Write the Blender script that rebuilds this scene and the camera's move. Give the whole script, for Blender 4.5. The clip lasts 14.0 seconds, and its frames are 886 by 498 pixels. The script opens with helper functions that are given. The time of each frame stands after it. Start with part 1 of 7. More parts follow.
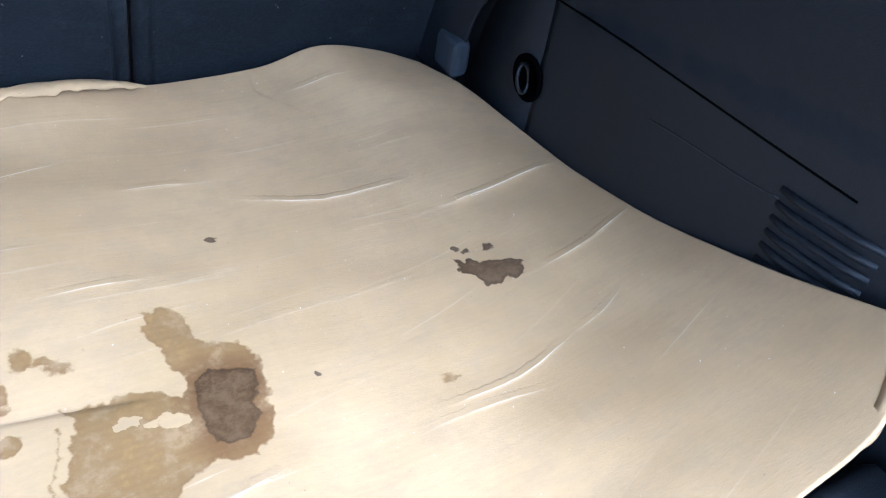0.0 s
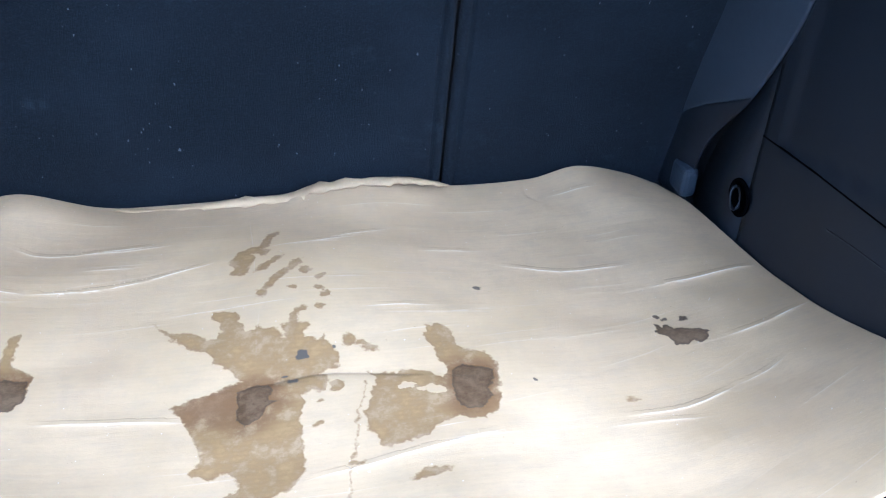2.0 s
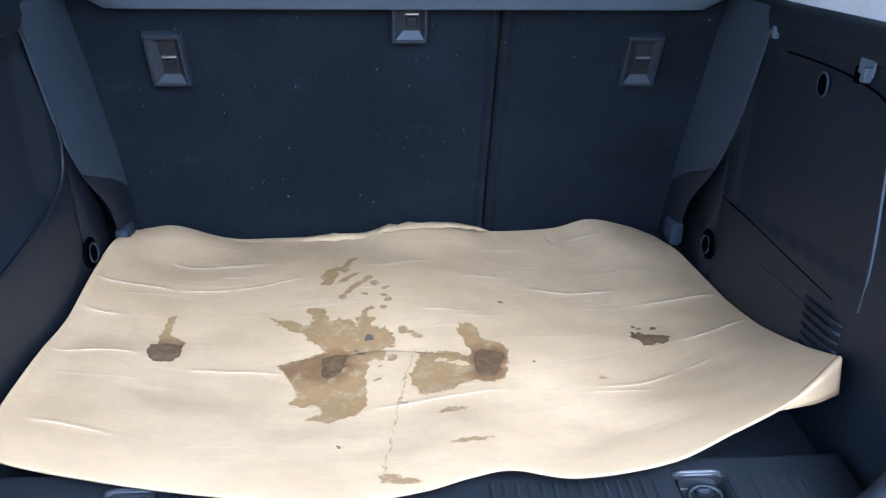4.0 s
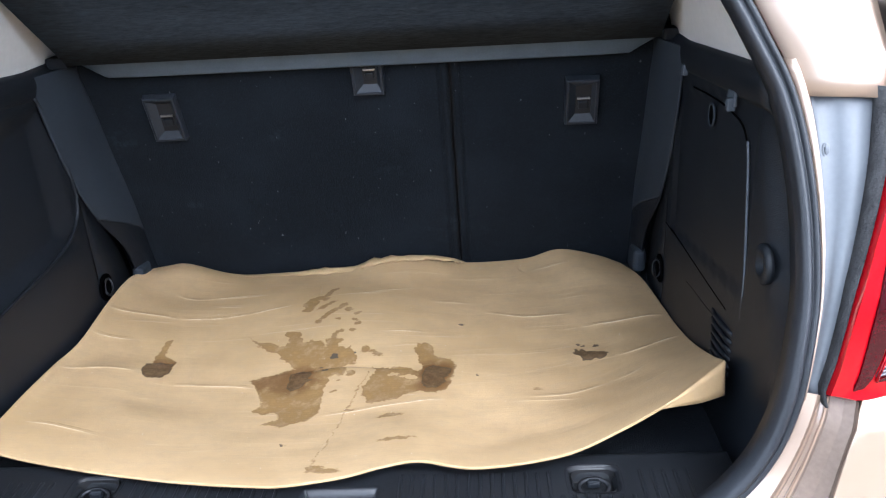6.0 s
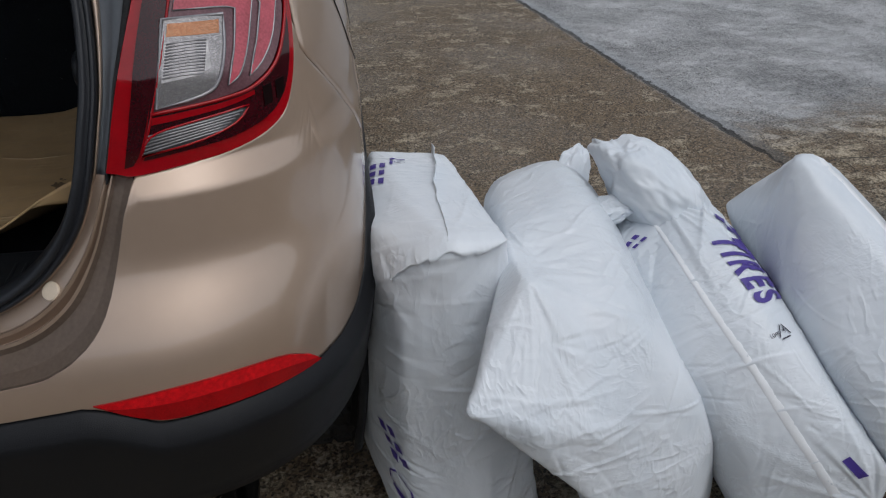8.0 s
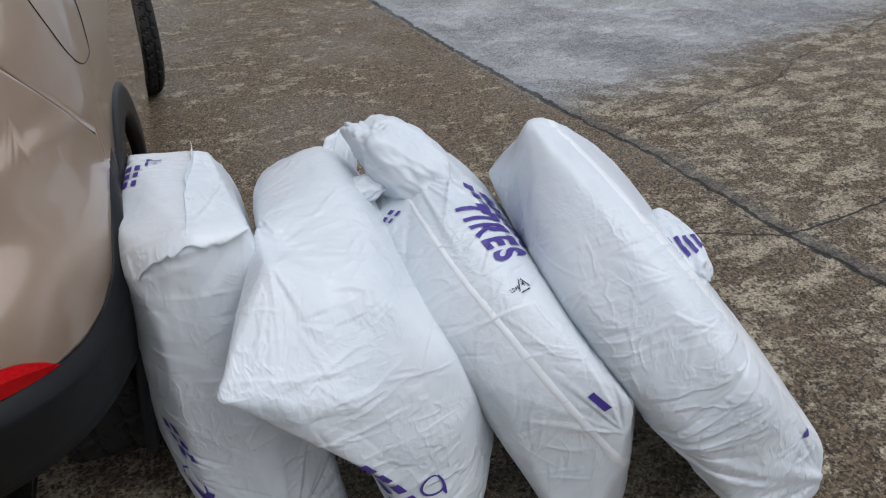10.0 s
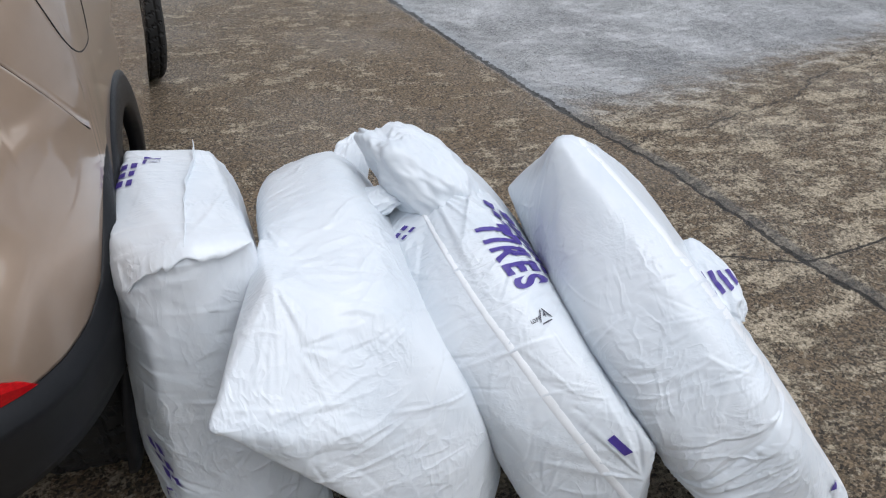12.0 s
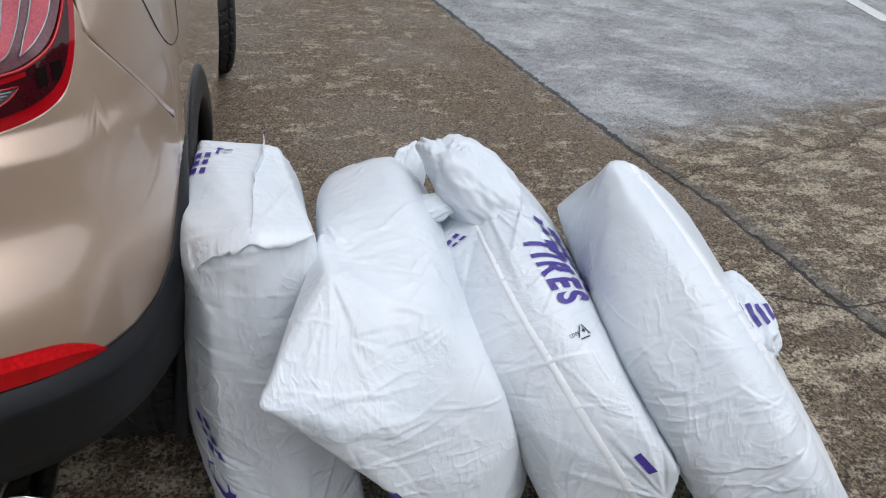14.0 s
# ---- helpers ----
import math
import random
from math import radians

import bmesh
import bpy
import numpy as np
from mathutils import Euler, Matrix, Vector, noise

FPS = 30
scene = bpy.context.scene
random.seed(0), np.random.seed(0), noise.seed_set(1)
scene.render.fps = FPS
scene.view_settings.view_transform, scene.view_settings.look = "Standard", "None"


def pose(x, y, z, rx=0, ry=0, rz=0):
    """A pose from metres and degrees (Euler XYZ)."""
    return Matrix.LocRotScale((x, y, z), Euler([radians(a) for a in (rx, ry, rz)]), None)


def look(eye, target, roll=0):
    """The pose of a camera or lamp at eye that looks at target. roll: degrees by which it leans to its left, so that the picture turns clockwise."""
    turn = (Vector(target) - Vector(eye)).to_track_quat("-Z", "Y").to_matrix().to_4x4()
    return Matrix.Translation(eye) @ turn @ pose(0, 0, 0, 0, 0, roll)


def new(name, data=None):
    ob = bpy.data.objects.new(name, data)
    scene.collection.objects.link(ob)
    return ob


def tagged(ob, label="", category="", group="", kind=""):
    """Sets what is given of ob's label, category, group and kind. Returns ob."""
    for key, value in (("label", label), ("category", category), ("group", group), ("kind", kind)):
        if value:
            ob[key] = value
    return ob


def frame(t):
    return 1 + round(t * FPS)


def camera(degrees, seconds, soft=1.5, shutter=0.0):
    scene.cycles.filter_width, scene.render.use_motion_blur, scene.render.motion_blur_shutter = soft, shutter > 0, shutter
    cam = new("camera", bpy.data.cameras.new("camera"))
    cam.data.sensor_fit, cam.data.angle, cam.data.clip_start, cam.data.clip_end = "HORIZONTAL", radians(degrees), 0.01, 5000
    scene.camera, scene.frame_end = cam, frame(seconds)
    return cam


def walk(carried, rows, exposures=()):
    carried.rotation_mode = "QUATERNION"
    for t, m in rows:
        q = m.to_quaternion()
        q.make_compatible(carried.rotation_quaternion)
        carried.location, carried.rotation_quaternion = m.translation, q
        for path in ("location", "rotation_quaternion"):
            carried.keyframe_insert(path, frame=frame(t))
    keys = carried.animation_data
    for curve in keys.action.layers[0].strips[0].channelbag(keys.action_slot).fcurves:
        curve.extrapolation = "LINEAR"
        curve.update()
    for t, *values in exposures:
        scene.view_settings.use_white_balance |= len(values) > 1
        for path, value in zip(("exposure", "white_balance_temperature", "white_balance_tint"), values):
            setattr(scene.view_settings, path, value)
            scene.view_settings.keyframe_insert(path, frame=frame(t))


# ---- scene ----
cam = camera(57.4, 14.0, 1.2)
PATH = [
    (0, (0.01, -0.046, 1.155), (0.888, 1.185, -0.154), 10.6),
    (0.5, (-0.026, -0.056, 1.167), (0.575, 1.36, -0.112), 6.4),
    (1, (-0.011, -0.143, 1.201), (0.291, 1.368, -0.074), 2.6),
    (1.5, (0.013, -0.173, 1.214), (0.291, 1.407, 0.019), 1.5),
    (2, (-0.035, -0.282, 1.243), (0.258, 1.372, 0.158), 1.9),
    (2.2, (-0.056, -0.33, 1.262), (0.232, 1.327, 0.18), 2.2),
    (4.3, (-0.002, -0.642, 1.355), (0.079, 1.149, 0.468), 0.3),
    (4.5, (0.044, -0.67, 1.36), (0.102, 1.13, 0.491), -0.1),
    (5, (0.131, -0.701, 1.359), (0.111, 1.109, 0.508), -1.0),
    (5.5, (0.165, -0.715, 1.364), (0.094, 1.104, 0.536), -2.4),
    (6, (0.179, -0.732, 1.367), (0.074, 1.096, 0.562), -3.4),
    (6.5, (0.269, -0.796, 1.336), (0.241, 1.019, 0.495), -3.6),
    (7, (0.398, -0.906, 1.313), (0.535, 0.851, 0.367), -1.8),
    (7.5, (0.543, -0.942, 1.316), (0.795, 0.778, 0.328), -0.5),
    (8, (0.739, -0.963, 1.296), (1.038, 0.743, 0.296), 0.5),
    (8.5, (0.859, -0.991, 1.295), (1.245, 0.687, 0.277), 0.0),
    (9, (0.926, -1.035, 1.3), (1.42, 0.605, 0.269), -0.6),
    (9.2, (0.936, -1.045, 1.3), (1.462, 0.585, 0.268), -0.6),
    (11.3, (0.959, -1.077, 1.318), (1.502, 0.561, 0.308), -2.2),
    (11.5, (0.954, -1.037, 1.303), (1.508, 0.594, 0.287), -1.2),
    (12, (0.952, -0.955, 1.291), (1.51, 0.664, 0.258), 1.7),
    (12.5, (0.963, -0.876, 1.277), (1.493, 0.73, 0.209), 3.6),
    (13, (0.979, -0.852, 1.264), (1.501, 0.732, 0.16), 4.8),
    (13.5, (0.966, -0.903, 1.292), (1.524, 0.696, 0.228), 5.8),
    (14, (0.916, -1.004, 1.311), (1.389, 0.658, 0.304), 5.3),
]
EXPOSURES = [(0.0, 3.47, 4700, 10), (0.5, 3.22, 4490, 10), (1.0, 3.32, 4390, 10), (1.5, 3.27, 4380, 10), (2.0, 3.56, 4300, 10), (4.3, 3.30, 4720, 10), (4.6, 3.20, 5020, 10), (5.0, 3.08, 5350, 10), (6.2, 2.97, 5600, 10), (6.6, 2.88, 5750, 10), (7.0, 2.12, 6400, 10), (7.5, 0.70, 6650, 10), (8.0, -0.05, 6300, 10), (9.0, 0.0, 6200, 10), (11.5, 0.55, 6250, 10), (13.0, 0.45, 6250, 10), (14.0, 0.45, 6250, 10)]
walk(cam, [(t, look(eye, target, roll)) for t, eye, target, roll in PATH], EXPOSURES)

# ---------------------------------------------------------------- light
world = bpy.data.worlds.new("overcast")
scene.world = world
world.use_nodes = True
wn = world.node_tree
sky = wn.nodes.new("ShaderNodeTexSky")
sky.sky_type, sky.sun_disc = "NISHITA", False
sky.sun_elevation, sky.sun_rotation = radians(48), radians(150)
sky.air_density, sky.dust_density, sky.ozone_density = 1.0, 1.5, 1.0
soft_sky = wn.nodes.new("ShaderNodeHueSaturation")
soft_sky.inputs["Saturation"].default_value = 0.30
wn.links.new(sky.outputs[0], soft_sky.inputs["Color"])
wn.links.new(soft_sky.outputs[0], wn.nodes["Background"].inputs[0])
wn.nodes["Background"].inputs[1].default_value = 0.15

sun_data = bpy.data.lights.new("sun", "SUN")
sun_data.energy, sun_data.angle, sun_data.color = 0.85, radians(45), (1.0, 0.985, 0.965)
sun_ob = new("sun", sun_data)
sun_ob.matrix_world = look((0.8, -1.4, 5.0), (0, 0, 0))


# ---------------------------------------------------------------- materials
def mat(name, colour, rough=0.5, metal=0.0, spec=0.5, coat=0.0, coat_rough=0.05,
        var=0.0, var_scale=8.0, bump=0.0, bump_scale=200.0, rough_var=0.0, sheen=0.0, stretch=(1, 1, 1)):
    """A Principled material with colour variation at two scales, fine relief and uneven gloss."""
    m = bpy.data.materials.new(name)
    m.use_nodes = True
    nt = m.node_tree
    b = nt.nodes["Principled BSDF"]
    b.inputs["Roughness"].default_value = rough
    b.inputs["Metallic"].default_value = metal
    b.inputs["Specular IOR Level"].default_value = spec
    b.inputs["Coat Weight"].default_value = coat
    b.inputs["Coat Roughness"].default_value = coat_rough
    b.inputs["Sheen Weight"].default_value = sheen
    b.inputs["Base Color"].default_value = (*colour, 1)
    tc = nt.nodes.new("ShaderNodeTexCoord")
    mp = nt.nodes.new("ShaderNodeMapping")
    mp.inputs["Scale"].default_value = stretch
    nt.links.new(tc.outputs["Object"], mp.inputs[0])
    if var:
        big, small = nt.nodes.new("ShaderNodeTexNoise"), nt.nodes.new("ShaderNodeTexNoise")
        big.inputs["Scale"].default_value, big.inputs["Detail"].default_value = var_scale, 5
        small.inputs["Scale"].default_value, small.inputs["Detail"].default_value = var_scale * 14, 3
        for n in (big, small):
            nt.links.new(mp.outputs[0], n.inputs["Vector"])
        mix = nt.nodes.new("ShaderNodeMath")
        mix.operation = "ADD"
        nt.links.new(big.outputs["Fac"], mix.inputs[0])
        nt.links.new(small.outputs["Fac"], mix.inputs[1])
        ramp = nt.nodes.new("ShaderNodeMapRange")
        ramp.inputs[1].default_value, ramp.inputs[2].default_value = 0.6, 1.4
        ramp.inputs[3].default_value, ramp.inputs[4].default_value = 1 - var, 1 + var
        nt.links.new(mix.outputs[0], ramp.inputs[0])
        mul = nt.nodes.new("ShaderNodeVectorMath")
        mul.operation = "SCALE"
        mul.inputs[0].default_value = colour
        nt.links.new(ramp.outputs[0], mul.inputs["Scale"])
        nt.links.new(mul.outputs[0], b.inputs["Base Color"])
        if rough_var:
            rr = nt.nodes.new("ShaderNodeMapRange")
            rr.inputs[3].default_value, rr.inputs[4].default_value = rough - rough_var, rough + rough_var
            nt.links.new(big.outputs["Fac"], rr.inputs[0])
            nt.links.new(rr.outputs[0], b.inputs["Roughness"])
    if bump:
        bn = nt.nodes.new("ShaderNodeTexNoise")
        bn.inputs["Scale"].default_value, bn.inputs["Detail"].default_value = bump_scale, 4
        nt.links.new(mp.outputs[0], bn.inputs["Vector"])
        bp = nt.nodes.new("ShaderNodeBump")
        bp.inputs["Strength"].default_value, bp.inputs["Distance"].default_value = bump, 0.002
        nt.links.new(bn.outputs["Fac"], bp.inputs["Height"])
        nt.links.new(bp.outputs[0], b.inputs["Normal"])
    return m


def math_node(nt, op, a, b=None, c=None):
    n = nt.nodes.new("ShaderNodeMath")
    n.operation = op
    for k, v in enumerate((a, b, c)):
        if v is None:
            continue
        if isinstance(v, (int, float)):
            n.inputs[k].default_value = v
        else:
            nt.links.new(v, n.inputs[k])
    return n.outputs[0]


def noise_node(nt, vec, scale, detail=4.0, rough=0.5):
    n = nt.nodes.new("ShaderNodeTexNoise")
    n.inputs["Scale"].default_value, n.inputs["Detail"].default_value, n.inputs["Roughness"].default_value = scale, detail, rough
    nt.links.new(vec, n.inputs["Vector"])
    return n.outputs["Fac"]


def range_node(nt, v, a, b, c=0.0, d=1.0, smooth=True):
    n = nt.nodes.new("ShaderNodeMapRange")
    n.interpolation_type = "SMOOTHSTEP" if smooth else "LINEAR"
    nt.links.new(v, n.inputs[0])
    for k, x in enumerate((a, b, c, d)):
        n.inputs[k + 1].default_value = x
    return n.outputs[0]


def mix_node(nt, fac, a, b):
    n = nt.nodes.new("ShaderNodeMix")
    n.data_type = "RGBA"
    for k, v in ((0, fac), (6, a), (7, b)):
        if isinstance(v, tuple):
            n.inputs[k].default_value = (*v, 1)
        elif isinstance(v, (int, float)):
            n.inputs[k].default_value = v
        else:
            nt.links.new(v, n.inputs[k])
    return n.outputs[2]


def attr_node(nt, name):
    n = nt.nodes.new("ShaderNodeAttribute")
    n.attribute_name = name
    return n.outputs["Fac"]


def coords(nt, stretch=(1, 1, 1)):
    tc, mp = nt.nodes.new("ShaderNodeTexCoord"), nt.nodes.new("ShaderNodeMapping")
    mp.inputs["Scale"].default_value = stretch
    nt.links.new(tc.outputs["Object"], mp.inputs[0])
    return mp.outputs[0]


def bump_node(nt, h, strength, dist, normal=None):
    n = nt.nodes.new("ShaderNodeBump")
    n.inputs["Strength"].default_value, n.inputs["Distance"].default_value = strength, dist
    nt.links.new(h, n.inputs["Height"])
    if normal is not None:
        nt.links.new(normal, n.inputs["Normal"])
    return n.outputs[0]


PAINT = mat("bronze_paint", (0.41, 0.303, 0.226), 0.38, metal=0.56, coat=1.0, coat_rough=0.015, var=0.03, var_scale=3, bump=0.015, bump_scale=2500)
PAINT.node_tree.nodes["Principled BSDF"].inputs["Coat IOR"].default_value = 1.55
# Same bronze with dust; the tailgate's dark reflection is mixed into the colour.
PAINT_DUSTY_SHADED = mat("bronze_paint_dusty_shaded", (0.160, 0.118, 0.090), 0.5, metal=0.35, coat=0.15, coat_rough=0.4, var=0.22, var_scale=14, rough_var=0.15, bump=0.05, bump_scale=500)
BLACK = mat("black_grained_plastic", (0.0080, 0.0087, 0.0104), 0.45, spec=0.24, var=0.25, var_scale=10, bump=0.25, bump_scale=900, rough_var=0.08)
TRIM = mat("black_trim_plastic", (0.0090, 0.0110, 0.0142), 0.46, spec=0.26, var=0.2, var_scale=9, bump=0.3, bump_scale=1100, rough_var=0.08)
TRIM_GREY = mat("dark_grey_trim_plastic", (0.025, 0.031, 0.039), 0.5, spec=0.2, var=0.12, var_scale=9, bump=0.2, bump_scale=1100)
LATCH = mat("dark_grey_latch_plastic", (0.020, 0.024, 0.030), 0.42, spec=0.3, var=0.12, var_scale=9, bump=0.15, bump_scale=1100)
TRIM_LIGHT = mat("grey_moulded_plastic", (0.062, 0.072, 0.086), 0.45, spec=0.3, var=0.1, var_scale=9, bump=0.1, bump_scale=1100)
RUBBER = mat("black_rubber", (0.017, 0.019, 0.023), 0.42, spec=0.38, var=0.3, var_scale=18, bump=0.12, bump_scale=300, rough_var=0.1)
PLUG = mat("pale_bronze_plug", (0.68, 0.57, 0.44), 0.5, metal=0.0, var=0.08, var_scale=30)
FOAM = mat("black_foam_gasket", (0.035, 0.036, 0.038), 0.95, spec=0.2, var=0.5, var_scale=60, bump=1.0, bump_scale=320)
PRIMER = mat("grey_blue_body_sealant", (0.105, 0.116, 0.130), 0.4, spec=0.45, var=0.08, var_scale=14, bump=0.1, bump_scale=90)
PILLAR = mat("light_grey_pillar_trim", (0.52, 0.51, 0.49), 0.55, var=0.06, var_scale=8, bump=0.1, bump_scale=800)
STEEL = mat("zinc_steel", (0.55, 0.55, 0.56), 0.3, metal=1.0, var=0.15, var_scale=30, rough_var=0.1)
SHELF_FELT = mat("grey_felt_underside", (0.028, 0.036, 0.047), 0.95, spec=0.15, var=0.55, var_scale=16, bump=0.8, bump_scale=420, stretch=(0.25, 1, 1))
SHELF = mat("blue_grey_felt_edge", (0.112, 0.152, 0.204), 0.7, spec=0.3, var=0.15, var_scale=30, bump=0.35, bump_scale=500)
SILL = mat("black_sill_plastic", (0.0085, 0.0098, 0.0120), 0.36, spec=0.5, var=0.3, var_scale=20, bump=0.2, bump_scale=700, rough_var=0.1)
DARK_STEEL = mat("dark_steel", (0.022, 0.023, 0.026), 0.5, metal=0.8, var=0.2, var_scale=30)
CHROME = mat("chrome", (0.8, 0.8, 0.8), 0.12, metal=1.0, var=0.05, var_scale=20)
GAP_DARK = mat("dark_gap", (0.0012, 0.0012, 0.0014), 0.95, spec=0.0, var=0.1, var_scale=20)
DARK = mat("dark_recess", (0.006, 0.006, 0.007), 0.7, var=0.2, var_scale=20)
TYRE = mat("tyre_rubber", (0.018, 0.018, 0.018), 0.75, spec=0.3, var=0.3, var_scale=12, bump=0.3, bump_scale=200)
ALLOY = mat("silver_alloy", (0.5, 0.5, 0.52), 0.35, metal=0.9, var=0.08, var_scale=10)
GLASS_DARK = mat("tinted_glass", (0.01, 0.011, 0.012), 0.05, spec=0.6, coat=0.5, var=0.05, var_scale=3)
SEAM = mat("panel_gap", (0.012, 0.011, 0.010), 0.8, var=0.2, var_scale=30)
LINE = mat("worn_white_line", (0.62, 0.62, 0.6), 0.7, var=0.3, var_scale=25, bump=0.4, bump_scale=160)
INK = mat("violet_ink", (0.062, 0.038, 0.25), 0.42, var=0.12, var_scale=60)
INK_BLACK = mat("black_ink", (0.03, 0.03, 0.05), 0.45, var=0.1, var_scale=60)


def make_carpet():
    m = bpy.data.materials.new("black_felt_carpet")
    m.use_nodes = True
    nt = m.node_tree
    b = nt.nodes["Principled BSDF"]
    c = coords(nt)
    fibre = noise_node(nt, c, 420, 5, 0.7)
    worn = noise_node(nt, c, 5, 6, 0.6)
    lint = range_node(nt, noise_node(nt, coords(nt, (1, 1, 0.35)), 190, 2), 0.738, 0.765)
    base = mix_node(nt, range_node(nt, worn, 0.35, 0.7), (0.0036, 0.0054, 0.0080), (0.0078, 0.0110, 0.0156))
    base = mix_node(nt, math_node(nt, "MULTIPLY", range_node(nt, fibre, 0.45, 0.72), 0.75), base, (0.0132, 0.0182, 0.0254))
    scuff = math_node(nt, "MULTIPLY", range_node(nt, noise_node(nt, coords(nt, (1, 1, 1.8)), 8, 5, 0.65), 0.60, 0.78), range_node(nt, noise_node(nt, coords(nt, (1, 1, 0.3)), 120, 3, 0.7), 0.38, 0.65))
    base = mix_node(nt, math_node(nt, "MULTIPLY", scuff, 0.6), base, (0.030, 0.040, 0.050))
    nt.links.new(mix_node(nt, math_node(nt, "MULTIPLY", lint, 0.35), base, (0.25, 0.26, 0.27)), b.inputs["Base Color"])
    b.inputs["Roughness"].default_value = 0.95
    b.inputs["Specular IOR Level"].default_value = 0.15
    b.inputs["Sheen Weight"].default_value = 0.02
    nt.links.new(bump_node(nt, fibre, 0.7, 0.002), b.inputs["Normal"])
    return m


def make_cardboard():
    """Brown kraft board; the attributes wet, grease, soak and dots hold how far a spot lies inside a stain, in metres."""
    m = bpy.data.materials.new("kraft_cardboard")
    m.use_nodes = True
    nt = m.node_tree
    b = nt.nodes["Principled BSDF"]
    c = coords(nt)
    times = lambda a_, b_: math_node(nt, "MULTIPLY", a_, b_)
    fibre = noise_node(nt, coords(nt, (1, 3.5, 1)), 260, 4, 0.7)
    lines = noise_node(nt, coords(nt, (0.12, 1.6, 1)), 130, 3, 0.6)
    blotch = noise_node(nt, c, 4.5, 6, 0.6)
    base = mix_node(nt, range_node(nt, blotch, 0.3, 0.7), (0.397, 0.2645, 0.128), (0.487, 0.335, 0.172))
    base = mix_node(nt, times(range_node(nt, fibre, 0.48, 0.8), 0.40), base, (0.33, 0.235, 0.14))
    base = mix_node(nt, times(range_node(nt, lines, 0.52, 0.72), 0.16), base, (0.33, 0.235, 0.14))
    base = mix_node(nt, times(range_node(nt, noise_node(nt, coords(nt, (1, 1.6, 1)), 38, 6, 0.7), 0.42, 0.66), 0.30), base, (0.345, 0.250, 0.148))
    speck = range_node(nt, noise_node(nt, c, 330, 1), 0.79, 0.82)
    base = mix_node(nt, times(speck, 0.6), base, (0.75, 0.70, 0.62))
    dark_speck = range_node(nt, noise_node(nt, coords(nt, (1.1, 0.9, 1)), 260, 1), 0.80, 0.83)
    base = mix_node(nt, times(dark_speck, 0.5), base, (0.18, 0.11, 0.06))
    bend = math_node(nt, "ADD", attr_node(nt, "bend"), times(math_node(nt, "SUBTRACT", noise_node(nt, c, 60, 3, 0.5), 0.5), 0.0016))
    # Pale line on each fold: broken fibres, and the crest's highlight painted in.
    worn = times(range_node(nt, bend, -0.0009, -0.0001), range_node(nt, bend, 0.0009, 0.0002))
    broken = range_node(nt, noise_node(nt, c, 28, 4, 0.6), 0.28, 0.52)
    worn = times(times(worn, attr_node(nt, "fold")), broken)
    base = mix_node(nt, times(worn, 0.75), base, (0.74, 0.63, 0.47))
    step = times(range_node(nt, bend, -0.0022, 0.0004), attr_node(nt, "fold"))
    place = nt.nodes.new("ShaderNodeSeparateXYZ")
    nt.links.new(c, place.inputs[0])
    flute = math_node(nt, "SINE", math_node(nt, "ADD", times(place.outputs[1], 1050), times(blotch, 9.0)))
    flute = range_node(nt, flute, -1.0, 1.0)
    base = mix_node(nt, times(flute, 0.035), base, (0.26, 0.175, 0.092))
    rag = times(math_node(nt, "SUBTRACT", noise_node(nt, c, 170, 4, 0.65), 0.5), 0.006)
    wet = math_node(nt, "ADD", attr_node(nt, "wet"), rag)
    wet_in = range_node(nt, wet, -0.0012, 0.0016)
    rim = times(wet_in, range_node(nt, wet, 0.0008, 0.005, 1.0, 0.0))
    streak = noise_node(nt, c, 42, 7, 0.7)
    oil = mix_node(nt, range_node(nt, streak, 0.36, 0.68), (0.165, 0.090, 0.027), (0.282, 0.169, 0.060))
    oil = mix_node(nt, times(range_node(nt, fibre, 0.5, 0.8), 0.35), oil, (0.175, 0.098, 0.030))
    oil = mix_node(nt, times(flute, 0.10), oil, (0.135, 0.066, 0.020))
    oil = mix_node(nt, times(rim, 0.30), oil, (0.165, 0.080, 0.026))
    base = mix_node(nt, times(wet_in, range_node(nt, streak, 0.34, 0.56, 0.50, 0.98)), base, oil)
    grease = math_node(nt, "ADD", attr_node(nt, "grease"), times(rag, 0.8))
    base = mix_node(nt, times(times(wet_in, range_node(nt, math_node(nt, "ADD", attr_node(nt, "soak"), times(math_node(nt, "SUBTRACT", streak, 0.5), 0.05)), -0.022, 0.004)), 0.68), base, (0.120, 0.055, 0.017))
    grease_in = range_node(nt, grease, -0.0004, 0.0012)
    mud = mix_node(nt, range_node(nt, noise_node(nt, c, 85, 5, 0.7), 0.35, 0.65), (0.074, 0.041, 0.017), (0.138, 0.085, 0.042))
    mud = mix_node(nt, range_node(nt, grease, 0.001, 0.005, 0.55, 0.0), mud, (0.046, 0.025, 0.011))
    base = mix_node(nt, times(grease_in, 0.94), base, mud)
    dots_in = range_node(nt, attr_node(nt, "dots"), -0.0006, 0.0010)
    base = mix_node(nt, times(dots_in, 0.85), base, (0.050, 0.046, 0.040))
    nt.links.new(base, b.inputs["Base Color"])
    rough = math_node(nt, "SUBTRACT", 0.85, times(wet_in, 0.15))
    nt.links.new(math_node(nt, "SUBTRACT", rough, times(grease_in, 0.30)), b.inputs["Roughness"])
    b.inputs["Specular IOR Level"].default_value = 0.3
    height = math_node(nt, "ADD", times(fibre, 0.40), times(lines, 0.35))
    height = math_node(nt, "ADD", height, times(times(noise_node(nt, c, 85, 5, 0.7), grease_in), 0.8))
    height = math_node(nt, "ADD", height, times(step, 0.9))
    nt.links.new(bump_node(nt, height, 0.40, 0.0012), b.inputs["Normal"])
    return m


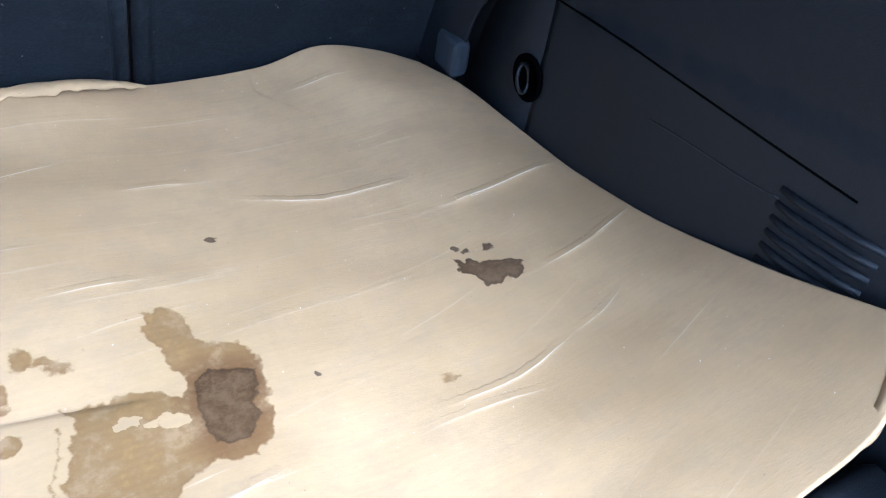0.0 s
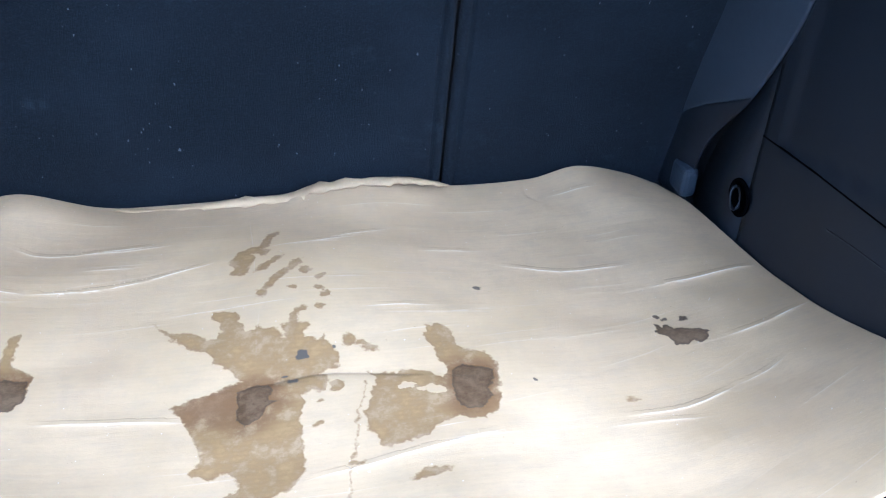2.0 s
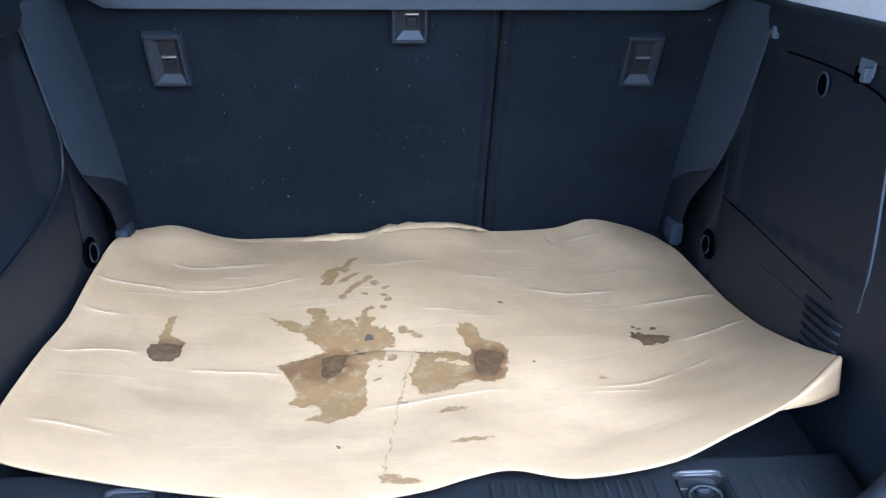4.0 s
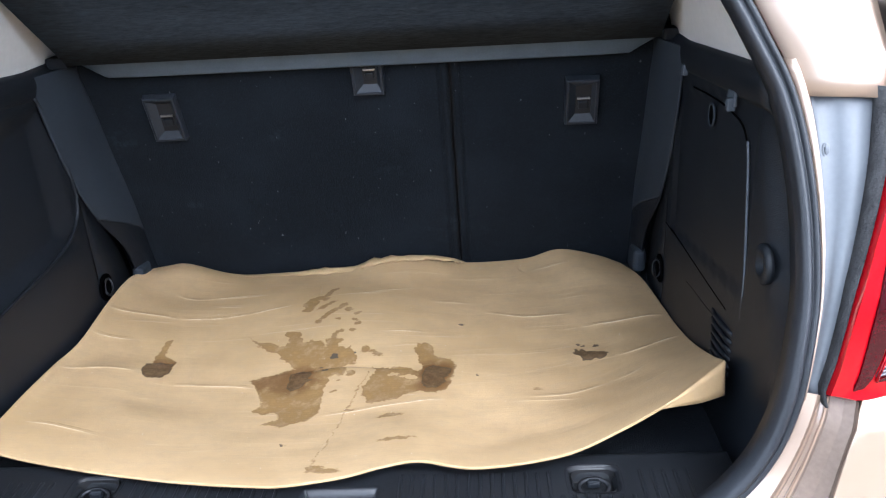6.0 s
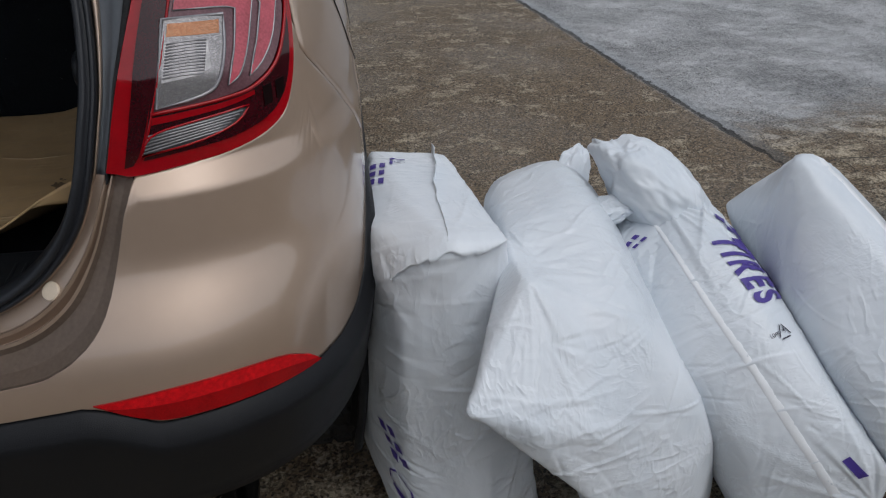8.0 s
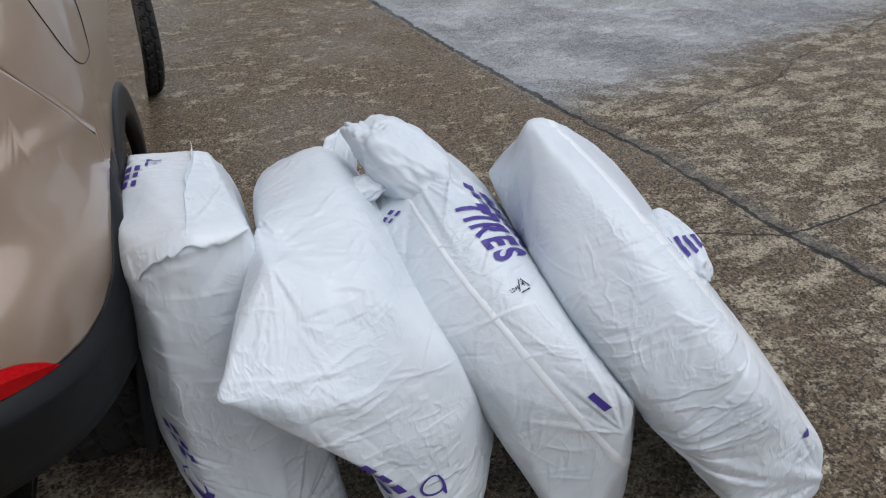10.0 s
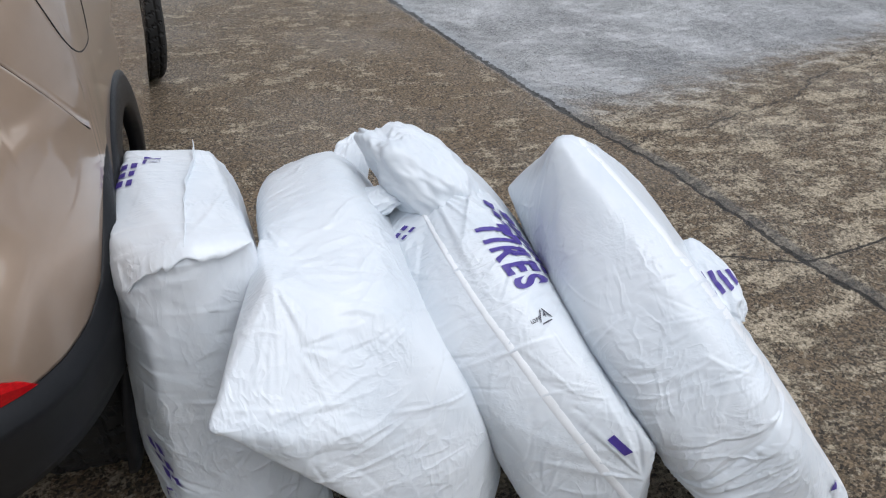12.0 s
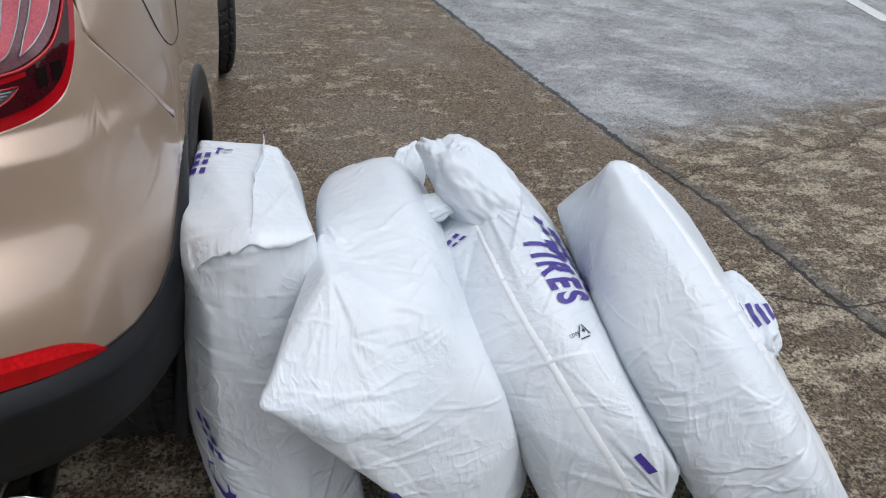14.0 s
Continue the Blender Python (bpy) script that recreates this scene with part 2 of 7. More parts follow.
def make_film():
    """White polythene film: a little light comes through, fine creases in two directions."""
    m = bpy.data.materials.new("white_polythene_film")
    m.use_nodes = True
    nt = m.node_tree
    b = nt.nodes["Principled BSDF"]
    c = coords(nt)
    dirt = noise_node(nt, c, 7, 6, 0.6)
    base = mix_node(nt, range_node(nt, dirt, 0.35, 0.75), (0.70, 0.738, 0.775), (0.625, 0.675, 0.722))
    specks = range_node(nt, noise_node(nt, c, 150, 2), 0.80, 0.82)
    base = mix_node(nt, math_node(nt, "MULTIPLY", specks, 0.5), base, (0.30, 0.29, 0.27))
    nt.links.new(base, b.inputs["Base Color"])
    b.inputs["Roughness"].default_value = 0.30
    b.inputs["Specular IOR Level"].default_value = 0.5
    warp = nt.nodes.new("ShaderNodeVectorMath")
    warp.operation = "ADD"
    wn_ = nt.nodes.new("ShaderNodeTexNoise")
    wn_.inputs["Scale"].default_value = 6
    nt.links.new(c, wn_.inputs["Vector"])
    sc = nt.nodes.new("ShaderNodeVectorMath")
    sc.operation = "SCALE"
    sc.inputs["Scale"].default_value = 0.07
    nt.links.new(wn_.outputs["Color"], sc.inputs[0])
    nt.links.new(c, warp.inputs[0])
    nt.links.new(sc.outputs[0], warp.inputs[1])

    times, plus = (lambda p, q: math_node(nt, "MULTIPLY", p, q)), (lambda p, q: math_node(nt, "ADD", p, q))

    def turned(turn, stretch):
        mp = nt.nodes.new("ShaderNodeMapping")
        mp.inputs["Rotation"].default_value, mp.inputs["Scale"].default_value = turn, stretch
        nt.links.new(warp.outputs[0], mp.inputs[0])
        return mp.outputs[0]

    def crinkle(scale, turn, stretch, thin):
        """Thin sharp fold lines: the level line of a stretched noise."""
        n = noise_node(nt, turned(turn, stretch), scale, 2.0, 0.45)
        return range_node(nt, math_node(nt, "ABSOLUTE", math_node(nt, "SUBTRACT", n, 0.5)), 0.0, thin, 1.0, 0.0, False)

    def dent(scale, turn, stretch):
        """Small flat-sided dents."""
        v = nt.nodes.new("ShaderNodeTexVoronoi")
        v.inputs["Scale"].default_value = scale
        nt.links.new(turned(turn, stretch), v.inputs["Vector"])
        return v.outputs["Distance"]

    def patchy(scale, low, high, shift):
        mp = nt.nodes.new("ShaderNodeMapping")
        mp.inputs["Location"].default_value = (shift, 2 * shift, 0)
        nt.links.new(c, mp.inputs[0])
        return range_node(nt, noise_node(nt, mp.outputs[0], scale, 3), low, high)

    h = times(dent(11, (0.4, 0.9, 0.3), (1, 1, 1.8)), 0.30)
    h = plus(h, times(times(dent(30, (1.1, 0.2, 0.8), (1.5, 1, 0.8)), patchy(5, 0.40, 0.66, 0.0)), 0.28))
    h = plus(h, times(times(crinkle(9, (0.3, 0.7, 0.2), (1, 1, 2.6), 0.07), patchy(5, 0.47, 0.63, 3.0)), 0.26))
    h = plus(h, times(times(crinkle(17, (1.0, 0.3, 0.9), (2.4, 1, 1), 0.09), patchy(6, 0.47, 0.63, 7.0)), 0.18))
    h = plus(h, times(times(crinkle(34, (0.2, 1.3, 0.5), (1, 2.2, 1), 0.10), patchy(7, 0.47, 0.63, 11.0)), 0.10))
    h = plus(h, times(times(crinkle(70, (0.8, 0.4, 1.3), (1, 1, 1.9), 0.14), patchy(8, 0.47, 0.65, 15.0)), 0.045))
    h = plus(h, times(noise_node(nt, c, 90, 3, 0.6), 0.03))
    nt.links.new(bump_node(nt, h, 0.6, 0.010), b.inputs["Normal"])
    return m


def make_ground():
    """Weathered concrete yard. Attributes: joint, branch, branch2 (signed metres to the lines), pale (the smooth wet part)."""
    m = bpy.data.materials.new("weathered_concrete")
    m.use_nodes = True
    nt = m.node_tree
    b = nt.nodes["Principled BSDF"]
    c = coords(nt)
    xyz = nt.nodes.new("ShaderNodeSeparateXYZ")
    nt.links.new(c, xyz.inputs[0])
    centre = lambda v: math_node(nt, "SUBTRACT", v, 0.5)
    times = lambda a_, b_: math_node(nt, "MULTIPLY", a_, b_)
    plus = lambda a_, b_: math_node(nt, "ADD", a_, b_)
    grit = noise_node(nt, c, 120, 6, 0.85)
    fine = noise_node(nt, c, 330, 2, 0.7)

    def stones(scale):
        v = nt.nodes.new("ShaderNodeTexVoronoi")
        v.inputs["Scale"].default_value = scale
        nt.links.new(c, v.inputs["Vector"])
        bw = nt.nodes.new("ShaderNodeRGBToBW")
        nt.links.new(v.outputs["Color"], bw.inputs[0])
        return v.outputs["Distance"], bw.outputs[0]

    gap, tone = stones(150)
    tone2 = stones(60)[1]
    mottle = noise_node(nt, c, 36, 7, 0.8)
    patch = noise_node(nt, coords(nt, (1.0, 1.5, 1)), 6.5, 10, 0.68)
    large = noise_node(nt, c, 1.1, 4, 0.5)
    grain = plus(times(grit, 0.46), plus(times(tone, 0.32), times(fine, 0.22)))
    dark = mix_node(nt, range_node(nt, grain, 0.38, 0.63), (0.031, 0.0215, 0.0122), (0.285, 0.205, 0.124))
    dark = mix_node(nt, times(range_node(nt, mottle, 0.42, 0.62), 0.45), dark, mix_node(nt, grain, (0.055, 0.042, 0.028), (0.205, 0.160, 0.110)))
    worn = mix_node(nt, range_node(nt, grain, 0.34, 0.66), (0.17, 0.136, 0.090), (0.62, 0.522, 0.380))
    slab = range_node(nt, attr_node(nt, "joint"), -0.004, 0.012)
    lift = plus(plus(times(centre(patch), 1.0), 0.5), plus(times(centre(grit), 0.46), times(centre(tone2), 0.07)))
    lift = plus(lift, times(centre(mottle), 0.52))
    lift = plus(lift, times(centre(large), 0.22))
    side = math_node(nt, "MAXIMUM", slab, range_node(nt, xyz.outputs[1], 1.5, 0.9))
    lift = plus(lift, times(side, 0.072))
    worn_in = range_node(nt, lift, 0.548, 0.606)
    brown = mix_node(nt, times(worn_in, 0.9), dark, worn)
    pale_edge = plus(attr_node(nt, "pale"), plus(times(centre(patch), 0.9), times(centre(grit), 0.25)))
    pale_in = range_node(nt, pale_edge, -0.20, 0.26)
    cloud = noise_node(nt, c, 2.6, 4, 0.55)
    smooth = mix_node(nt, range_node(nt, grain, 0.32, 0.68), (0.17, 0.17, 0.17), (0.50, 0.50, 0.495))
    smooth = mix_node(nt, times(range_node(nt, cloud, 0.42, 0.62), 0.85), smooth, mix_node(nt, grain, (0.36, 0.36, 0.365), (0.68, 0.68, 0.68)))
    wet_patch = range_node(nt, plus(noise_node(nt, coords(nt, (1.0, 0.7, 1)), 1.5, 6, 0.6), times(centre(mottle), 0.15)), 0.46, 0.62)
    smooth = mix_node(nt, times(wet_patch, 0.48), smooth, mix_node(nt, range_node(nt, grain, 0.32, 0.68), (0.085, 0.085, 0.087), (0.26, 0.258, 0.255)))
    base = mix_node(nt, pale_in, brown, smooth)
    # Sparkle of the ground painted in: the palest stones lightened.
    base = mix_node(nt, times(range_node(nt, tone, 0.80, 0.90), 0.30), base, (0.46, 0.43, 0.38))
    base = mix_node(nt, times(range_node(nt, tone, 0.22, 0.12), 0.55), base, (0.022, 0.019, 0.016))
    wob = times(centre(noise_node(nt, c, 11, 5, 0.65)), 0.055)
    joint = plus(attr_node(nt, "joint"), wob)
    far = range_node(nt, attr_node(nt, "pale"), -0.35, 0.15)
    kerb = times(times(range_node(nt, joint, 0.006, 0.016), range_node(nt, joint, 0.10, 0.03)), far)
    base = mix_node(nt, times(kerb, 0.7), base, mix_node(nt, grain, (0.27, 0.285, 0.30), (0.46, 0.47, 0.48)))
    near = math_node(nt, "SUBTRACT", 1.0, far)
    filler = times(times(range_node(nt, joint, -0.004, 0.006), range_node(nt, plus(joint, times(centre(mottle), 0.03)), 0.070, 0.040)), near)
    base = mix_node(nt, times(filler, 0.62), base, mix_node(nt, grain, (0.060, 0.058, 0.056), (0.165, 0.160, 0.150)))
    wide = range_node(nt, mottle, 0.35, 0.65, 0.003, 0.016, False)

    def line(signed, keep, share):
        d = math_node(nt, "ABSOLUTE", signed)
        return times(math_node(nt, "LESS_THAN", d, times(wide, share)), keep)

    cut = line(joint, 1.0, plus(times(far, 0.8), 0.95))
    cut = math_node(nt, "MAXIMUM", cut, line(plus(attr_node(nt, "branch"), times(wob, 1.6)), times(slab, 0.8), 0.5))
    cut = math_node(nt, "MAXIMUM", cut, line(plus(attr_node(nt, "branch2"), times(wob, 0.7)), range_node(nt, xyz.outputs[0], 1.7, 1.8), 0.55))
    base = mix_node(nt, times(cut, 0.9), base, (0.016, 0.014, 0.012))
    nt.links.new(base, b.inputs["Base Color"])
    damp = noise_node(nt, c, 1.7, 4, 0.5)
    r1 = range_node(nt, damp, 0.35, 0.65, 0.46, 0.74)
    r2 = range_node(nt, damp, 0.35, 0.65, 0.30, 0.52)
    mixr = nt.nodes.new("ShaderNodeMix")
    nt.links.new(pale_in, mixr.inputs[0])
    nt.links.new(r1, mixr.inputs[2])
    nt.links.new(r2, mixr.inputs[3])
    nt.links.new(plus(mixr.outputs[0], times(worn_in, 0.12)), b.inputs["Roughness"])
    b.inputs["Specular IOR Level"].default_value = 0.4
    h = plus(times(grit, 0.8), plus(times(gap, -0.4), times(worn_in, 0.5)))
    h = math_node(nt, "SUBTRACT", h, times(cut, 2.0))
    nt.links.new(bump_node(nt, h, 0.9, 0.008), b.inputs["Normal"])
    return m


def lens(name, colour, rough=0.07, metal=0.0, scale=60, var=0.2):
    return mat(name, colour, rough, metal=metal, spec=0.28, coat=0.3, coat_rough=0.02, var=var, var_scale=scale)


def facets_of(name, low, high, scale):
    """Moulded reflector: many small facets, each of its own tone."""
    m = bpy.data.materials.new(name)
    m.use_nodes = True
    nt = m.node_tree
    b = nt.nodes["Principled BSDF"]
    v = nt.nodes.new("ShaderNodeTexVoronoi")
    v.inputs["Scale"].default_value = scale
    nt.links.new(coords(nt, (1, 1, 1.6)), v.inputs["Vector"])
    bw = nt.nodes.new("ShaderNodeRGBToBW")
    nt.links.new(v.outputs["Color"], bw.inputs[0])
    nt.links.new(mix_node(nt, range_node(nt, bw.outputs[0], 0.3, 0.75), low, high), b.inputs["Base Color"])
    b.inputs["Metallic"].default_value, b.inputs["Roughness"].default_value = 0.75, 0.18
    nt.links.new(bump_node(nt, bw.outputs[0], 0.5, 0.002), b.inputs["Normal"])
    return m


CARPET, BOARD, FILM, CONCRETE = make_carpet(), make_cardboard(), make_film(), make_ground()
LENS_RED = lens("red_lamp_plastic", (0.31, 0.001, 0.005))
LENS_DEEP = lens("deep_red_lamp_plastic", (0.032, 0.001, 0.003), var=0.5, scale=25)
LENS_SLOT = lens("black_red_lamp_slot", (0.006, 0.001, 0.001))
LENS_PINK = lens("pink_light_guide", (0.46, 0.085, 0.110), 0.2, var=0.35, scale=25)
LENS_CLEAR = lens("clear_lamp_reflector", (0.42, 0.40, 0.39), 0.22, metal=0.7, var=0.5, scale=60)
LENS_EDGE = lens("grey_lens_edge", (0.30, 0.29, 0.30), 0.2, metal=0.5, var=0.4, scale=60)
LENS_GREY = lens("pink_grey_lamp_housing", (0.150, 0.072, 0.082), 0.15, metal=0.2, var=0.4, scale=30)
LENS_SMOKE = lens("smoke_grey_lamp_housing", (0.075, 0.074, 0.078), 0.15, metal=0.3, var=0.4, scale=40)
LENS_ORANGE = facets_of("orange_indicator", (0.40, 0.17, 0.08), (0.54, 0.30, 0.18), 900)
LENS_FACET = facets_of("silver_facets", (0.30, 0.28, 0.28), (0.46, 0.44, 0.43), 900)
FOG_RED = mat("red_reflector", (0.55, 0.004, 0.008), 0.25, spec=0.3, var=0.45, var_scale=160, bump=0.3, bump_scale=500)
FOG_DEEP = mat("deep_red_reflector", (0.30, 0.002, 0.004), 0.12, spec=0.3, var=0.3, var_scale=30)
UNSEEN_WALL = mat("rendered_wall", (0.235, 0.245, 0.25), 0.9, var=0.3, var_scale=0.7, bump=0.3, bump_scale=60)


# ---------------------------------------------------------------- mesh helpers
def link_mesh(name, verts, faces, material, parent=None, label="", smooth=True):
    me = bpy.data.meshes.new(name)
    me.from_pydata([tuple(map(float, v)) for v in verts], [], faces)
    me.validate()
    me.update()
    if smooth:
        me.polygons.foreach_set("use_smooth", [True] * len(me.polygons))
    me.materials.append(material)
    ob = new(name, me)
    if parent is not None:
        ob.parent = parent
    if label:
        tagged(ob, label)
    return ob


def part(name, bm, material, parent=None, label="", smooth=False):
    me = bpy.data.meshes.new(name)
    bmesh.ops.recalc_face_normals(bm, faces=bm.faces)
    bm.to_mesh(me)
    bm.free()
    if smooth:
        me.polygons.foreach_set("use_smooth", [True] * len(me.polygons))
    me.materials.append(material)
    ob = new(name, me)
    if parent is not None:
        ob.parent = parent
    if label:
        tagged(ob, label)
    return ob


def grid(name, P, material, parent=None, label="", thick=0.0, closed=False, keep=None, smooth=True):
    """A sheet from rows of points; thick: metres of depth, away from the sheet's normal."""
    P = np.asarray(P, float)
    n, k = P.shape[:2]
    faces = []
    for i in range(n - 1):
        for j in range(k if closed else k - 1):
            if keep is None or keep(i, j):
                j2 = (j + 1) % k
                faces.append((i * k + j, i * k + j2, (i + 1) * k + j2, (i + 1) * k + j))
    ob = link_mesh(name, P.reshape(-1, 3), faces, material, parent, label, smooth)
    if thick:
        md = ob.modifiers.new("thickness", "SOLIDIFY")
        md.thickness, md.offset, md.use_even_offset = abs(thick), (-1 if thick > 0 else 1), False
    return ob


def box(size, at=(0, 0, 0), bevel=0.0, rot=None, seg=2):
    bm = bmesh.new()
    bmesh.ops.create_cube(bm, size=1.0)
    bmesh.ops.scale(bm, vec=size, verts=bm.verts)
    if bevel:
        bmesh.ops.bevel(bm, geom=bm.edges[:], offset=bevel, segments=seg, affect="EDGES", profile=0.5)
    if rot is not None:
        bmesh.ops.transform(bm, matrix=rot, verts=bm.verts)
    bmesh.ops.translate(bm, vec=at, verts=bm.verts)
    return bm


def lathe(profile, steps=32, m=None):
    """Turned round the local z axis from (radius, height) pairs."""
    bm = bmesh.new()
    rings = [[bm.verts.new((r * math.cos(2 * math.pi * k / steps), r * math.sin(2 * math.pi * k / steps), z)) for k in range(steps)] for r, z in profile]
    for a, b in zip(rings, rings[1:]):
        for k in range(steps):
            bm.faces.new((a[k], a[(k + 1) % steps], b[(k + 1) % steps], b[k]))
    for ring in (rings[0], rings[-1]):
        if profile[0 if ring is rings[0] else -1][0] > 1e-5:
            bm.faces.new(ring)
    bmesh.ops.remove_doubles(bm, verts=bm.verts, dist=1e-6)
    if m is not None:
        bmesh.ops.transform(bm, matrix=m, verts=bm.verts)
    return bm


def tube(points, radius, sides=10, closed=False, flat=1.0):
    """A round bar along a line of points."""
    P = [Vector(p) for p in points]
    bm = bmesh.new()
    rings, up = [], Vector((0.13, 0.21, 1)).normalized()
    for i, p in enumerate(P):
        a, b = P[i - 1 if i or closed else 0], P[(i + 1) % len(P) if i < len(P) - 1 or closed else i]
        d = (b - a).normalized()
        s = d.cross(up)
        s = s.normalized() if s.length > 1e-4 else Vector((1, 0, 0))
        t = s.cross(d)
        rings.append([bm.verts.new(p + radius * (math.cos(2 * math.pi * k / sides) * s + flat * math.sin(2 * math.pi * k / sides) * t)) for k in range(sides)])
    for i in range(len(rings) if closed else len(rings) - 1):
        a, b = rings[i], rings[(i + 1) % len(rings)]
        for k in range(sides):
            bm.faces.new((a[k], a[(k + 1) % sides], b[(k + 1) % sides], b[k]))
    if not closed:
        bm.faces.new(rings[0])
        bm.faces.new(rings[-1])
    return bm


def smooth_line(points, n):
    """Catmull-Rom through the points, n points long, evenly in the parameter."""
    P = np.asarray(points, float)
    ext = np.vstack([2 * P[0] - P[1], P, 2 * P[-1] - P[-2]])
    out = []
    for x in np.linspace(0, len(P) - 1 - 1e-9, n):
        i, f = int(x), x - int(x)
        a, b, c, d = ext[i : i + 4]
        out.append(0.5 * (2 * b + (c - a) * f + (2 * a - 5 * b + 4 * c - d) * f**2 + (3 * b - a - 3 * c + d) * f**3))
    return np.array(out)


def thing(name, label, category, at=(0, 0, 0), group=""):
    ob = new(name)
    ob.location = at
    ob.empty_display_size = 0.1
    return tagged(ob, label, category, group)


def seg_dist(px, py, line):
    """Signed distance from points to a polyline: minus on its right."""
    best = np.full(px.shape, 1e9)
    for (ax, ay), (bx, by) in zip(line, line[1:]):
        dx, dy = bx - ax, by - ay
        t = np.clip(((px - ax) * dx + (py - ay) * dy) / (dx * dx + dy * dy), 0, 1)
        qx, qy = px - ax - t * dx, py - ay - t * dy
        d = np.hypot(qx, qy) * np.where(dx * qy - dy * qx >= 0, 1, -1)
        best = np.where(np.abs(d) < np.abs(best), d, best)
    return best

# ---------------------------------------------------------------- ground
def build_ground():
    xs = np.concatenate([[-3000, -600, -150, -40, -12, -5, -2.5, -1.0], np.arange(-0.4, 6.6, 0.03), [7.2, 8, 10, 14, 24, 60, 200, 700, 3000]])
    ys = np.concatenate([[-3000, -600, -150, -40, -12, -5, -3], np.arange(-2.0, 5.6, 0.03), [6, 7, 9, 13, 24, 60, 200, 700, 3000]])
    gx, gy = np.meshgrid(xs, ys, indexing="ij")
    joint_line = [(1.2, 12.0), (2.05, 6.0), (2.27, 4.04), (2.38, 3.05), (2.46, 2.45), (2.53, 1.95), (2.65, 1.35), (2.70, 0.69), (2.78, 0.30), (2.95, -0.4), (3.6, -3.0)]
    branch = [(2.62, 1.62), (2.80, 1.72), (3.0, 1.70), (3.26, 1.82), (3.62, 1.90), (3.9, 2.12), (4.34, 2.27), (5.6, 2.9)]
    branch2 = [(2.05, 0.86), (2.30, 0.84), (2.46, 0.80), (2.70, 0.69), (2.94, 0.72), (3.3, 0.80), (4.2, 0.86)]
    j = seg_dist(gx, gy, joint_line)
    br, br2 = seg_dist(gx, gy, branch), seg_dist(gx, gy, branch2)
    crack = np.stack([np.abs(j), np.abs(br) + 0.01, np.abs(br2) + 0.01]).min(0)
    pale_line = [(2.40, 2.05), (2.9, 2.05), (3.6, 2.32), (4.6, 2.55), (7.0, 3.4), (14, 6)]
    pale = np.clip(seg_dist(gx, gy, pale_line), -2, 2)
    pale = np.minimum(pale, np.clip(j * 8 + 0.12, -2, 2))
    z = 0.0015 * np.sin(gx * 1.7) * np.sin(gy * 1.3) - 0.008 * np.exp(-((crack / 0.010) ** 2))
    z = np.where((np.abs(gx) > 8) | (np.abs(gy) > 8), 0, z)
    n, k = gx.shape
    V = np.stack([gx, gy, z], -1).reshape(-1, 3)
    idx = np.arange(n * k).reshape(n, k)
    F = np.stack([idx[:-1, :-1], idx[1:, :-1], idx[1:, 1:], idx[:-1, 1:]], -1).reshape(-1, 4)
    me = bpy.data.meshes.new("ground")
    me.from_pydata(V.tolist(), [], F.tolist())
    for name, data in (("joint", j), ("branch", br), ("branch2", br2), ("pale", pale)):
        me.attributes.new(name, "FLOAT", "POINT").data.foreach_set("value", data.ravel().astype(np.float32))
    me.polygons.foreach_set("use_smooth", [True] * len(me.polygons))
    me.materials.append(CONCRETE)
    tagged(new("ground", me), "weathered damp brown-grey concrete yard with joints and cracks", "ground", kind="structure")


build_ground()
# Added walls out of view: they cut off low sky and darken the paint's reflections.
for name, size, at in (("wall_south", (34, 0.3, 4.0), (2, -9.5, 2.0)), ("wall_east", (0.3, 26, 2.2), (14.5, 3, 1.1))):
    tagged(part(name, box(size, at, 0.02), UNSEEN_WALL), "plain unseen wall, added to block sky and show in the car's reflections", "wall", kind="structure")
bm = box((0.13, 2.6, 0.004), (5.95, 5.35, 0.003), 0.0015, pose(0, 0, 0, 0, 0, -14), 1)
tagged(part("parking_line", bm, LINE), "worn white painted parking line on the concrete", "road marking", kind="structure")


# ---------------------------------------------------------------- car body
ZS = [0.18, 0.30, 0.42, 0.50, 0.55, 0.60, 0.65, 0.70, 0.735, 0.79, 0.85, 0.876, 0.905, 0.93, 1.0, 1.1, 1.2, 1.3, 1.45]
BS = [0.50, 0.53, 0.548, 0.562, 0.570, 0.576, 0.577, 0.566, 0.546, 0.506, 0.492, 0.486, 0.464, 0.462, 0.446, 0.410, 0.36, 0.30, 0.20]
AS = [0.34, 0.355, 0.365, 0.372, 0.374, 0.374, 0.374, 0.374, 0.374, 0.372, 0.371, 0.371, 0.366, 0.365, 0.355, 0.335, 0.30, 0.26, 0.18]
CX, CY, EX = 0.45, 0.40, 2.6
SPREAD = np.linspace(-1, 1, 9)
SHARE = (1 - 0.8 * np.abs(SPREAD)) / np.sum(1 - 0.8 * np.abs(SPREAD))


def smooth_table(z, table):
    """Softened table over the heights: round below, crisp at the shoulder."""
    wide = float(np.interp(z, [0.54, 0.60, 0.825, 0.866], [0.002, 0.028, 0.028, 0.002]))
    return sum(w * np.interp(z + d * wide, ZS, table) for d, w in zip(SPREAD, SHARE))


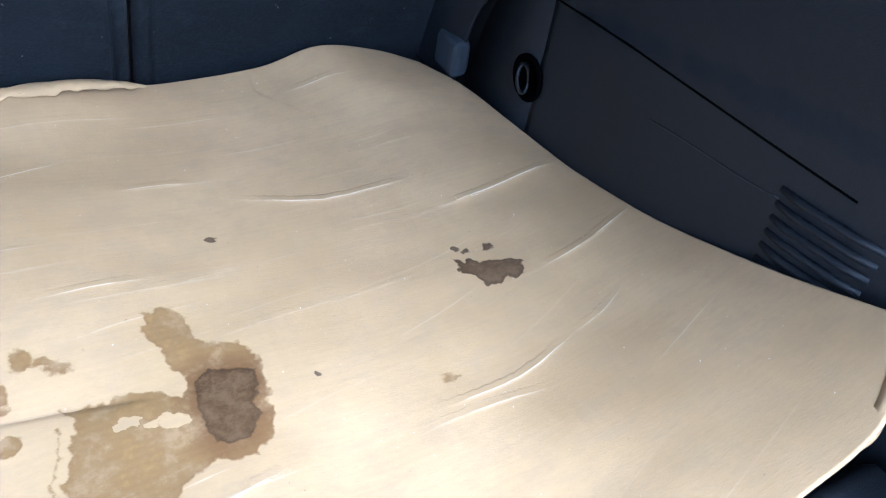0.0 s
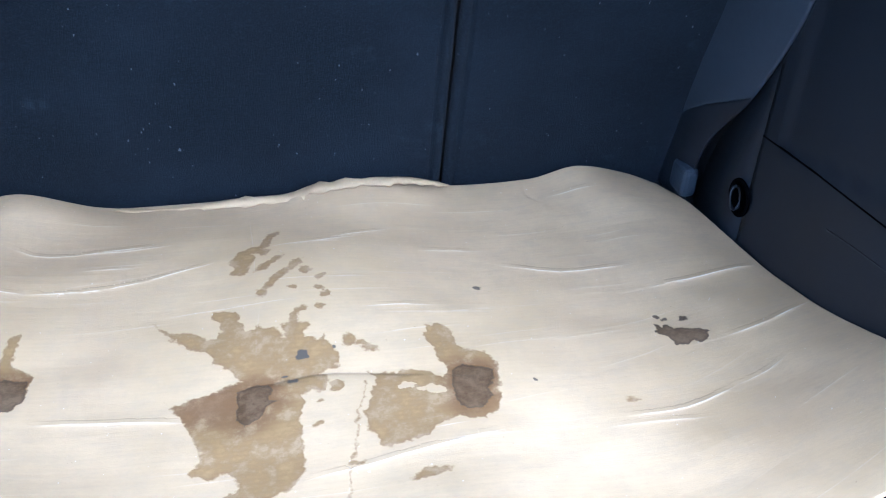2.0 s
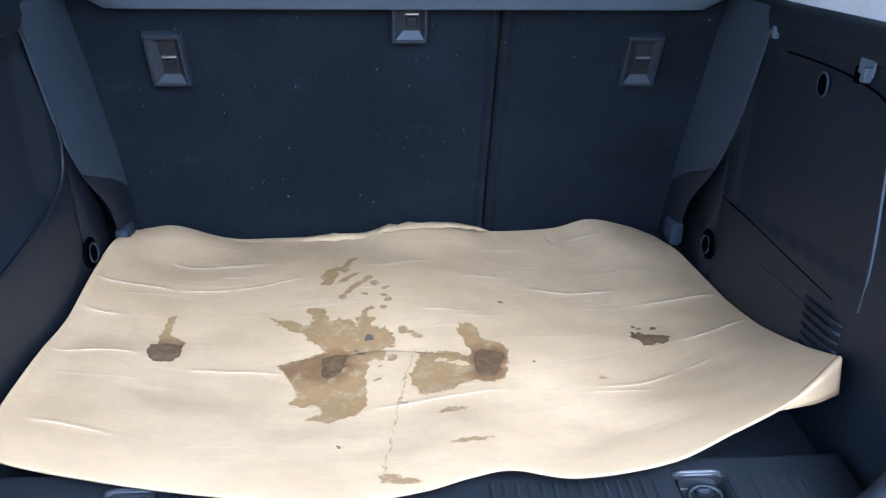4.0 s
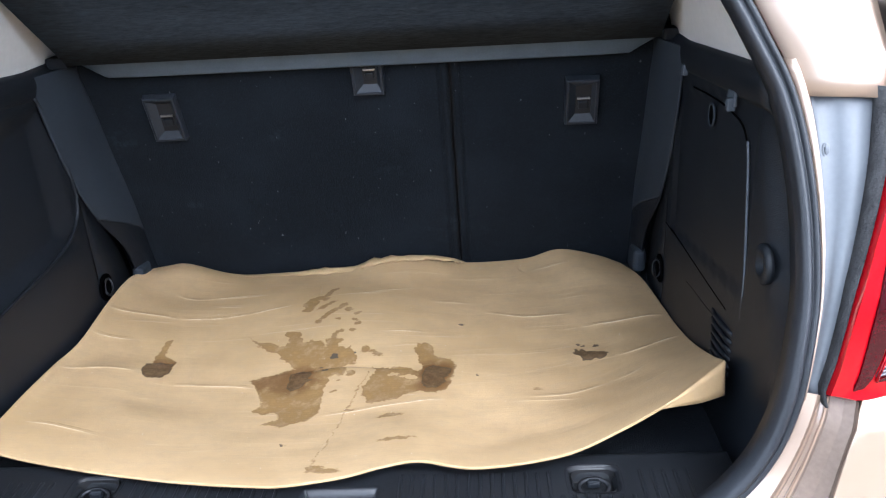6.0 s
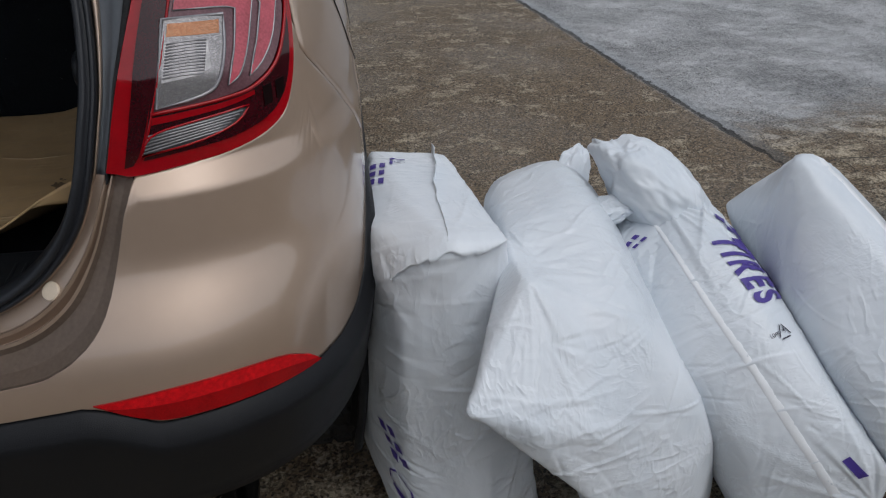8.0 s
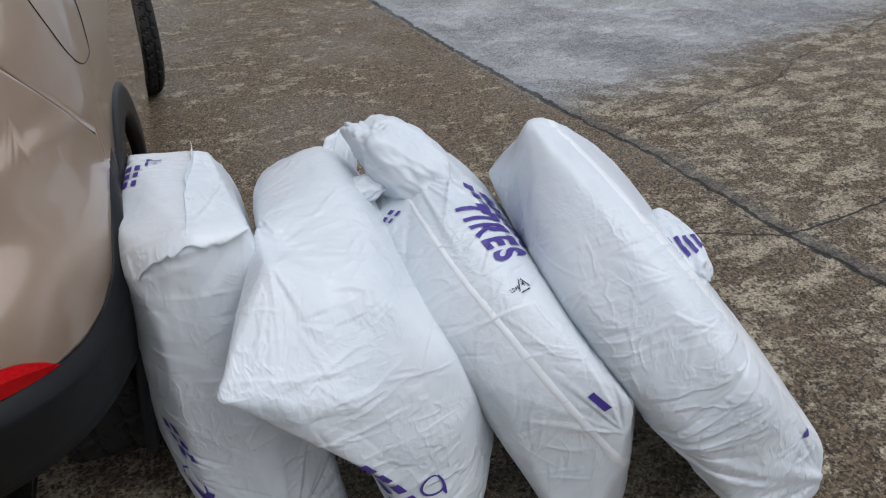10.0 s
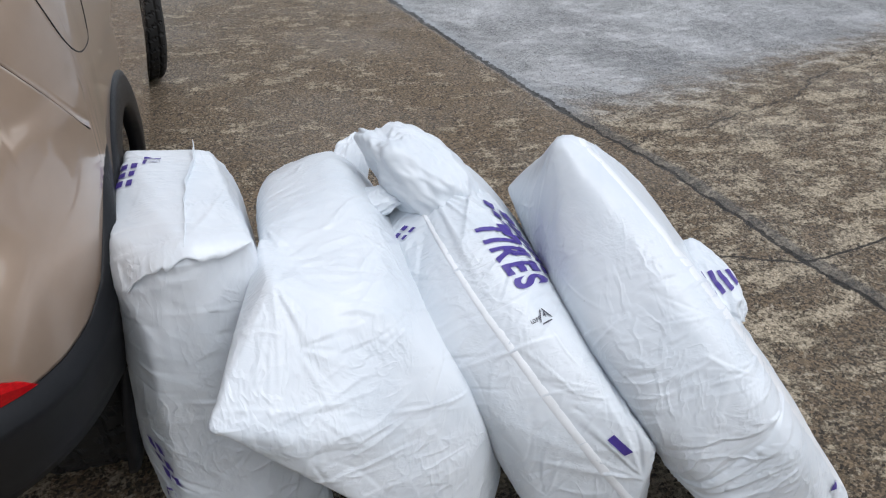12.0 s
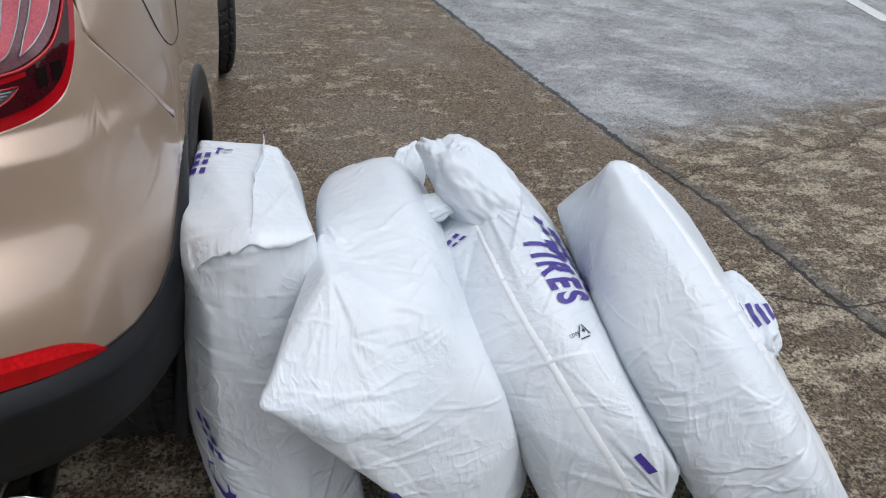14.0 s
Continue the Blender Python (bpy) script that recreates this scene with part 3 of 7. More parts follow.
def skin(s, z, off=0.0, side=1):
    """The car's outer skin: s from -1 (middle of the tail) over 0..1 (the rear corner) to the flank, at the height z."""
    def raw(s_, z_):
        b, a = smooth_table(z_, BS), smooth_table(z_, AS)
        if s_ < 0:
            return np.array([CX + s_ * CX, CY - b - 0.016 * (-s_) * (2 + s_), z_])
        if s_ > 1:
            return np.array([CX + a + 0.04 * min(1.0, (s_ - 1) * 0.8), CY + (s_ - 1), z_])
        t = s_ * math.pi / 2
        return np.array([CX + a * math.sin(t) ** (2 / EX), CY - b * max(math.cos(t), 0) ** (2 / EX), z_])
    p = raw(s, z)
    if off:
        ds = raw(s + 0.004, z) - raw(s - 0.004, z)
        dz = raw(s, z + 0.004) - raw(s, z - 0.004)
        n = np.cross(ds, dz)
        p = p + off * n / (np.linalg.norm(n) + 1e-9)
    return p * (side, 1, 1)


S_COLS = np.concatenate([np.linspace(-1, -0.24, 12), np.linspace(-0.20, 0.12, 41), np.linspace(0.14, 0.85, 40), np.linspace(0.88, 1.0, 7)])
# the edge of the black lower cladding, and the lower edge of the ledge round the opening
CLAD_S = [-1, -0.6, -0.2, 0.0, 0.03, 0.09, 0.12, 0.25, 0.38, 0.47, 0.56, 0.66, 0.74, 0.80, 0.86, 1.0]
CLAD_Z = [0.640, 0.645, 0.653, 0.657, 0.648, 0.624, 0.623, 0.623, 0.618, 0.611, 0.609, 0.617, 0.640, 0.690, 0.735, 0.79]
BAND_S = [-1, -0.69, -0.41, -0.128, -0.04, 0.007, 0.030, 0.049, 0.072, 0.092]
BAND_Z = [0.681, 0.683, 0.687, 0.694, 0.704, 0.722, 0.751, 0.796, 0.86, 0.897]


def tail_x(s_):
    """How far out a place of the skin lies, before the corner turns."""
    return CX + s_ * CX if s_ < 0 else CX + 0.374 * math.sin(s_ * math.pi / 2) ** (2 / EX)


def tail_s(x_):
    return (x_ - CX) / CX if x_ < CX else math.asin(((x_ - CX) / 0.374) ** (EX / 2)) * 2 / math.pi


_band = smooth_line([(tail_x(s_), z_, 0) for s_, z_ in zip(BAND_S, BAND_Z)], 240)
BAND_S, BAND_Z = np.maximum.accumulate(np.array([tail_s(x_) for x_ in _band[:, 0]])), _band[:, 1]
LAMP_LOW_S = [0.092, 0.18, 0.284, 0.373, 0.44, 0.475, 0.50, 0.53]
LAMP_LOW_Z = [0.899, 0.904, 0.911, 0.921, 0.938, 0.965, 0.996, 1.05]

car = thing("car", "bronze metallic compact SUV standing with its tailgate open", "car", (0, 1.6, 0))


def own(ob, parent=car, label=""):
    """Hangs a part, built in world places, under the car."""
    ob.parent = parent
    ob.matrix_parent_inverse = Matrix.Translation((0, -1.6, 0))
    return tagged(ob, label) if label else ob


def facets(name, rows, material, label="", side=1):
    """A sheet with hard edges along its rows."""
    R = np.asarray(rows, float)
    if side < 0:
        R = R[:, ::-1]
    ob = own(grid(name, R, material), label=label)
    k = R.shape[1]
    for e in ob.data.edges:
        e.use_edge_sharp = e.vertices[0] // k == e.vertices[1] // k
    return ob


def build_bumper(side):
    cols = S_COLS
    rows = 70
    P = []
    for s in cols:
        low = np.interp(s, CLAD_S, CLAD_Z)
        top = np.interp(s, BAND_S, BAND_Z) if s < 0.092 else np.interp(s, LAMP_LOW_S, LAMP_LOW_Z) if s < 0.53 else np.interp(s, [0.53, 0.553, 0.661, 0.823, 0.87, 1.0], [1.0, 0.985, 0.925, 0.837, 0.8115, 0.80])
        P.append([skin(s, low + (top - low) * k / rows, 0, side) for k in range(rows + 1)])
    return np.array(P)


for side, word in ((1, "right"), (-1, "left")):
    P = build_bumper(side)
    own(grid("bumper_cover", P if side > 0 else P[::-1], PAINT, thick=0.003), label="glossy bronze bumper cover")
    L = []
    for s in S_COLS:
        top, low = np.interp(s, CLAD_S, CLAD_Z), np.interp(s, [-1, 0.3, 0.7, 0.85, 1.0], [0.475, 0.475, 0.47, 0.45, 0.40])
        bulge = 1.0 if s < 0.8 else max(0.0, (1 - s) / 0.2)
        hs = [(top, 0.001)] + [(top - 0.004, 0.006 * bulge), (top - 0.026, 0.019 * bulge), (top - 0.031, 0.0205 * bulge)] + [(z, (0.020 - 0.016 * (top - 0.04 - z) / (top - 0.04 - low)) * bulge) for z in np.linspace(top - 0.04, low, 9)]
        hs += [(low - 0.014, 0.004), (low - 0.022, -0.012), (low - 0.027, -0.05), (low - 0.03, -0.12)]
        L.append([skin(s, z, o, side) for z, o in hs])
    L = np.array(L)
    own(grid("lower_cladding", L if side > 0 else L[::-1], BLACK, thick=0.004), label="black grained plastic lower bumper")

# ---- opening: ledge, flange and rubber seal
SEAL = [(0, -0.085, 0.716), (0.13, -0.085, 0.716), (0.26, -0.083, 0.722), (0.345, -0.081, 0.737), (0.40, -0.077, 0.765), (0.44, -0.070, 0.803), (0.466, -0.062, 0.842),
        (0.484, -0.051, 0.890), (0.495, -0.034, 0.94), (0.504, -0.010, 0.995), (0.505, 0.028, 1.075), (0.494, 0.066, 1.155), (0.470, 0.090, 1.215), (0.42, 0.135, 1.30), (0.30, 0.20, 1.42), (0.0, 0.24, 1.47)]
seal = smooth_line(SEAL, 91)


def ledge_edge(n):
    """The outer edge of the ledge, from the middle of the tail to the foot of the lamp."""
    ss = np.concatenate([np.linspace(-1, -0.128, 20), np.linspace(-0.11, 0.092, 70)])
    P = np.array([skin(s, np.interp(s, BAND_S, BAND_Z)) for s in ss])
    d = np.concatenate([[0], np.cumsum(np.linalg.norm(np.diff(P, axis=0), axis=1))])
    return np.array([[np.interp(x, d, P[:, k]) for k in range(3)] for x in np.linspace(0, d[-1], n)])


def line_part(line, z_end):
    """The stretch of the seal line up to a height, evenly spaced."""
    L = line[: int(np.argmax(line[:, 2] > z_end))]
    return L


n_led = 90
low_seal = line_part(seal, 0.905)
d = np.concatenate([[0], np.cumsum(np.linalg.norm(np.diff(low_seal, axis=0), axis=1))])
low_seal = np.array([[np.interp(x, d, low_seal[:, k]) for k in range(3)] for x in np.linspace(0, d[-1], n_led)])
edge = ledge_edge(n_led)
PROFILE = [(0.0, 0.010), (0.03, 0.0), (0.26, 0.0), (0.30, 0.003), (0.325, -0.001), (0.345, -0.013), (0.40, -0.013), (0.415, -0.002), (0.44, 0.001), (0.47, -0.002), (0.50, -0.010), (0.75, -0.010), (0.95, -0.006), (0.985, -0.0015), (1.0, 0.0)]


def ledge_point(i, f, h, side=1):
    a, b = low_seal[i], edge[i]
    t = low_seal[min(i + 1, n_led - 1)] - low_seal[max(i - 1, 0)]
    n = np.cross(t, b - a)
    n = n / np.linalg.norm(n)
    if n[1] > 0:
        n = -n
    k = min(1.0, np.linalg.norm(b - a) / 0.09)
    return (a + f * (b - a) + h * k * n) * (side, 1, 1)


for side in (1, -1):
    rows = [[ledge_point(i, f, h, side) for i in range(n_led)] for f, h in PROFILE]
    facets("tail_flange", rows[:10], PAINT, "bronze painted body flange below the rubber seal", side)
    # Ledge colour is dust plus painted-in shade of the raised tailgate.
    facets("bumper_ledge", rows[9:], PAINT_DUSTY_SHADED, "dusty bronze bumper ledge, the tailgate's dark reflection put into its colour", side)


def seal_profile(line, side):
    """The rubber seal: a lipped tube that follows the opening's edge."""
    prof = [(0.0, 0.0), (0.002, 0.009), (0.006, 0.013), (0.008, 0.008), (0.010, 0.007), (0.012, 0.014), (0.017, 0.016), (0.021, 0.010), (0.0225, 0.0), (0.023, -0.014)]
    rows = []
    for i, p in enumerate(line):
        t = line[min(i + 1, len(line) - 1)] - line[max(i - 1, 0)]
        t = t / np.linalg.norm(t)
        out = np.array([0, -1, 0]) - t * (-t[1])
        out = out / np.linalg.norm(out)
        inward = np.cross(out, t)
        inward = inward / np.linalg.norm(inward)
        mid = np.array([0, 0, 1.05]) - p
        if inward @ mid < 0:
            inward = -inward
        rows.append([(p + a * inward + h * out) * (side, 1, 1) for a, h in prof])
    return np.array(rows)


for side in (1, -1):
    P = seal_profile(seal, side)
    own(grid("door_seal", P if side < 0 else P[::-1], RUBBER, thick=0.0015), label="black ribbed rubber weather seal round the opening")

spot = int(np.argmin(np.abs(low_seal[:, 0] + 0.16 * (edge - low_seal)[:, 0] - 0.421)))
for side in (1, -1):
    p, q = Vector(ledge_point(spot, 0.16, 0.0, side)), Vector(ledge_point(spot, 0.16, 0.01, side))
    m = Matrix.Translation(p) @ (q - p).to_track_quat("Z", "Y").to_matrix().to_4x4()
    own(part("plug", lathe([(0.0118, -0.004), (0.0118, 0.0022), (0.0105, 0.0038), (0.0, 0.0044)], 28, m), PLUG, smooth=False), label="round pale bronze blanking plug")

# ---- pillar beside the opening: sealant panel, foam gasket, painted upper part
LAMP_IN_S, LAMP_IN_Z = [0.053, 0.088, 0.149, 0.205, 0.226], [0.905, 1.0, 1.10, 1.17, 1.196]


def pillar_rows(z0, z1, n, side):
    rows = []
    for z in np.linspace(z0, z1, n):
        i = int(np.argmax(seal[:, 2] >= z))
        a, b = seal[i - 1], seal[i]
        f = (z - a[2]) / (b[2] - a[2] + 1e-9)
        p = (a + f * (b - a)) * (side, 1, 1)
        q = skin(np.interp(z, LAMP_IN_Z, LAMP_IN_S), z, 0, side)
        rows.append((p, q))
    return rows


for side in (1, -1):
    flange, panel, gasket = [], [], []
    for p, q in pillar_rows(0.892, 1.20, 26, side):
        w = q - p
        back = np.array([0, 1, 0])
        flange.append([p + np.array([0, 0.012, 0]), p + np.array([0, -0.004, 0]), p + 0.10 * w + np.array([0, -0.003, 0]), p + 0.16 * w + 0.008 * back])
        panel.append([p + 0.16 * w + 0.008 * back, p + 0.22 * w + 0.013 * back, p + 0.45 * w + 0.014 * back, p + 0.79 * w + 0.014 * back, p + 0.81 * w + 0.02 * back])
        gasket.append([p + 0.78 * w + 0.022 * back, p + 0.79 * w + 0.006 * back, p + 0.86 * w + 0.002 * back, p + 0.96 * w + 0.004 * back, p + 0.99 * w + 0.03 * back])
    sgn = 1 if side > 0 else -1
    own(grid("pillar_flange", np.array(flange)[::sgn], PAINT, thick=0.002), label="painted edge of the body beside the seal")
    own(grid("sealant_panel", np.array(panel)[::sgn], PRIMER, thick=0.002), label="grey-blue coated body panel between seal and lamp")
    upper = []
    for p, q in pillar_rows(1.165, 1.42, 16, side):
        w = q - p
        upper.append([p + np.array([0, 0.012, 0]), p + 0.02 * w - 0.002 * np.array([0, 1, 0]), p + 0.5 * w + 0.004 * np.array([0, 1, 0]), p + 0.85 * w + 0.006 * np.array([0, 1, 0]), p + 1.0 * w + 0.03 * np.array([0, 1, 0])])
    own(grid("upper_pillar", np.array(upper)[::sgn], PAINT, thick=0.002), label="bronze painted upper part of the pillar")
    own(grid("lamp_gasket", np.array(gasket)[:24][::sgn], FOAM, thick=0.002), label="black foam gasket along the lamp")
    for (x, y, z), r, mt in (((0.527, 0.0525, 1.113), 0.0120, PRIMER), ((0.539, 0.0820, 1.203), 0.0138, TRIM_LIGHT)):
        m = Matrix.Translation((x * side, y, z)) @ pose(0, 0, 0, 68, 0, 14 * side)
        own(part("round_plug", lathe([(r + 0.0012, -0.012), (r + 0.0012, 0.0), (r + 0.0004, 0.0006), (r, -0.002), (r - 0.0006, -0.002), (r - 0.001, 0.0016), (r - 0.004, 0.003), (0.0, 0.0034)], 28, m), mt), label="small round rubber plug in the panel")


# ---- tail lamp
def rounded(poly, times=2):
    """Cuts the blunt corners of an outline and keeps its sharp ones."""
    for _ in range(times):
        out, n = [], len(poly)
        for i in range(n):
            a, b, c = (np.array(poly[(i + k) % n]) * (0.7, 1) for k in (-1, 0, 1))
            u, w = b - a, c - b
            turn = abs(math.atan2(u[0] * w[1] - u[1] * w[0], u @ w))
            if turn > radians(58) or turn < radians(2):
                out.append(tuple(poly[i]))
            else:
                out += [tuple((b + f * (q - b)) / (0.7, 1)) for f, q in ((0.25, a), (0.25, c))]
        poly = out
    return poly


def skin_patch(name, poly, off, material, parent, label="", side=1, cuts=2, rim=0.0):
    """A raised patch of the skin with the outline poly, in s and z."""
    bm = bmesh.new()
    vs = [bm.verts.new((s * 0.7, z, 0)) for s, z in rounded(poly)]
    es = [bm.edges.new((vs[i], vs[(i + 1) % len(vs)])) for i in range(len(vs))]
    bmesh.ops.triangle_fill(bm, use_beauty=True, edges=es)
    for _ in range(cuts):
        long = [e for e in bm.edges if e.calc_length() > 0.02]
        if long:
            bmesh.ops.subdivide_edges(bm, edges=long, cuts=1)
            bmesh.ops.triangulate(bm, faces=bm.faces)
    border = [e for e in bm.edges if e.is_boundary]
    low = bmesh.ops.extrude_edge_only(bm, edges=border)["geom"]
    low = {v for v in low if isinstance(v, bmesh.types.BMVert)}
    for v in bm.verts:
        v.co = Vector(skin(v.co.x / 0.7, v.co.y, -0.012 if v in low else off, side))
    ob = part(name, bm, material, None, label, smooth=True)
    ob.data.set_sharp_from_angle(angle=radians(40))
    return own(ob) if parent is car else hang(ob, parent)


def hang(ob, parent):
    """Hangs a piece, built in world places, under a part that lies in world places too."""
    ob.parent = parent
    ob.matrix_parent_inverse = Matrix()
    return ob


OUTLINE = [(0.053, 0.904), (0.072, 0.901), (0.092, 0.897), (0.18, 0.903), (0.284, 0.910), (0.373, 0.920), (0.44, 0.937), (0.475, 0.964), (0.50, 0.996), (0.525, 1.044), (0.535, 1.09), (0.51, 1.13), (0.42, 1.165), (0.30, 1.195), (0.25, 1.20), (0.226, 1.196), (0.149, 1.10), (0.088, 1.001)]
INDICATOR = [(0.188, 1.062), (0.318, 1.060), (0.308, 1.026), (0.286, 0.996), (0.258, 0.980), (0.148, 0.971)]
GUIDES = ([(0.212, 1.070), (0.226, 1.090), (0.30, 1.092), (0.352, 1.086), (0.400, 1.070), (0.364, 1.022), (0.332, 0.993), (0.298, 0.985), (0.330, 1.023), (0.350, 1.064), (0.322, 1.068)],
          [(0.372, 1.124), (0.425, 1.105), (0.470, 1.064), (0.440, 1.028), (0.398, 1.003), (0.352, 0.990), (0.392, 1.028), (0.420, 1.064), (0.398, 1.090), (0.362, 1.108)],
          [(0.236, 1.108), (0.31, 1.112), (0.366, 1.108), (0.356, 1.126), (0.30, 1.134), (0.252, 1.130)])
for side in (1, -1):
    over = lambda pts, off: [skin(s, z, off, side) for s, z in pts]
    lamp = skin_patch("tail_lamp", OUTLINE, 0.004, LENS_RED, car, "large red and clear tail lamp wrapping the corner", side, 3)
    skin_patch("dark_lens", [(0.113, 0.916), (0.195, 0.922), (0.299, 0.927), (0.40, 0.940), (0.455, 0.966), (0.488, 1.007), (0.508, 1.055), (0.490, 1.11), (0.40, 1.145), (0.26, 1.178), (0.238, 1.172), (0.195, 1.085), (0.150, 1.0)], 0.0060, LENS_DEEP, lamp, "dark red lens field", side, 3)
    skin_patch("dark_strip", [(0.081, 0.909), (0.106, 0.913), (0.178, 1.05), (0.238, 1.174), (0.222, 1.178), (0.136, 1.05), (0.104, 0.97)], 0.0064, LENS_DEEP, lamp, "dark red vertical strip", side, 2)
    skin_patch("clear_window", [(0.138, 0.968), (0.207, 0.971), (0.292, 0.974), (0.360, 0.980), (0.43, 1.000), (0.475, 1.035), (0.498, 1.068), (0.465, 1.108), (0.37, 1.14), (0.262, 1.163), (0.215, 1.085), (0.165, 1.005)], 0.0078, LENS_GREY, lamp, "grey reflector window behind clear plastic", side, 3)
    skin_patch("indicator_frame", INDICATOR, 0.0092, LENS_FACET, lamp, "silver faceted frame of the indicator", side, 3)
    hang(part("frame_edge", tube(over(rounded(INDICATOR), 0.0094), 0.0022, 6, True), LENS_EDGE, smooth=True), lamp)
    skin_patch("indicator", [(0.197, 1.057), (0.306, 1.055), (0.300, 1.041), (0.190, 1.044)], 0.0104, LENS_ORANGE, lamp, "orange indicator field", side, 3)
    skin_patch("indicator_core", [(0.186, 1.038), (0.272, 1.036), (0.268, 1.006), (0.238, 1.001), (0.166, 0.998)], 0.0100, LENS_CLEAR, lamp, "", side, 2)
    for k in range(12):
        z, s0 = 1.036 - 0.0031 * k, 0.187 - 0.0016 * k
        hang(part("lens_rib", tube(over([(s0 + 0.0205 * q, z + 0.0014 * math.sin(math.pi * q / 4)) for q in range(5)], 0.0105), 0.0011, 5), LENS_EDGE, smooth=True), lamp)
    for guide in GUIDES:
        skin_patch("light_guide", guide, 0.0094, LENS_PINK, lamp, "", side, 2)
        hang(part("guide_edge", tube(over(rounded(guide), 0.0092), 0.0013, 5, True), LENS_EDGE, smooth=True), lamp)
    L = smooth_line(over([(0.138, 0.966), (0.207, 0.969), (0.292, 0.972), (0.362, 0.978), (0.432, 0.998), (0.480, 1.034), (0.503, 1.07), (0.47, 1.112)], 0.008), 48)
    hang(part("lamp_bead", tube(L, 0.0024, 6), LENS_RED, smooth=True), lamp)
    hang(part("lamp_bead", tube(smooth_line(over([(0.211, 1.085), (0.161, 1.001), (0.112, 0.918)], 0.0072), 20), 0.0016, 6), LENS_RED, smooth=True), lamp)
    for slot in ([(0.382, 0.974), (0.408, 0.976), (0.404, 0.954), (0.380, 0.951)], [(0.420, 0.977), (0.448, 0.979), (0.442, 0.961), (0.417, 0.956)]):
        skin_patch("lamp_slot", slot, 0.0070, LENS_SLOT, lamp, "", side, 1)
    skin_patch("red_band", [(0.140, 0.962), (0.21, 0.965), (0.30, 0.968), (0.36, 0.973), (0.36, 0.968), (0.30, 0.962), (0.21, 0.958), (0.136, 0.954)], 0.0068, LENS_RED, lamp, "", side, 2)
    REV = [(0.128, 0.945), (0.212, 0.953), (0.338, 0.958), (0.314, 0.944), (0.258, 0.934), (0.19, 0.928), (0.112, 0.922)]
    skin_patch("reversing_lamp", REV, 0.0080, LENS_SMOKE, lamp, "clear ribbed reversing lamp", side, 2)
    for k in range(6):
        f = k / 6 + 0.06
        a = [(0.128 - 0.014 * f, 0.944 - 0.021 * f), (0.325 - 0.062 * f, 0.955 - 0.020 * f)]
        L = over((a[0], ((a[0][0] + a[1][0]) / 2, (a[0][1] + a[1][1]) / 2 + 0.0015), a[1]), 0.0084)
        hang(part("lamp_rib", tube(smooth_line(L, 9), 0.0011, 6), LENS_EDGE, smooth=True), lamp)
    hang(part("lamp_trim", tube(over(rounded(REV), 0.0085), 0.0014, 6, True), LENS_RED, smooth=True), lamp)
    # reflector in the bumper
    fog = skin_patch("reflector", [(0.008, 0.660), (0.107, 0.669), (0.234, 0.669), (0.357, 0.659), (0.43, 0.634), (0.468, 0.610), (0.384, 0.616), (0.28, 0.623), (0.184, 0.626), (0.118, 0.626), (0.088, 0.629), (0.045, 0.642)], 0.006, FOG_DEEP, car, "long red rear reflector let into the bumper", side, 3)
    skin_patch("reflector_field", [(0.012, 0.6595), (0.107, 0.668), (0.234, 0.668), (0.357, 0.658), (0.43, 0.634), (0.455, 0.618), (0.36, 0.640), (0.234, 0.650), (0.107, 0.650), (0.03, 0.6525)], 0.0068, FOG_RED, fog, "bright honeycomb upper half", side, 3)
    line = [(0.53, 1.0), (0.553, 0.985), (0.607, 0.955), (0.661, 0.925), (0.742, 0.881), (0.823, 0.837), (0.87, 0.813)]
    own(part("panel_gap", tube(smooth_line([skin(s, z, -0.0052, side) for s, z in line], 30), 0.0040, 8), SEAM), label="thin dark gap between body panels")

L = smooth_line([skin(s, z, 0.0032) for s, z in ((0.72, 1.12), (0.755, 1.05), (0.80, 0.995), (0.855, 0.945), (0.92, 0.915), (0.985, 0.900), (1.03, 0.898), (1.055, 0.915), (1.075, 0.95), (1.09, 1.0))], 40)
own(part("fuel_flap_gap", tube(L, 0.0012, 6), SEAM), label="thin dark gap round the fuel flap")


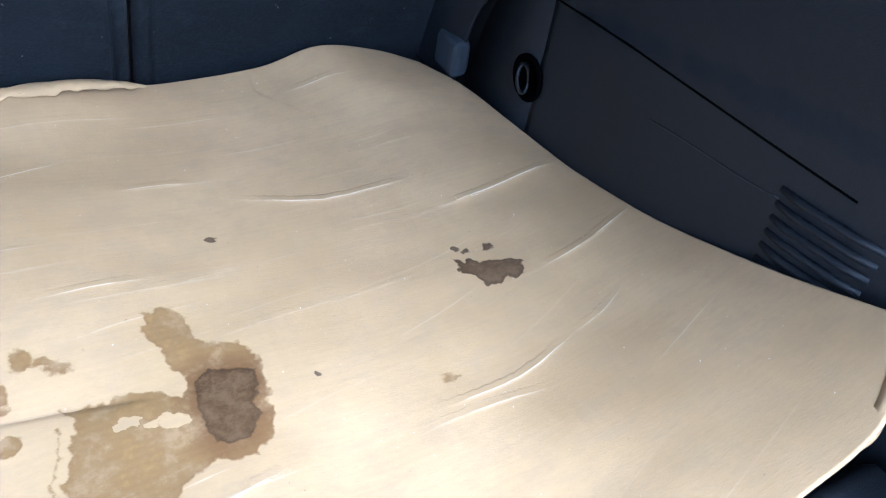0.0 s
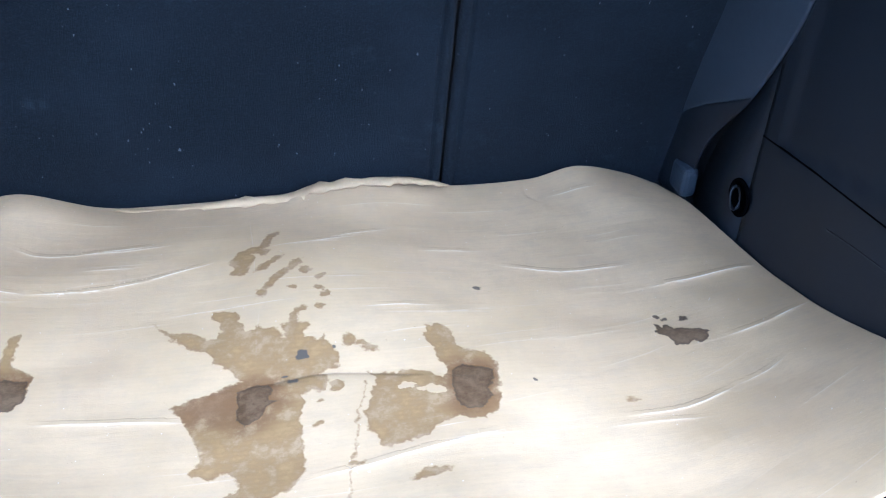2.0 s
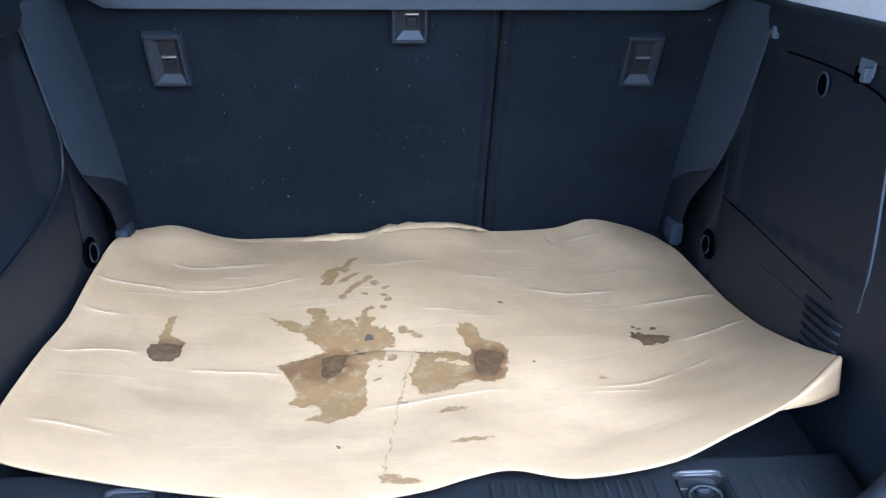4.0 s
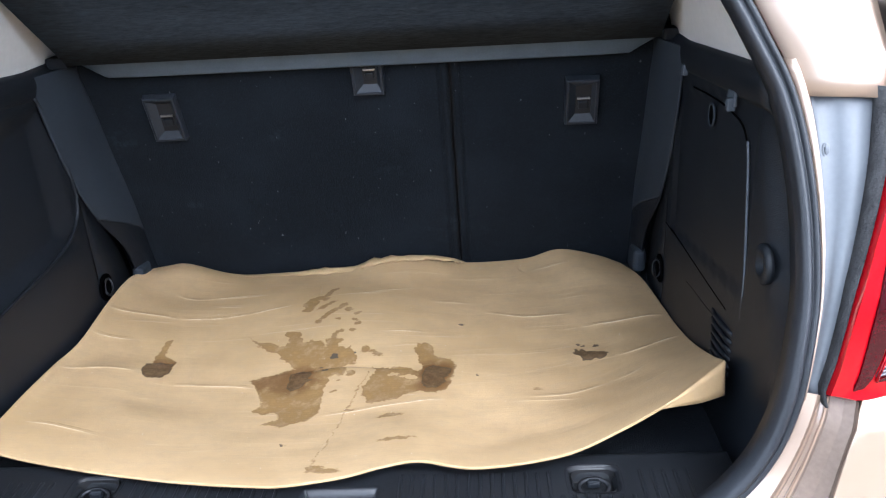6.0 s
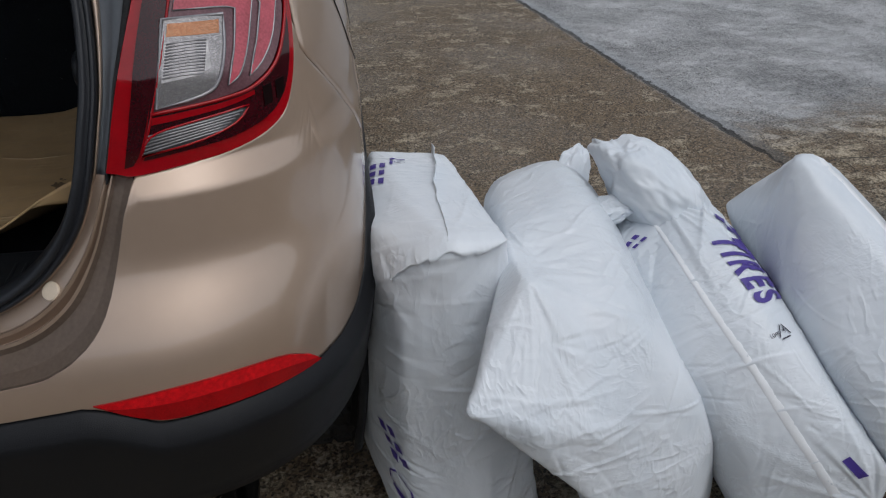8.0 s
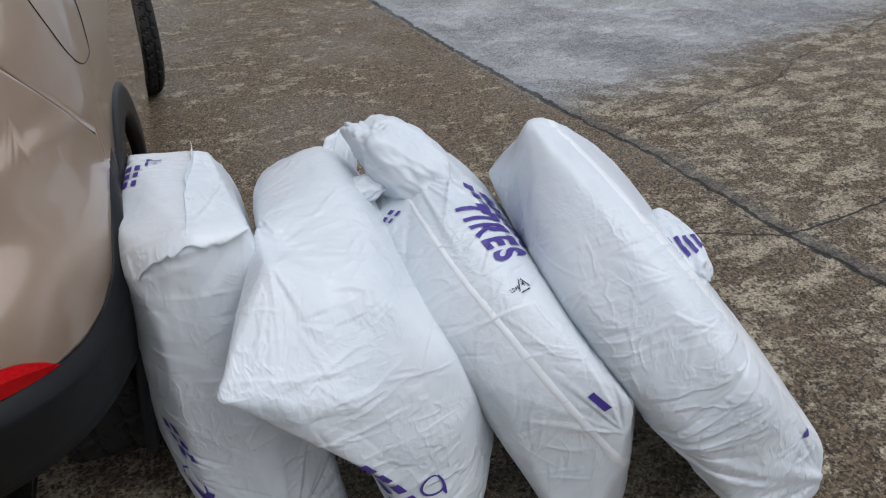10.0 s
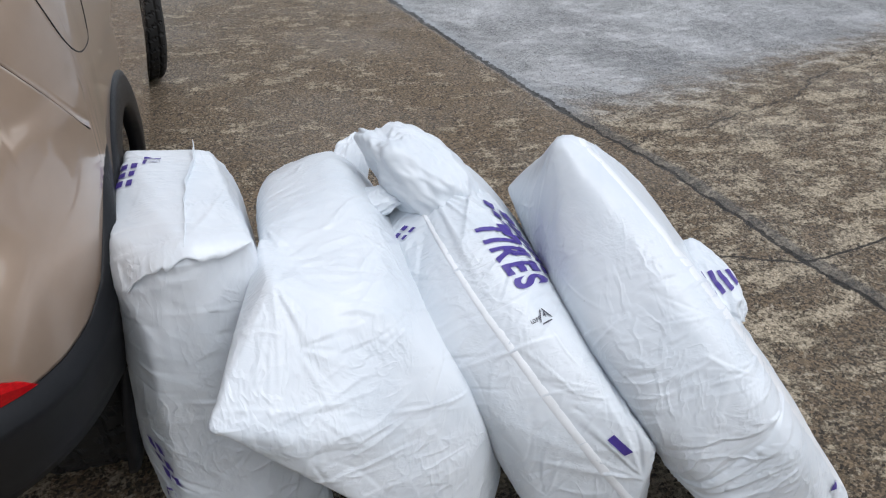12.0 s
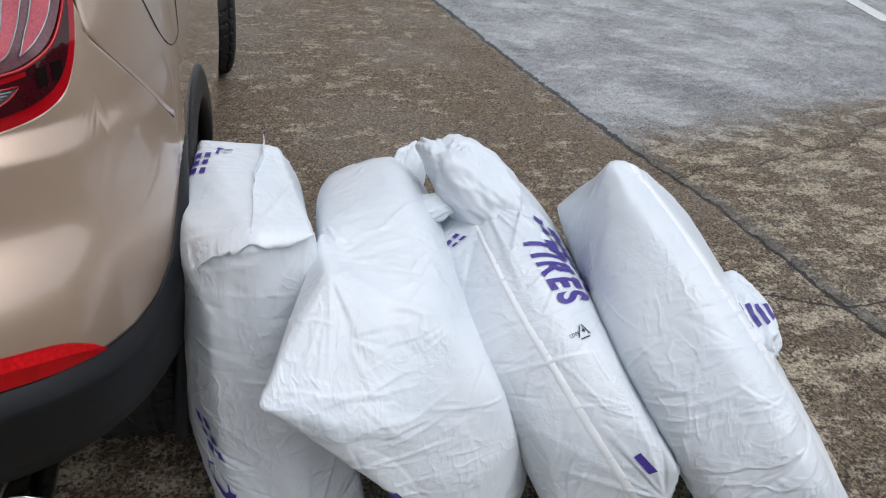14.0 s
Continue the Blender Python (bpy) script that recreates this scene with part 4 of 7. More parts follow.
# ---- flanks, roof and front
WHEEL_Y, WHEEL_R, FRONT_Y = 0.585, 0.335, 3.12
flank_s = np.concatenate([np.linspace(0.53, 1.0, 26), np.linspace(1.02, 1.75, 38), np.linspace(1.85, 4.25, 50)])
for side in (1, -1):
    P = []
    for s in flank_s:
        top = 1.22
        low = np.interp(s, [0.53, 0.553, 0.661, 0.823, 0.87, 0.93, 4.3], [1.0, 0.985, 0.925, 0.837, 0.815, 0.30, 0.30])
        low += 0.0022
        P.append([skin(s, low + (top - low) * k / 24, 0.0, side) for k in range(25)])
    P = np.array(P)
    def outside(i, j, P=P):
        c = (P[i, j] + P[i + 1, j + 1]) / 2
        return min(math.hypot(c[1] - WHEEL_Y, c[2] - WHEEL_R), math.hypot(c[1] - FRONT_Y, c[2] - WHEEL_R)) > 0.385 and (c[2] > 0.36 or abs(c[1] - 1.85) < 1.0)
    own(grid("side_panel", P if side > 0 else P, PAINT, thick=0.003 * side, keep=outside), label="glossy bronze rear wing and side panel")
    for wy in (WHEEL_Y, FRONT_Y):
        ring = []
        for a in np.radians(np.linspace(-25, 205, 48)):
            row = []
            for r, o in ((0.365, -0.02), (0.366, 0.008), (0.375, 0.012), (0.425, 0.011), (0.437, 0.006), (0.438, -0.004)):
                y, z = wy + r * math.cos(a), max(WHEEL_R + r * math.sin(a), 0.2)
                if y < CY:
                    b, aa = smooth_table(z, BS), smooth_table(z, AS)
                    c = min(1.0, max(0.0, (CY - y) / b))
                    x = CX + aa * (1 - c ** EX) ** (1 / EX)
                else:
                    x = skin(1 + y - CY, z)[0]
                row.append(((x + o) * side, y, z))
            ring.append(row)
        own(grid("arch_cladding", np.array(ring)[:: side], BLACK, thick=0.003), label="black plastic wheel arch cladding")
    P = np.array([[((0.83 - 0.02 * k) * side, y, 0.38 - 0.05 * k) for k in range(4)] for y in np.linspace(0.98, 2.74, 8)])
    own(grid("side_skirt", P[:: -side], BLACK, thick=0.01), label="black plastic side skirt")
    # upper side: windows and pillars
    P = np.array([[skin(s, z, 0, side) for z in np.linspace(1.22, 1.5, 6)] for s in np.concatenate([np.linspace(0.3, 1, 12), np.linspace(1.1, 3.1, 12)])])
    own(grid("side_glass", P, GLASS_DARK, thick=0.004 * side), label="dark tinted side windows")
P = []
for y in np.linspace(0.22, 3.0, 12):
    zc = 1.62 - 0.10 * ((y - 1.3) / 1.6) ** 2 * (1 if y > 1.3 else 1.2)
    P.append([(x, y, zc - 0.06 * (x / 0.62) ** 4 - (0.02 if abs(x) > 0.55 else 0)) for x in np.linspace(-0.66, 0.66, 13)])
own(grid("roof", np.array(P), PAINT, thick=-0.006), label="bronze painted roof")
P = [[(x, 3.0 + 0.75 * f, 1.50 - 0.50 * f) for x in np.linspace(-0.66 - 0.1 * f, 0.66 + 0.1 * f, 9)] for f in np.linspace(0, 1, 5)]
own(grid("windscreen", np.array(P), GLASS_DARK, thick=-0.005), label="dark windscreen")
P = [[(x, 3.70 + 0.42 * f, 1.04 - 0.08 * f * f - 0.55 * max(0, f - 0.72) * 3.2 - 0.04 * (x / 0.8) ** 2) for x in np.linspace(-0.84 + 0.1 * f, 0.84 - 0.1 * f, 11)] for f in np.linspace(0, 1, 10)]
own(grid("bonnet", np.array(P), PAINT, thick=-0.006), label="bronze bonnet")
own(part("underbody", box((1.16, 3.85, 0.12), (0, 1.95, 0.24), 0.03), BLACK), label="black underbody")
for ex in ((0.28, -0.02, 0.385), (0.575, -0.02, 0.335)):
    m = Matrix.Translation(ex) @ pose(0, 0, 0, 96, 0, 0) @ Matrix.Diagonal((1.25, 1.0, 1.0, 1))
    own(part("exhaust_tip", lathe([(0.033, -0.12), (0.034, 0.045), (0.036, 0.05), (0.0335, 0.052), (0.031, 0.045), (0.029, -0.05), (0.0, -0.06)], 32, m), CHROME, smooth=True), label="chrome exhaust tip")
own(part("rear_valance", box((1.2, 0.10, 0.14), (0, 0.07, 0.46), 0.03), DARK), label="dark rear underside")


# ---- raised tailgate over the opening
P = [[(x * (1 - 0.06 * f), 0.20 - 0.85 * f, 1.60 + 0.55 * f - 0.05 * math.sin(math.pi * f) - 0.03 * (x / 0.6) ** 2) for x in np.linspace(-0.60, 0.60, 13)] for f in np.linspace(0, 1, 9)]
own(grid("tailgate", np.array(P)[::-1], TRIM, thick=0.03), label="raised tailgate with black inner trim")

# ---- wheels
def tyre_mesh(radius, width, rim_r):
    prof = [(rim_r, -0.40), (rim_r + 0.02, -0.46), (radius - 0.07, -0.5), (radius - 0.025, -0.49), (radius - 0.006, -0.44)]
    tread = [(radius, f) for f in np.linspace(-0.40, 0.40, 25)]
    prof = prof + tread + [(r, -w) for r, w in reversed(prof)]
    n = 260
    V, F = [], []
    for k in range(n):
        a = 2 * math.pi * k / n
        for r, w in prof:
            rr = r
            if abs(w) <= 0.41:
                groove = min(abs(abs(w) - 0.13), abs(abs(w) - 0.33)) < 0.020
                lug = ((k + 26 * abs(w) * (1 if w > 0 else -1) * 0.6) % 6.5) < 1.5 and abs(w) > 0.06
                if groove or lug:
                    rr = r - 0.008
            V.append((w * width, rr * math.cos(a), rr * math.sin(a)))
    m_ = len(prof)
    for k in range(n):
        for q in range(m_ - 1):
            k2 = (k + 1) % n
            F.append((k * m_ + q, k * m_ + q + 1, k2 * m_ + q + 1, k2 * m_ + q))
    return V, F


for side in (1, -1):
    for wy, cx, turn in ((0.560, 0.708, 0), (2.93, 0.768, 9)):
        V, F = tyre_mesh(0.343, 0.215, 0.222)
        wheel = link_mesh("wheel", V, F, TYRE, None, "black winter tyre on an alloy wheel", smooth=False)
        wheel.parent = car
        wheel.matrix_parent_inverse = Matrix.Translation((0, -1.6, 0))
        wheel.matrix_basis = pose(cx * side, wy, 0.341, 0, 0, turn * side)
        rim = part("rim", lathe([(0.222, -0.085), (0.215, -0.07), (0.19, 0.02), (0.205, 0.060), (0.222, 0.064), (0.220, 0.068), (0.20, 0.066), (0.185, 0.05), (0.05, 0.06), (0.0, 0.062)], 40, pose(0, 0, 0, 0, 90 * side, 0)), ALLOY, wheel, "silver alloy rim")

# ---------------------------------------------------------------- boot interior
def seat_y(z):
    """The rear face of the seat backs, which lean to the rear."""
    return 0.693 - 0.33 * (z - 0.71)


def build_seat(x0, x1):
    near = [0, 0.001, 0.0025, 0.0045, 0.007, 0.0125, 0.0135, 0.0145, 0.0165, 0.0175, 0.0185, 0.021]
    xs = np.unique(np.concatenate([[x0 + e for e in near], np.linspace(x0 + 0.03, x1 - 0.03, 24), [x1 - e for e in near]]))
    P = []
    for x in xs:
        e = min(x - x0, x1 - x)
        push = 0.007 * (1 - min(1.0, e / 0.006)) ** 2 + (0.0028 if 0.0130 <= e <= 0.0180 else 0) - (0.0016 if 0.002 < e < 0.013 else 0)
        P.append([(x, seat_y(z) + push + 0.0015 * noise.noise(Vector((x * 6, z * 6, 3))), z) for z in np.linspace(0.66, 1.24, 30)])
    return np.array(P)


seat_left = own(grid("seat_back", build_seat(-0.52, 0.1300), CARPET, thick=-0.06), label="wide black carpeted rear seat back with two latch handles")
seat_right = own(grid("seat_back", build_seat(0.1330, 0.50), CARPET, thick=-0.06), label="narrow black carpeted rear seat back")
own(part("seat_gap", box((0.02, 0.02, 0.62), (0.131, 0, 0), 0.002, None), DARK), label="dark gap between the seat backs").matrix_basis = Matrix.Translation((0, seat_y(0.95) + 0.03, 0.95)) @ pose(0, 0, 0, 18.3, 0, 0)
LEAN = math.degrees(math.atan(0.33))


def latch(x, z, w, h, seat):
    """A seat latch: bevelled frame round a recess with the steel catch."""
    m = Matrix.Translation((x, seat_y(z), z)) @ pose(0, 0, 0, LEAN, 0, 0)
    bm = bmesh.new()
    def ring(ww, hh, y, dx=0.0, dz=0.0):
        return [bm.verts.new((sx * ww / 2 + dx, y, sz * hh / 2 + dz)) for sx, sz in ((-1, -1), (1, -1), (1, 1), (-1, 1))]
    rings = [ring(w + 0.002, h + 0.002, 0.004), ring(w, h, -0.012), ring(w - 0.003, h - 0.003, -0.0145), ring(w - 0.009, h - 0.009, -0.0145), ring(w - 0.011, h - 0.011, -0.012), ring(w - 0.030, h - 0.034, -0.003, 0.003, 0.0)]
    for a, b in zip(rings, rings[1:]):
        for k in range(4):
            bm.faces.new((a[k], a[(k + 1) % 4], b[(k + 1) % 4], b[k]))
    bmesh.ops.transform(bm, matrix=m, verts=bm.verts)
    fr = hang(part("latch_frame", bm, LATCH, None, "dark grey bevelled latch frame"), seat)
    hang(part("latch_well", box((w - 0.028, 0.002, h - 0.030), m @ Vector((0.003, -0.003, 0.0)), 0, pose(0, 0, 0, LEAN, 0, 0)), DARK), fr)
    hang(part("latch_catch", box((w - 0.032, 0.004, 0.003), m @ Vector((0.003, -0.006, 0.004)), 0.0008, pose(0, 0, 0, LEAN, 0, 0)), STEEL, None, "bright steel catch"), fr)
    hang(part("latch_lever", box((w - 0.036, 0.006, 0.014), m @ Vector((0.003, -0.006, -0.008)), 0.002, pose(0, 0, 0, LEAN, 0, 0)), TRIM), fr)


latch(-0.346, 1.050, 0.053, 0.084, seat_left)
latch(0.3435, 1.048, 0.053, 0.084, seat_right)
latch(0.001, 1.115, 0.051, 0.078, seat_left)

# parcel shelf, swung up on its hinges
P = [[(x * (1 if k < 3 else 0.99), y, z) for x in np.linspace(-0.455, 0.455, 21)] for k, (y, z) in enumerate(((0.552, 1.136), (0.538, 1.129), (0.530, 1.132), (0.512, 1.160), (0.500, 1.166), (0.49, 1.168)))]
P = np.array(P)
lift = 0.028 * np.clip((np.abs(P[:, :, 0]) - 0.40) / 0.05, 0, 1) ** 2
P[:3, :, 2] += lift[:3]
shelf = thing("parcel_shelf", "blue-grey felt parcel shelf swung up above the seat backs", "parcel shelf", (0, 0.5, 1.15))


def on_shelf(ob):
    ob.parent, ob.matrix_parent_inverse = shelf, Matrix.Translation((0, -0.5, -1.15))


on_shelf(grid("shelf_edge", P, SHELF, None, "rounded blue-grey felt edge", thick=-0.004))
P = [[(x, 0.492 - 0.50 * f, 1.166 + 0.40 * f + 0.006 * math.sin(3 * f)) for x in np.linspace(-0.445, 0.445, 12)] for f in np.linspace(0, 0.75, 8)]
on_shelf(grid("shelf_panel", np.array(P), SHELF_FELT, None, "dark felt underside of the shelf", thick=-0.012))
for sd in (1, -1):
    on_shelf(part("shelf_hinge", box((0.034, 0.034, 0.018), (0.470 * sd, 0.515, 1.158), 0.004), TRIM, None, "black hinge pin"))

# floor and sill
own(part("boot_floor", box((1.0, 0.66, 0.03), (0, 0.37, 0.680), 0.004), CARPET), label="black carpeted boot floor")


def sill_z(x, y):
    """Top of the sill plate with its pocket for the striker."""
    z = 0.742 - 0.0004 * abs(x)
    if y > 0.055:
        z -= 0.05 * min(1.0, (y - 0.055) / 0.03)
    if y < -0.050:
        z -= 0.016 * min(1.0, (-0.050 - y) / 0.012)
    px = max(0.0, abs(x - 0.002) - 0.036 - 0.012 * max(0, -y / 0.09)) / 0.008
    py = max(0.0, y + 0.004) / 0.008
    if px < 1 and py < 1:
        z -= 0.040 * (1 - max(px, py))
    for tx in (-0.292, 0.293):
        dx, dy = abs(x - tx) / 0.030, abs(y - 0.012) / 0.024
        r = max(dx, dy)
        if r < 1.0:
            z -= 0.018 * min(1.0, (1 - r) / 0.18)
    return z


xs, ys = np.linspace(-0.455, 0.455, 365), np.linspace(-0.083, 0.10, 74)
sill = own(grid("sill_plate", np.array([[(x, y, sill_z(x, y)) for y in ys] for x in xs]), SILL, thick=0.004), label="black plastic boot sill plate with ribs and a striker pocket")
rib_mesh = None
for k in range(62):
    x = -0.40 + k * 0.0131
    if abs(x) < 0.062 or min(abs(x - 0.293), abs(x + 0.292)) < 0.0:
        continue
    if rib_mesh is None:
        bm = box((0.0060, 0.078, 0.008), (0, 0, 0), 0.0018, None, 1)
        rib = hang(part("rib", bm, SILL), sill)
        rib_mesh = rib.data
    else:
        rib = hang(new("rib", rib_mesh), sill)
    short = min(abs(x - 0.293), abs(x + 0.292)) < 0.044
    rib.matrix_basis = Matrix.Translation((x, -0.034 if short else -0.012, 0.7433 - 0.0004 * abs(x))) @ Matrix.Diagonal((1, 0.5 if short else 1, 1, 1))
for k in range(30):
    rib = hang(new("dimple", rib_mesh), sill)
    rib.matrix_basis = Matrix.Translation((0.265 + (k % 10) * 0.0062, 0.040 + (k // 10) * 0.0055, 0.7405)) @ Matrix.Diagonal((0.45, 0.036, 0.6, 1))
for tx in (-0.292, 0.293):
    P = []
    for a in np.linspace(0, 2 * math.pi, 28, endpoint=False):
        ca, sa = math.cos(a), math.sin(a)
        e = (abs(ca) ** 5 + abs(sa) ** 5) ** (-1 / 5)
        P.append([(tx + (0.030 + o) * e * ca, 0.012 + (0.024 + o) * e * sa, 0.742 + h) for o, h in ((-0.004, -0.012), (-0.002, 0.002), (0.002, 0.004), (0.006, 0.003), (0.008, -0.002))])
    P = np.array(P).transpose(1, 0, 2)
    bez = hang(grid("tie_down_bezel", P, BLACK, None, "black rounded tie-down bezel", closed=True), sill)
    # Dark liner and plate added inside the hollow to give it its shade.
    W = [[(tx + 0.0255 * (abs(math.cos(a)) ** 5 + abs(math.sin(a)) ** 5) ** -0.2 * math.cos(a), 0.012 + 0.0195 * (abs(math.cos(a)) ** 5 + abs(math.sin(a)) ** 5) ** -0.2 * math.sin(a), z_) for a in np.linspace(0, 2 * math.pi, 28, endpoint=False)] for z_ in (0.7260, 0.7432)]
    hang(grid("recess_wall", W, DARK, None, "added dark liner that shades the side of the tie-down hollow", closed=True), bez)
    hang(part("recess_floor", box((0.052, 0.040, 0.002), (tx, 0.012, 0.7262), 0), DARK, None, "added dark plate that shades the bottom of the tie-down hollow"), bez)
    hang(part("lashing_ring", tube([(tx + 0.017 * math.cos(a), 0.008 + 0.011 * math.sin(a), 0.737 + 0.003 * math.sin(a)) for a in np.linspace(0, 2 * math.pi, 24, endpoint=False)], 0.0030, 8, True), DARK_STEEL, None, "steel lashing ring", smooth=True), bez)
    hang(part("ring_clip", box((0.016, 0.012, 0.010), (tx, 0.016, 0.737), 0.003), TRIM), bez)
hang(part("striker", tube([(-0.004, -0.030, 0.700), (-0.004, -0.030, 0.735), (-0.004, -0.034, 0.744), (-0.004, -0.043, 0.747), (-0.004, -0.052, 0.744), (-0.004, -0.056, 0.735), (-0.004, -0.056, 0.700)], 0.0058, 12), STEEL, None, "steel tailgate striker loop", smooth=True), sill)
hang(part("striker_plate", box((0.036, 0.045, 0.003), (-0.004, -0.052, 0.7045), 0.001), STEEL), sill)


# side trims
def build_side(side):
    x0 = 0.473 if side > 0 else 0.487
    word = "black plastic boot side trim with storage lid" if side > 0 else "black plastic boot side trim with a storage pocket"
    ys = np.concatenate([np.linspace(-0.060, 0.02, 12), np.linspace(0.03, 0.50, 60)])
    zs = np.linspace(0.66, 1.155, 64)
    P = []
    for y in ys:
        row = []
        for z in zs:
            i = int(np.argmax(seal[:, 2] >= max(z, 0.7165)))
            xe = seal[i][0] - 0.0145
            ye = seal[i][1] + 0.012
            f = min(1.0, max(0.0, (y - ye) / 0.05))
            f = f * f * (3 - 2 * f)
            x = xe * (1 - f) + x0 * f
            if z < 0.80:
                x = min(x, x0) if f > 0.9 else x
            yy = max(y, ye)
            # storage lid: a shallow raised field
            if side > 0:
                lid = max(abs(y - 0.29) / 0.175, abs(z - 1.0 + 0.18 * (y - 0.31)) / 0.115)
                if lid < 1:
                    x += 0.004 * min(1.0, (1 - lid) / 0.03)
            else:
                lid = max(abs(y - 0.30) / 0.17, abs(z - 0.99) / 0.12)
                if lid < 1:
                    x += 0.016 * min(1.0, (1 - lid) / 0.25)
            row.append((x * side, yy, z))
        P.append(row)
    P = np.array(P)
    trim = own(grid("side_trim", P[::side], TRIM, thick=0.004), label=word)
    # sloping strip between trim and seat back
    A = smooth_line([(x0, 0.435, 1.150), (x0, 0.443, 1.117), (x0, 0.484, 0.985), (x0 - 0.002, 0.538, 0.885), (x0 - 0.010, 0.600, 0.80), (x0 - 0.012, 0.625, 0.70)], 150)
    B = smooth_line([(x0 - 0.022, 0.550, 1.150), (x0 - 0.020, 0.556, 1.12), (x0 - 0.022, 0.610, 0.985), (x0 - 0.024, 0.640, 0.885), (x0 - 0.022, 0.668, 0.80), (x0 - 0.02, 0.695, 0.70)], 150)
    P = np.array([[(A[k] * (1 - f) + B[k] * f + np.array([-0.004 * math.sin(math.pi * f), -0.002 * math.sin(math.pi * f), 0])) * (side, 1, 1) for f in np.linspace(0, 1, 25)] for k in range(150)])
    P = P[::-side]
    over = lambda i, q: P[i, q, 2] > 0.888 - 0.075 * abs((P[i, q, 1] - P[i, 0, 1]) / (P[i, -1, 1] - P[i, 0, 1]))
    hang(grid("pillar_strip", P, TRIM_GREY, None, "smooth dark grey strip beside the seat back", thick=0.003, keep=over), trim)
    # Shadow on the strip's lower end, built as a darker sheet with a slanting edge.
    hang(grid("strip_foot", P + np.array([0.001 * side, 0.001, 0]), TRIM, None, "lower end of the strip, with its shadow put into a darker colour", thick=0.003, keep=lambda i, q: not over(i, q)), trim)
    hang(grid("trim_filler", np.array([[((x0 + 0.001) * side, 0.49 + (np.interp(z, [0.70, 0.80, 0.885, 0.985, 1.117], [0.625, 0.60, 0.545, 0.495, 0.44]) - 0.49) * f, z) for f in (0, 0.5, 1)] for z in np.linspace(0.66, 0.99, 12)])[::-side], TRIM, None, thick=0.003), trim)
    hang(part("inner_wing", box((0.02, 0.46, 0.62), ((x0 + (0.024 if side > 0 else 0.05)) * side, 0.60, 0.90), 0.003), DARK, None, "dark inner wing behind the trim"), trim)
    # floor bracket
    hang(part("bracket", box((0.024, 0.044, 0.044), ((x0 - 0.016) * side, 0.632, 0.736), 0.009, None, 3), TRIM_GREY, None, "grey bracket at the foot of the seat"), trim)
    # lashing eye on the wall
    m = Matrix.Translation(((x0 - 0.002) * side, 0.512, 0.770)) @ pose(0, 0, 0, 0, -90 * side, 0)
    eye = hang(part("eye_cup", lathe([(0.024, 0.0), (0.024, 0.002), (0.021, 0.0035), (0.018, 0.002), (0.015, -0.001), (0.0, -0.0015)], 26, m), GAP_DARK, None, "round black lashing eye cup", smooth=True), trim)
    hang(part("lashing_eye", tube([((x0 - 0.008 - 0.007 * math.sin(a)) * side, 0.512 + 0.004 * math.cos(a), 0.770 + 0.014 * math.cos(a)) for a in np.linspace(0, 2 * math.pi, 18, endpoint=False)], 0.0019, 8, True), DARK_STEEL, None, "steel lashing eye", smooth=True), eye)
    if side > 0:
        line = smooth_line([(0.114, 0.890), (0.116, 0.944), (0.129, 1.017), (0.142, 1.076), (0.150, 1.096)], 40)
        # The edge's bright highlight is painted in by the lighter plastic.
        hang(part("lid_edge", tube([(x0 + 0.0014, y, z) for y, z in line], 0.0019, 6), TRIM_LIGHT, None, "raised edge of the storage lid, its highlight put into a lighter grey", smooth=True), trim)
        line = smooth_line([(0.150, 1.096), (0.165, 1.107), (0.19, 1.112), (0.249, 1.114), (0.32, 1.110), (0.388, 1.104)], 30)
        hang(part("lid_gap", tube([(x0 + 0.0004, y, z) for y, z in line], 0.0012, 6), GAP_DARK), trim)
        line = smooth_line([(0.50, 0.858), (0.40, 0.865), (0.33, 0.868), (0.22, 0.873), (0.165, 0.876)], 20)
        hang(part("lid_gap", tube([(x0 + 0.0003, y, z) for y, z in line], 0.0011, 6), GAP_DARK), trim)
        line = smooth_line([(0.35, 0.823), (0.31, 0.829), (0.25, 0.836), (0.215, 0.842)], 16)
        hang(part("trim_crease", tube([(x0 + 0.0004, y, z) for y, z in line], 0.0011, 6), TRIM, None, smooth=True), trim)
        m = Matrix.Translation((x0 + 0.001, 0.290, 1.090)) @ pose(0, 0, 0, 0, -90, 0) @ Matrix.Diagonal((1.25, 1, 1, 1))
        hole = hang(part("finger_hole", lathe([(0.0125, 0.0), (0.0122, 0.0025), (0.0108, 0.0030), (0.0100, 0.0015)], 24, m), TRIM_GREY, None, "oval rim of the finger hole in the lid", smooth=True), trim)
        hang(part("finger_hole_recess", lathe([(0.0100, 0.0024), (0.0, 0.0022)], 24, m), GAP_DARK), hole)
        hang(part("bag_hook_plate", box((0.004, 0.028, 0.034), (x0 - 0.002, 0.208, 1.140), 0.0015), TRIM_LIGHT, None, "grey bag hook plate"), trim)
        hang(part("bag_hook", box((0.010, 0.009, 0.016), (x0 - 0.006, 0.200, 1.126), 0.002), TRIM_LIGHT, None, "small grey bag hook"), trim)
        hang(part("hook_slot", box((0.003, 0.010, 0.018), (x0 - 0.0015, 0.224, 1.120), 0.001), GAP_DARK), trim)
        hang(part("small_clip", box((0.008, 0.010, 0.016), (x0 - 0.004, 0.426, 1.120), 0.002), TRIM_LIGHT), trim)
        m = Matrix.Translation((x0 - 0.003, 0.050, 0.992)) @ pose(0, 0, 0, 0, -90, 0)
        hang(part("rubber_stop", lathe([(0.022, -0.004), (0.022, 0.002), (0.018, 0.0045), (0.011, 0.004), (0.009, -0.003), (0.0, -0.004)], 28, m), TRIM, None, "round black stop with a dimple", smooth=True), trim)
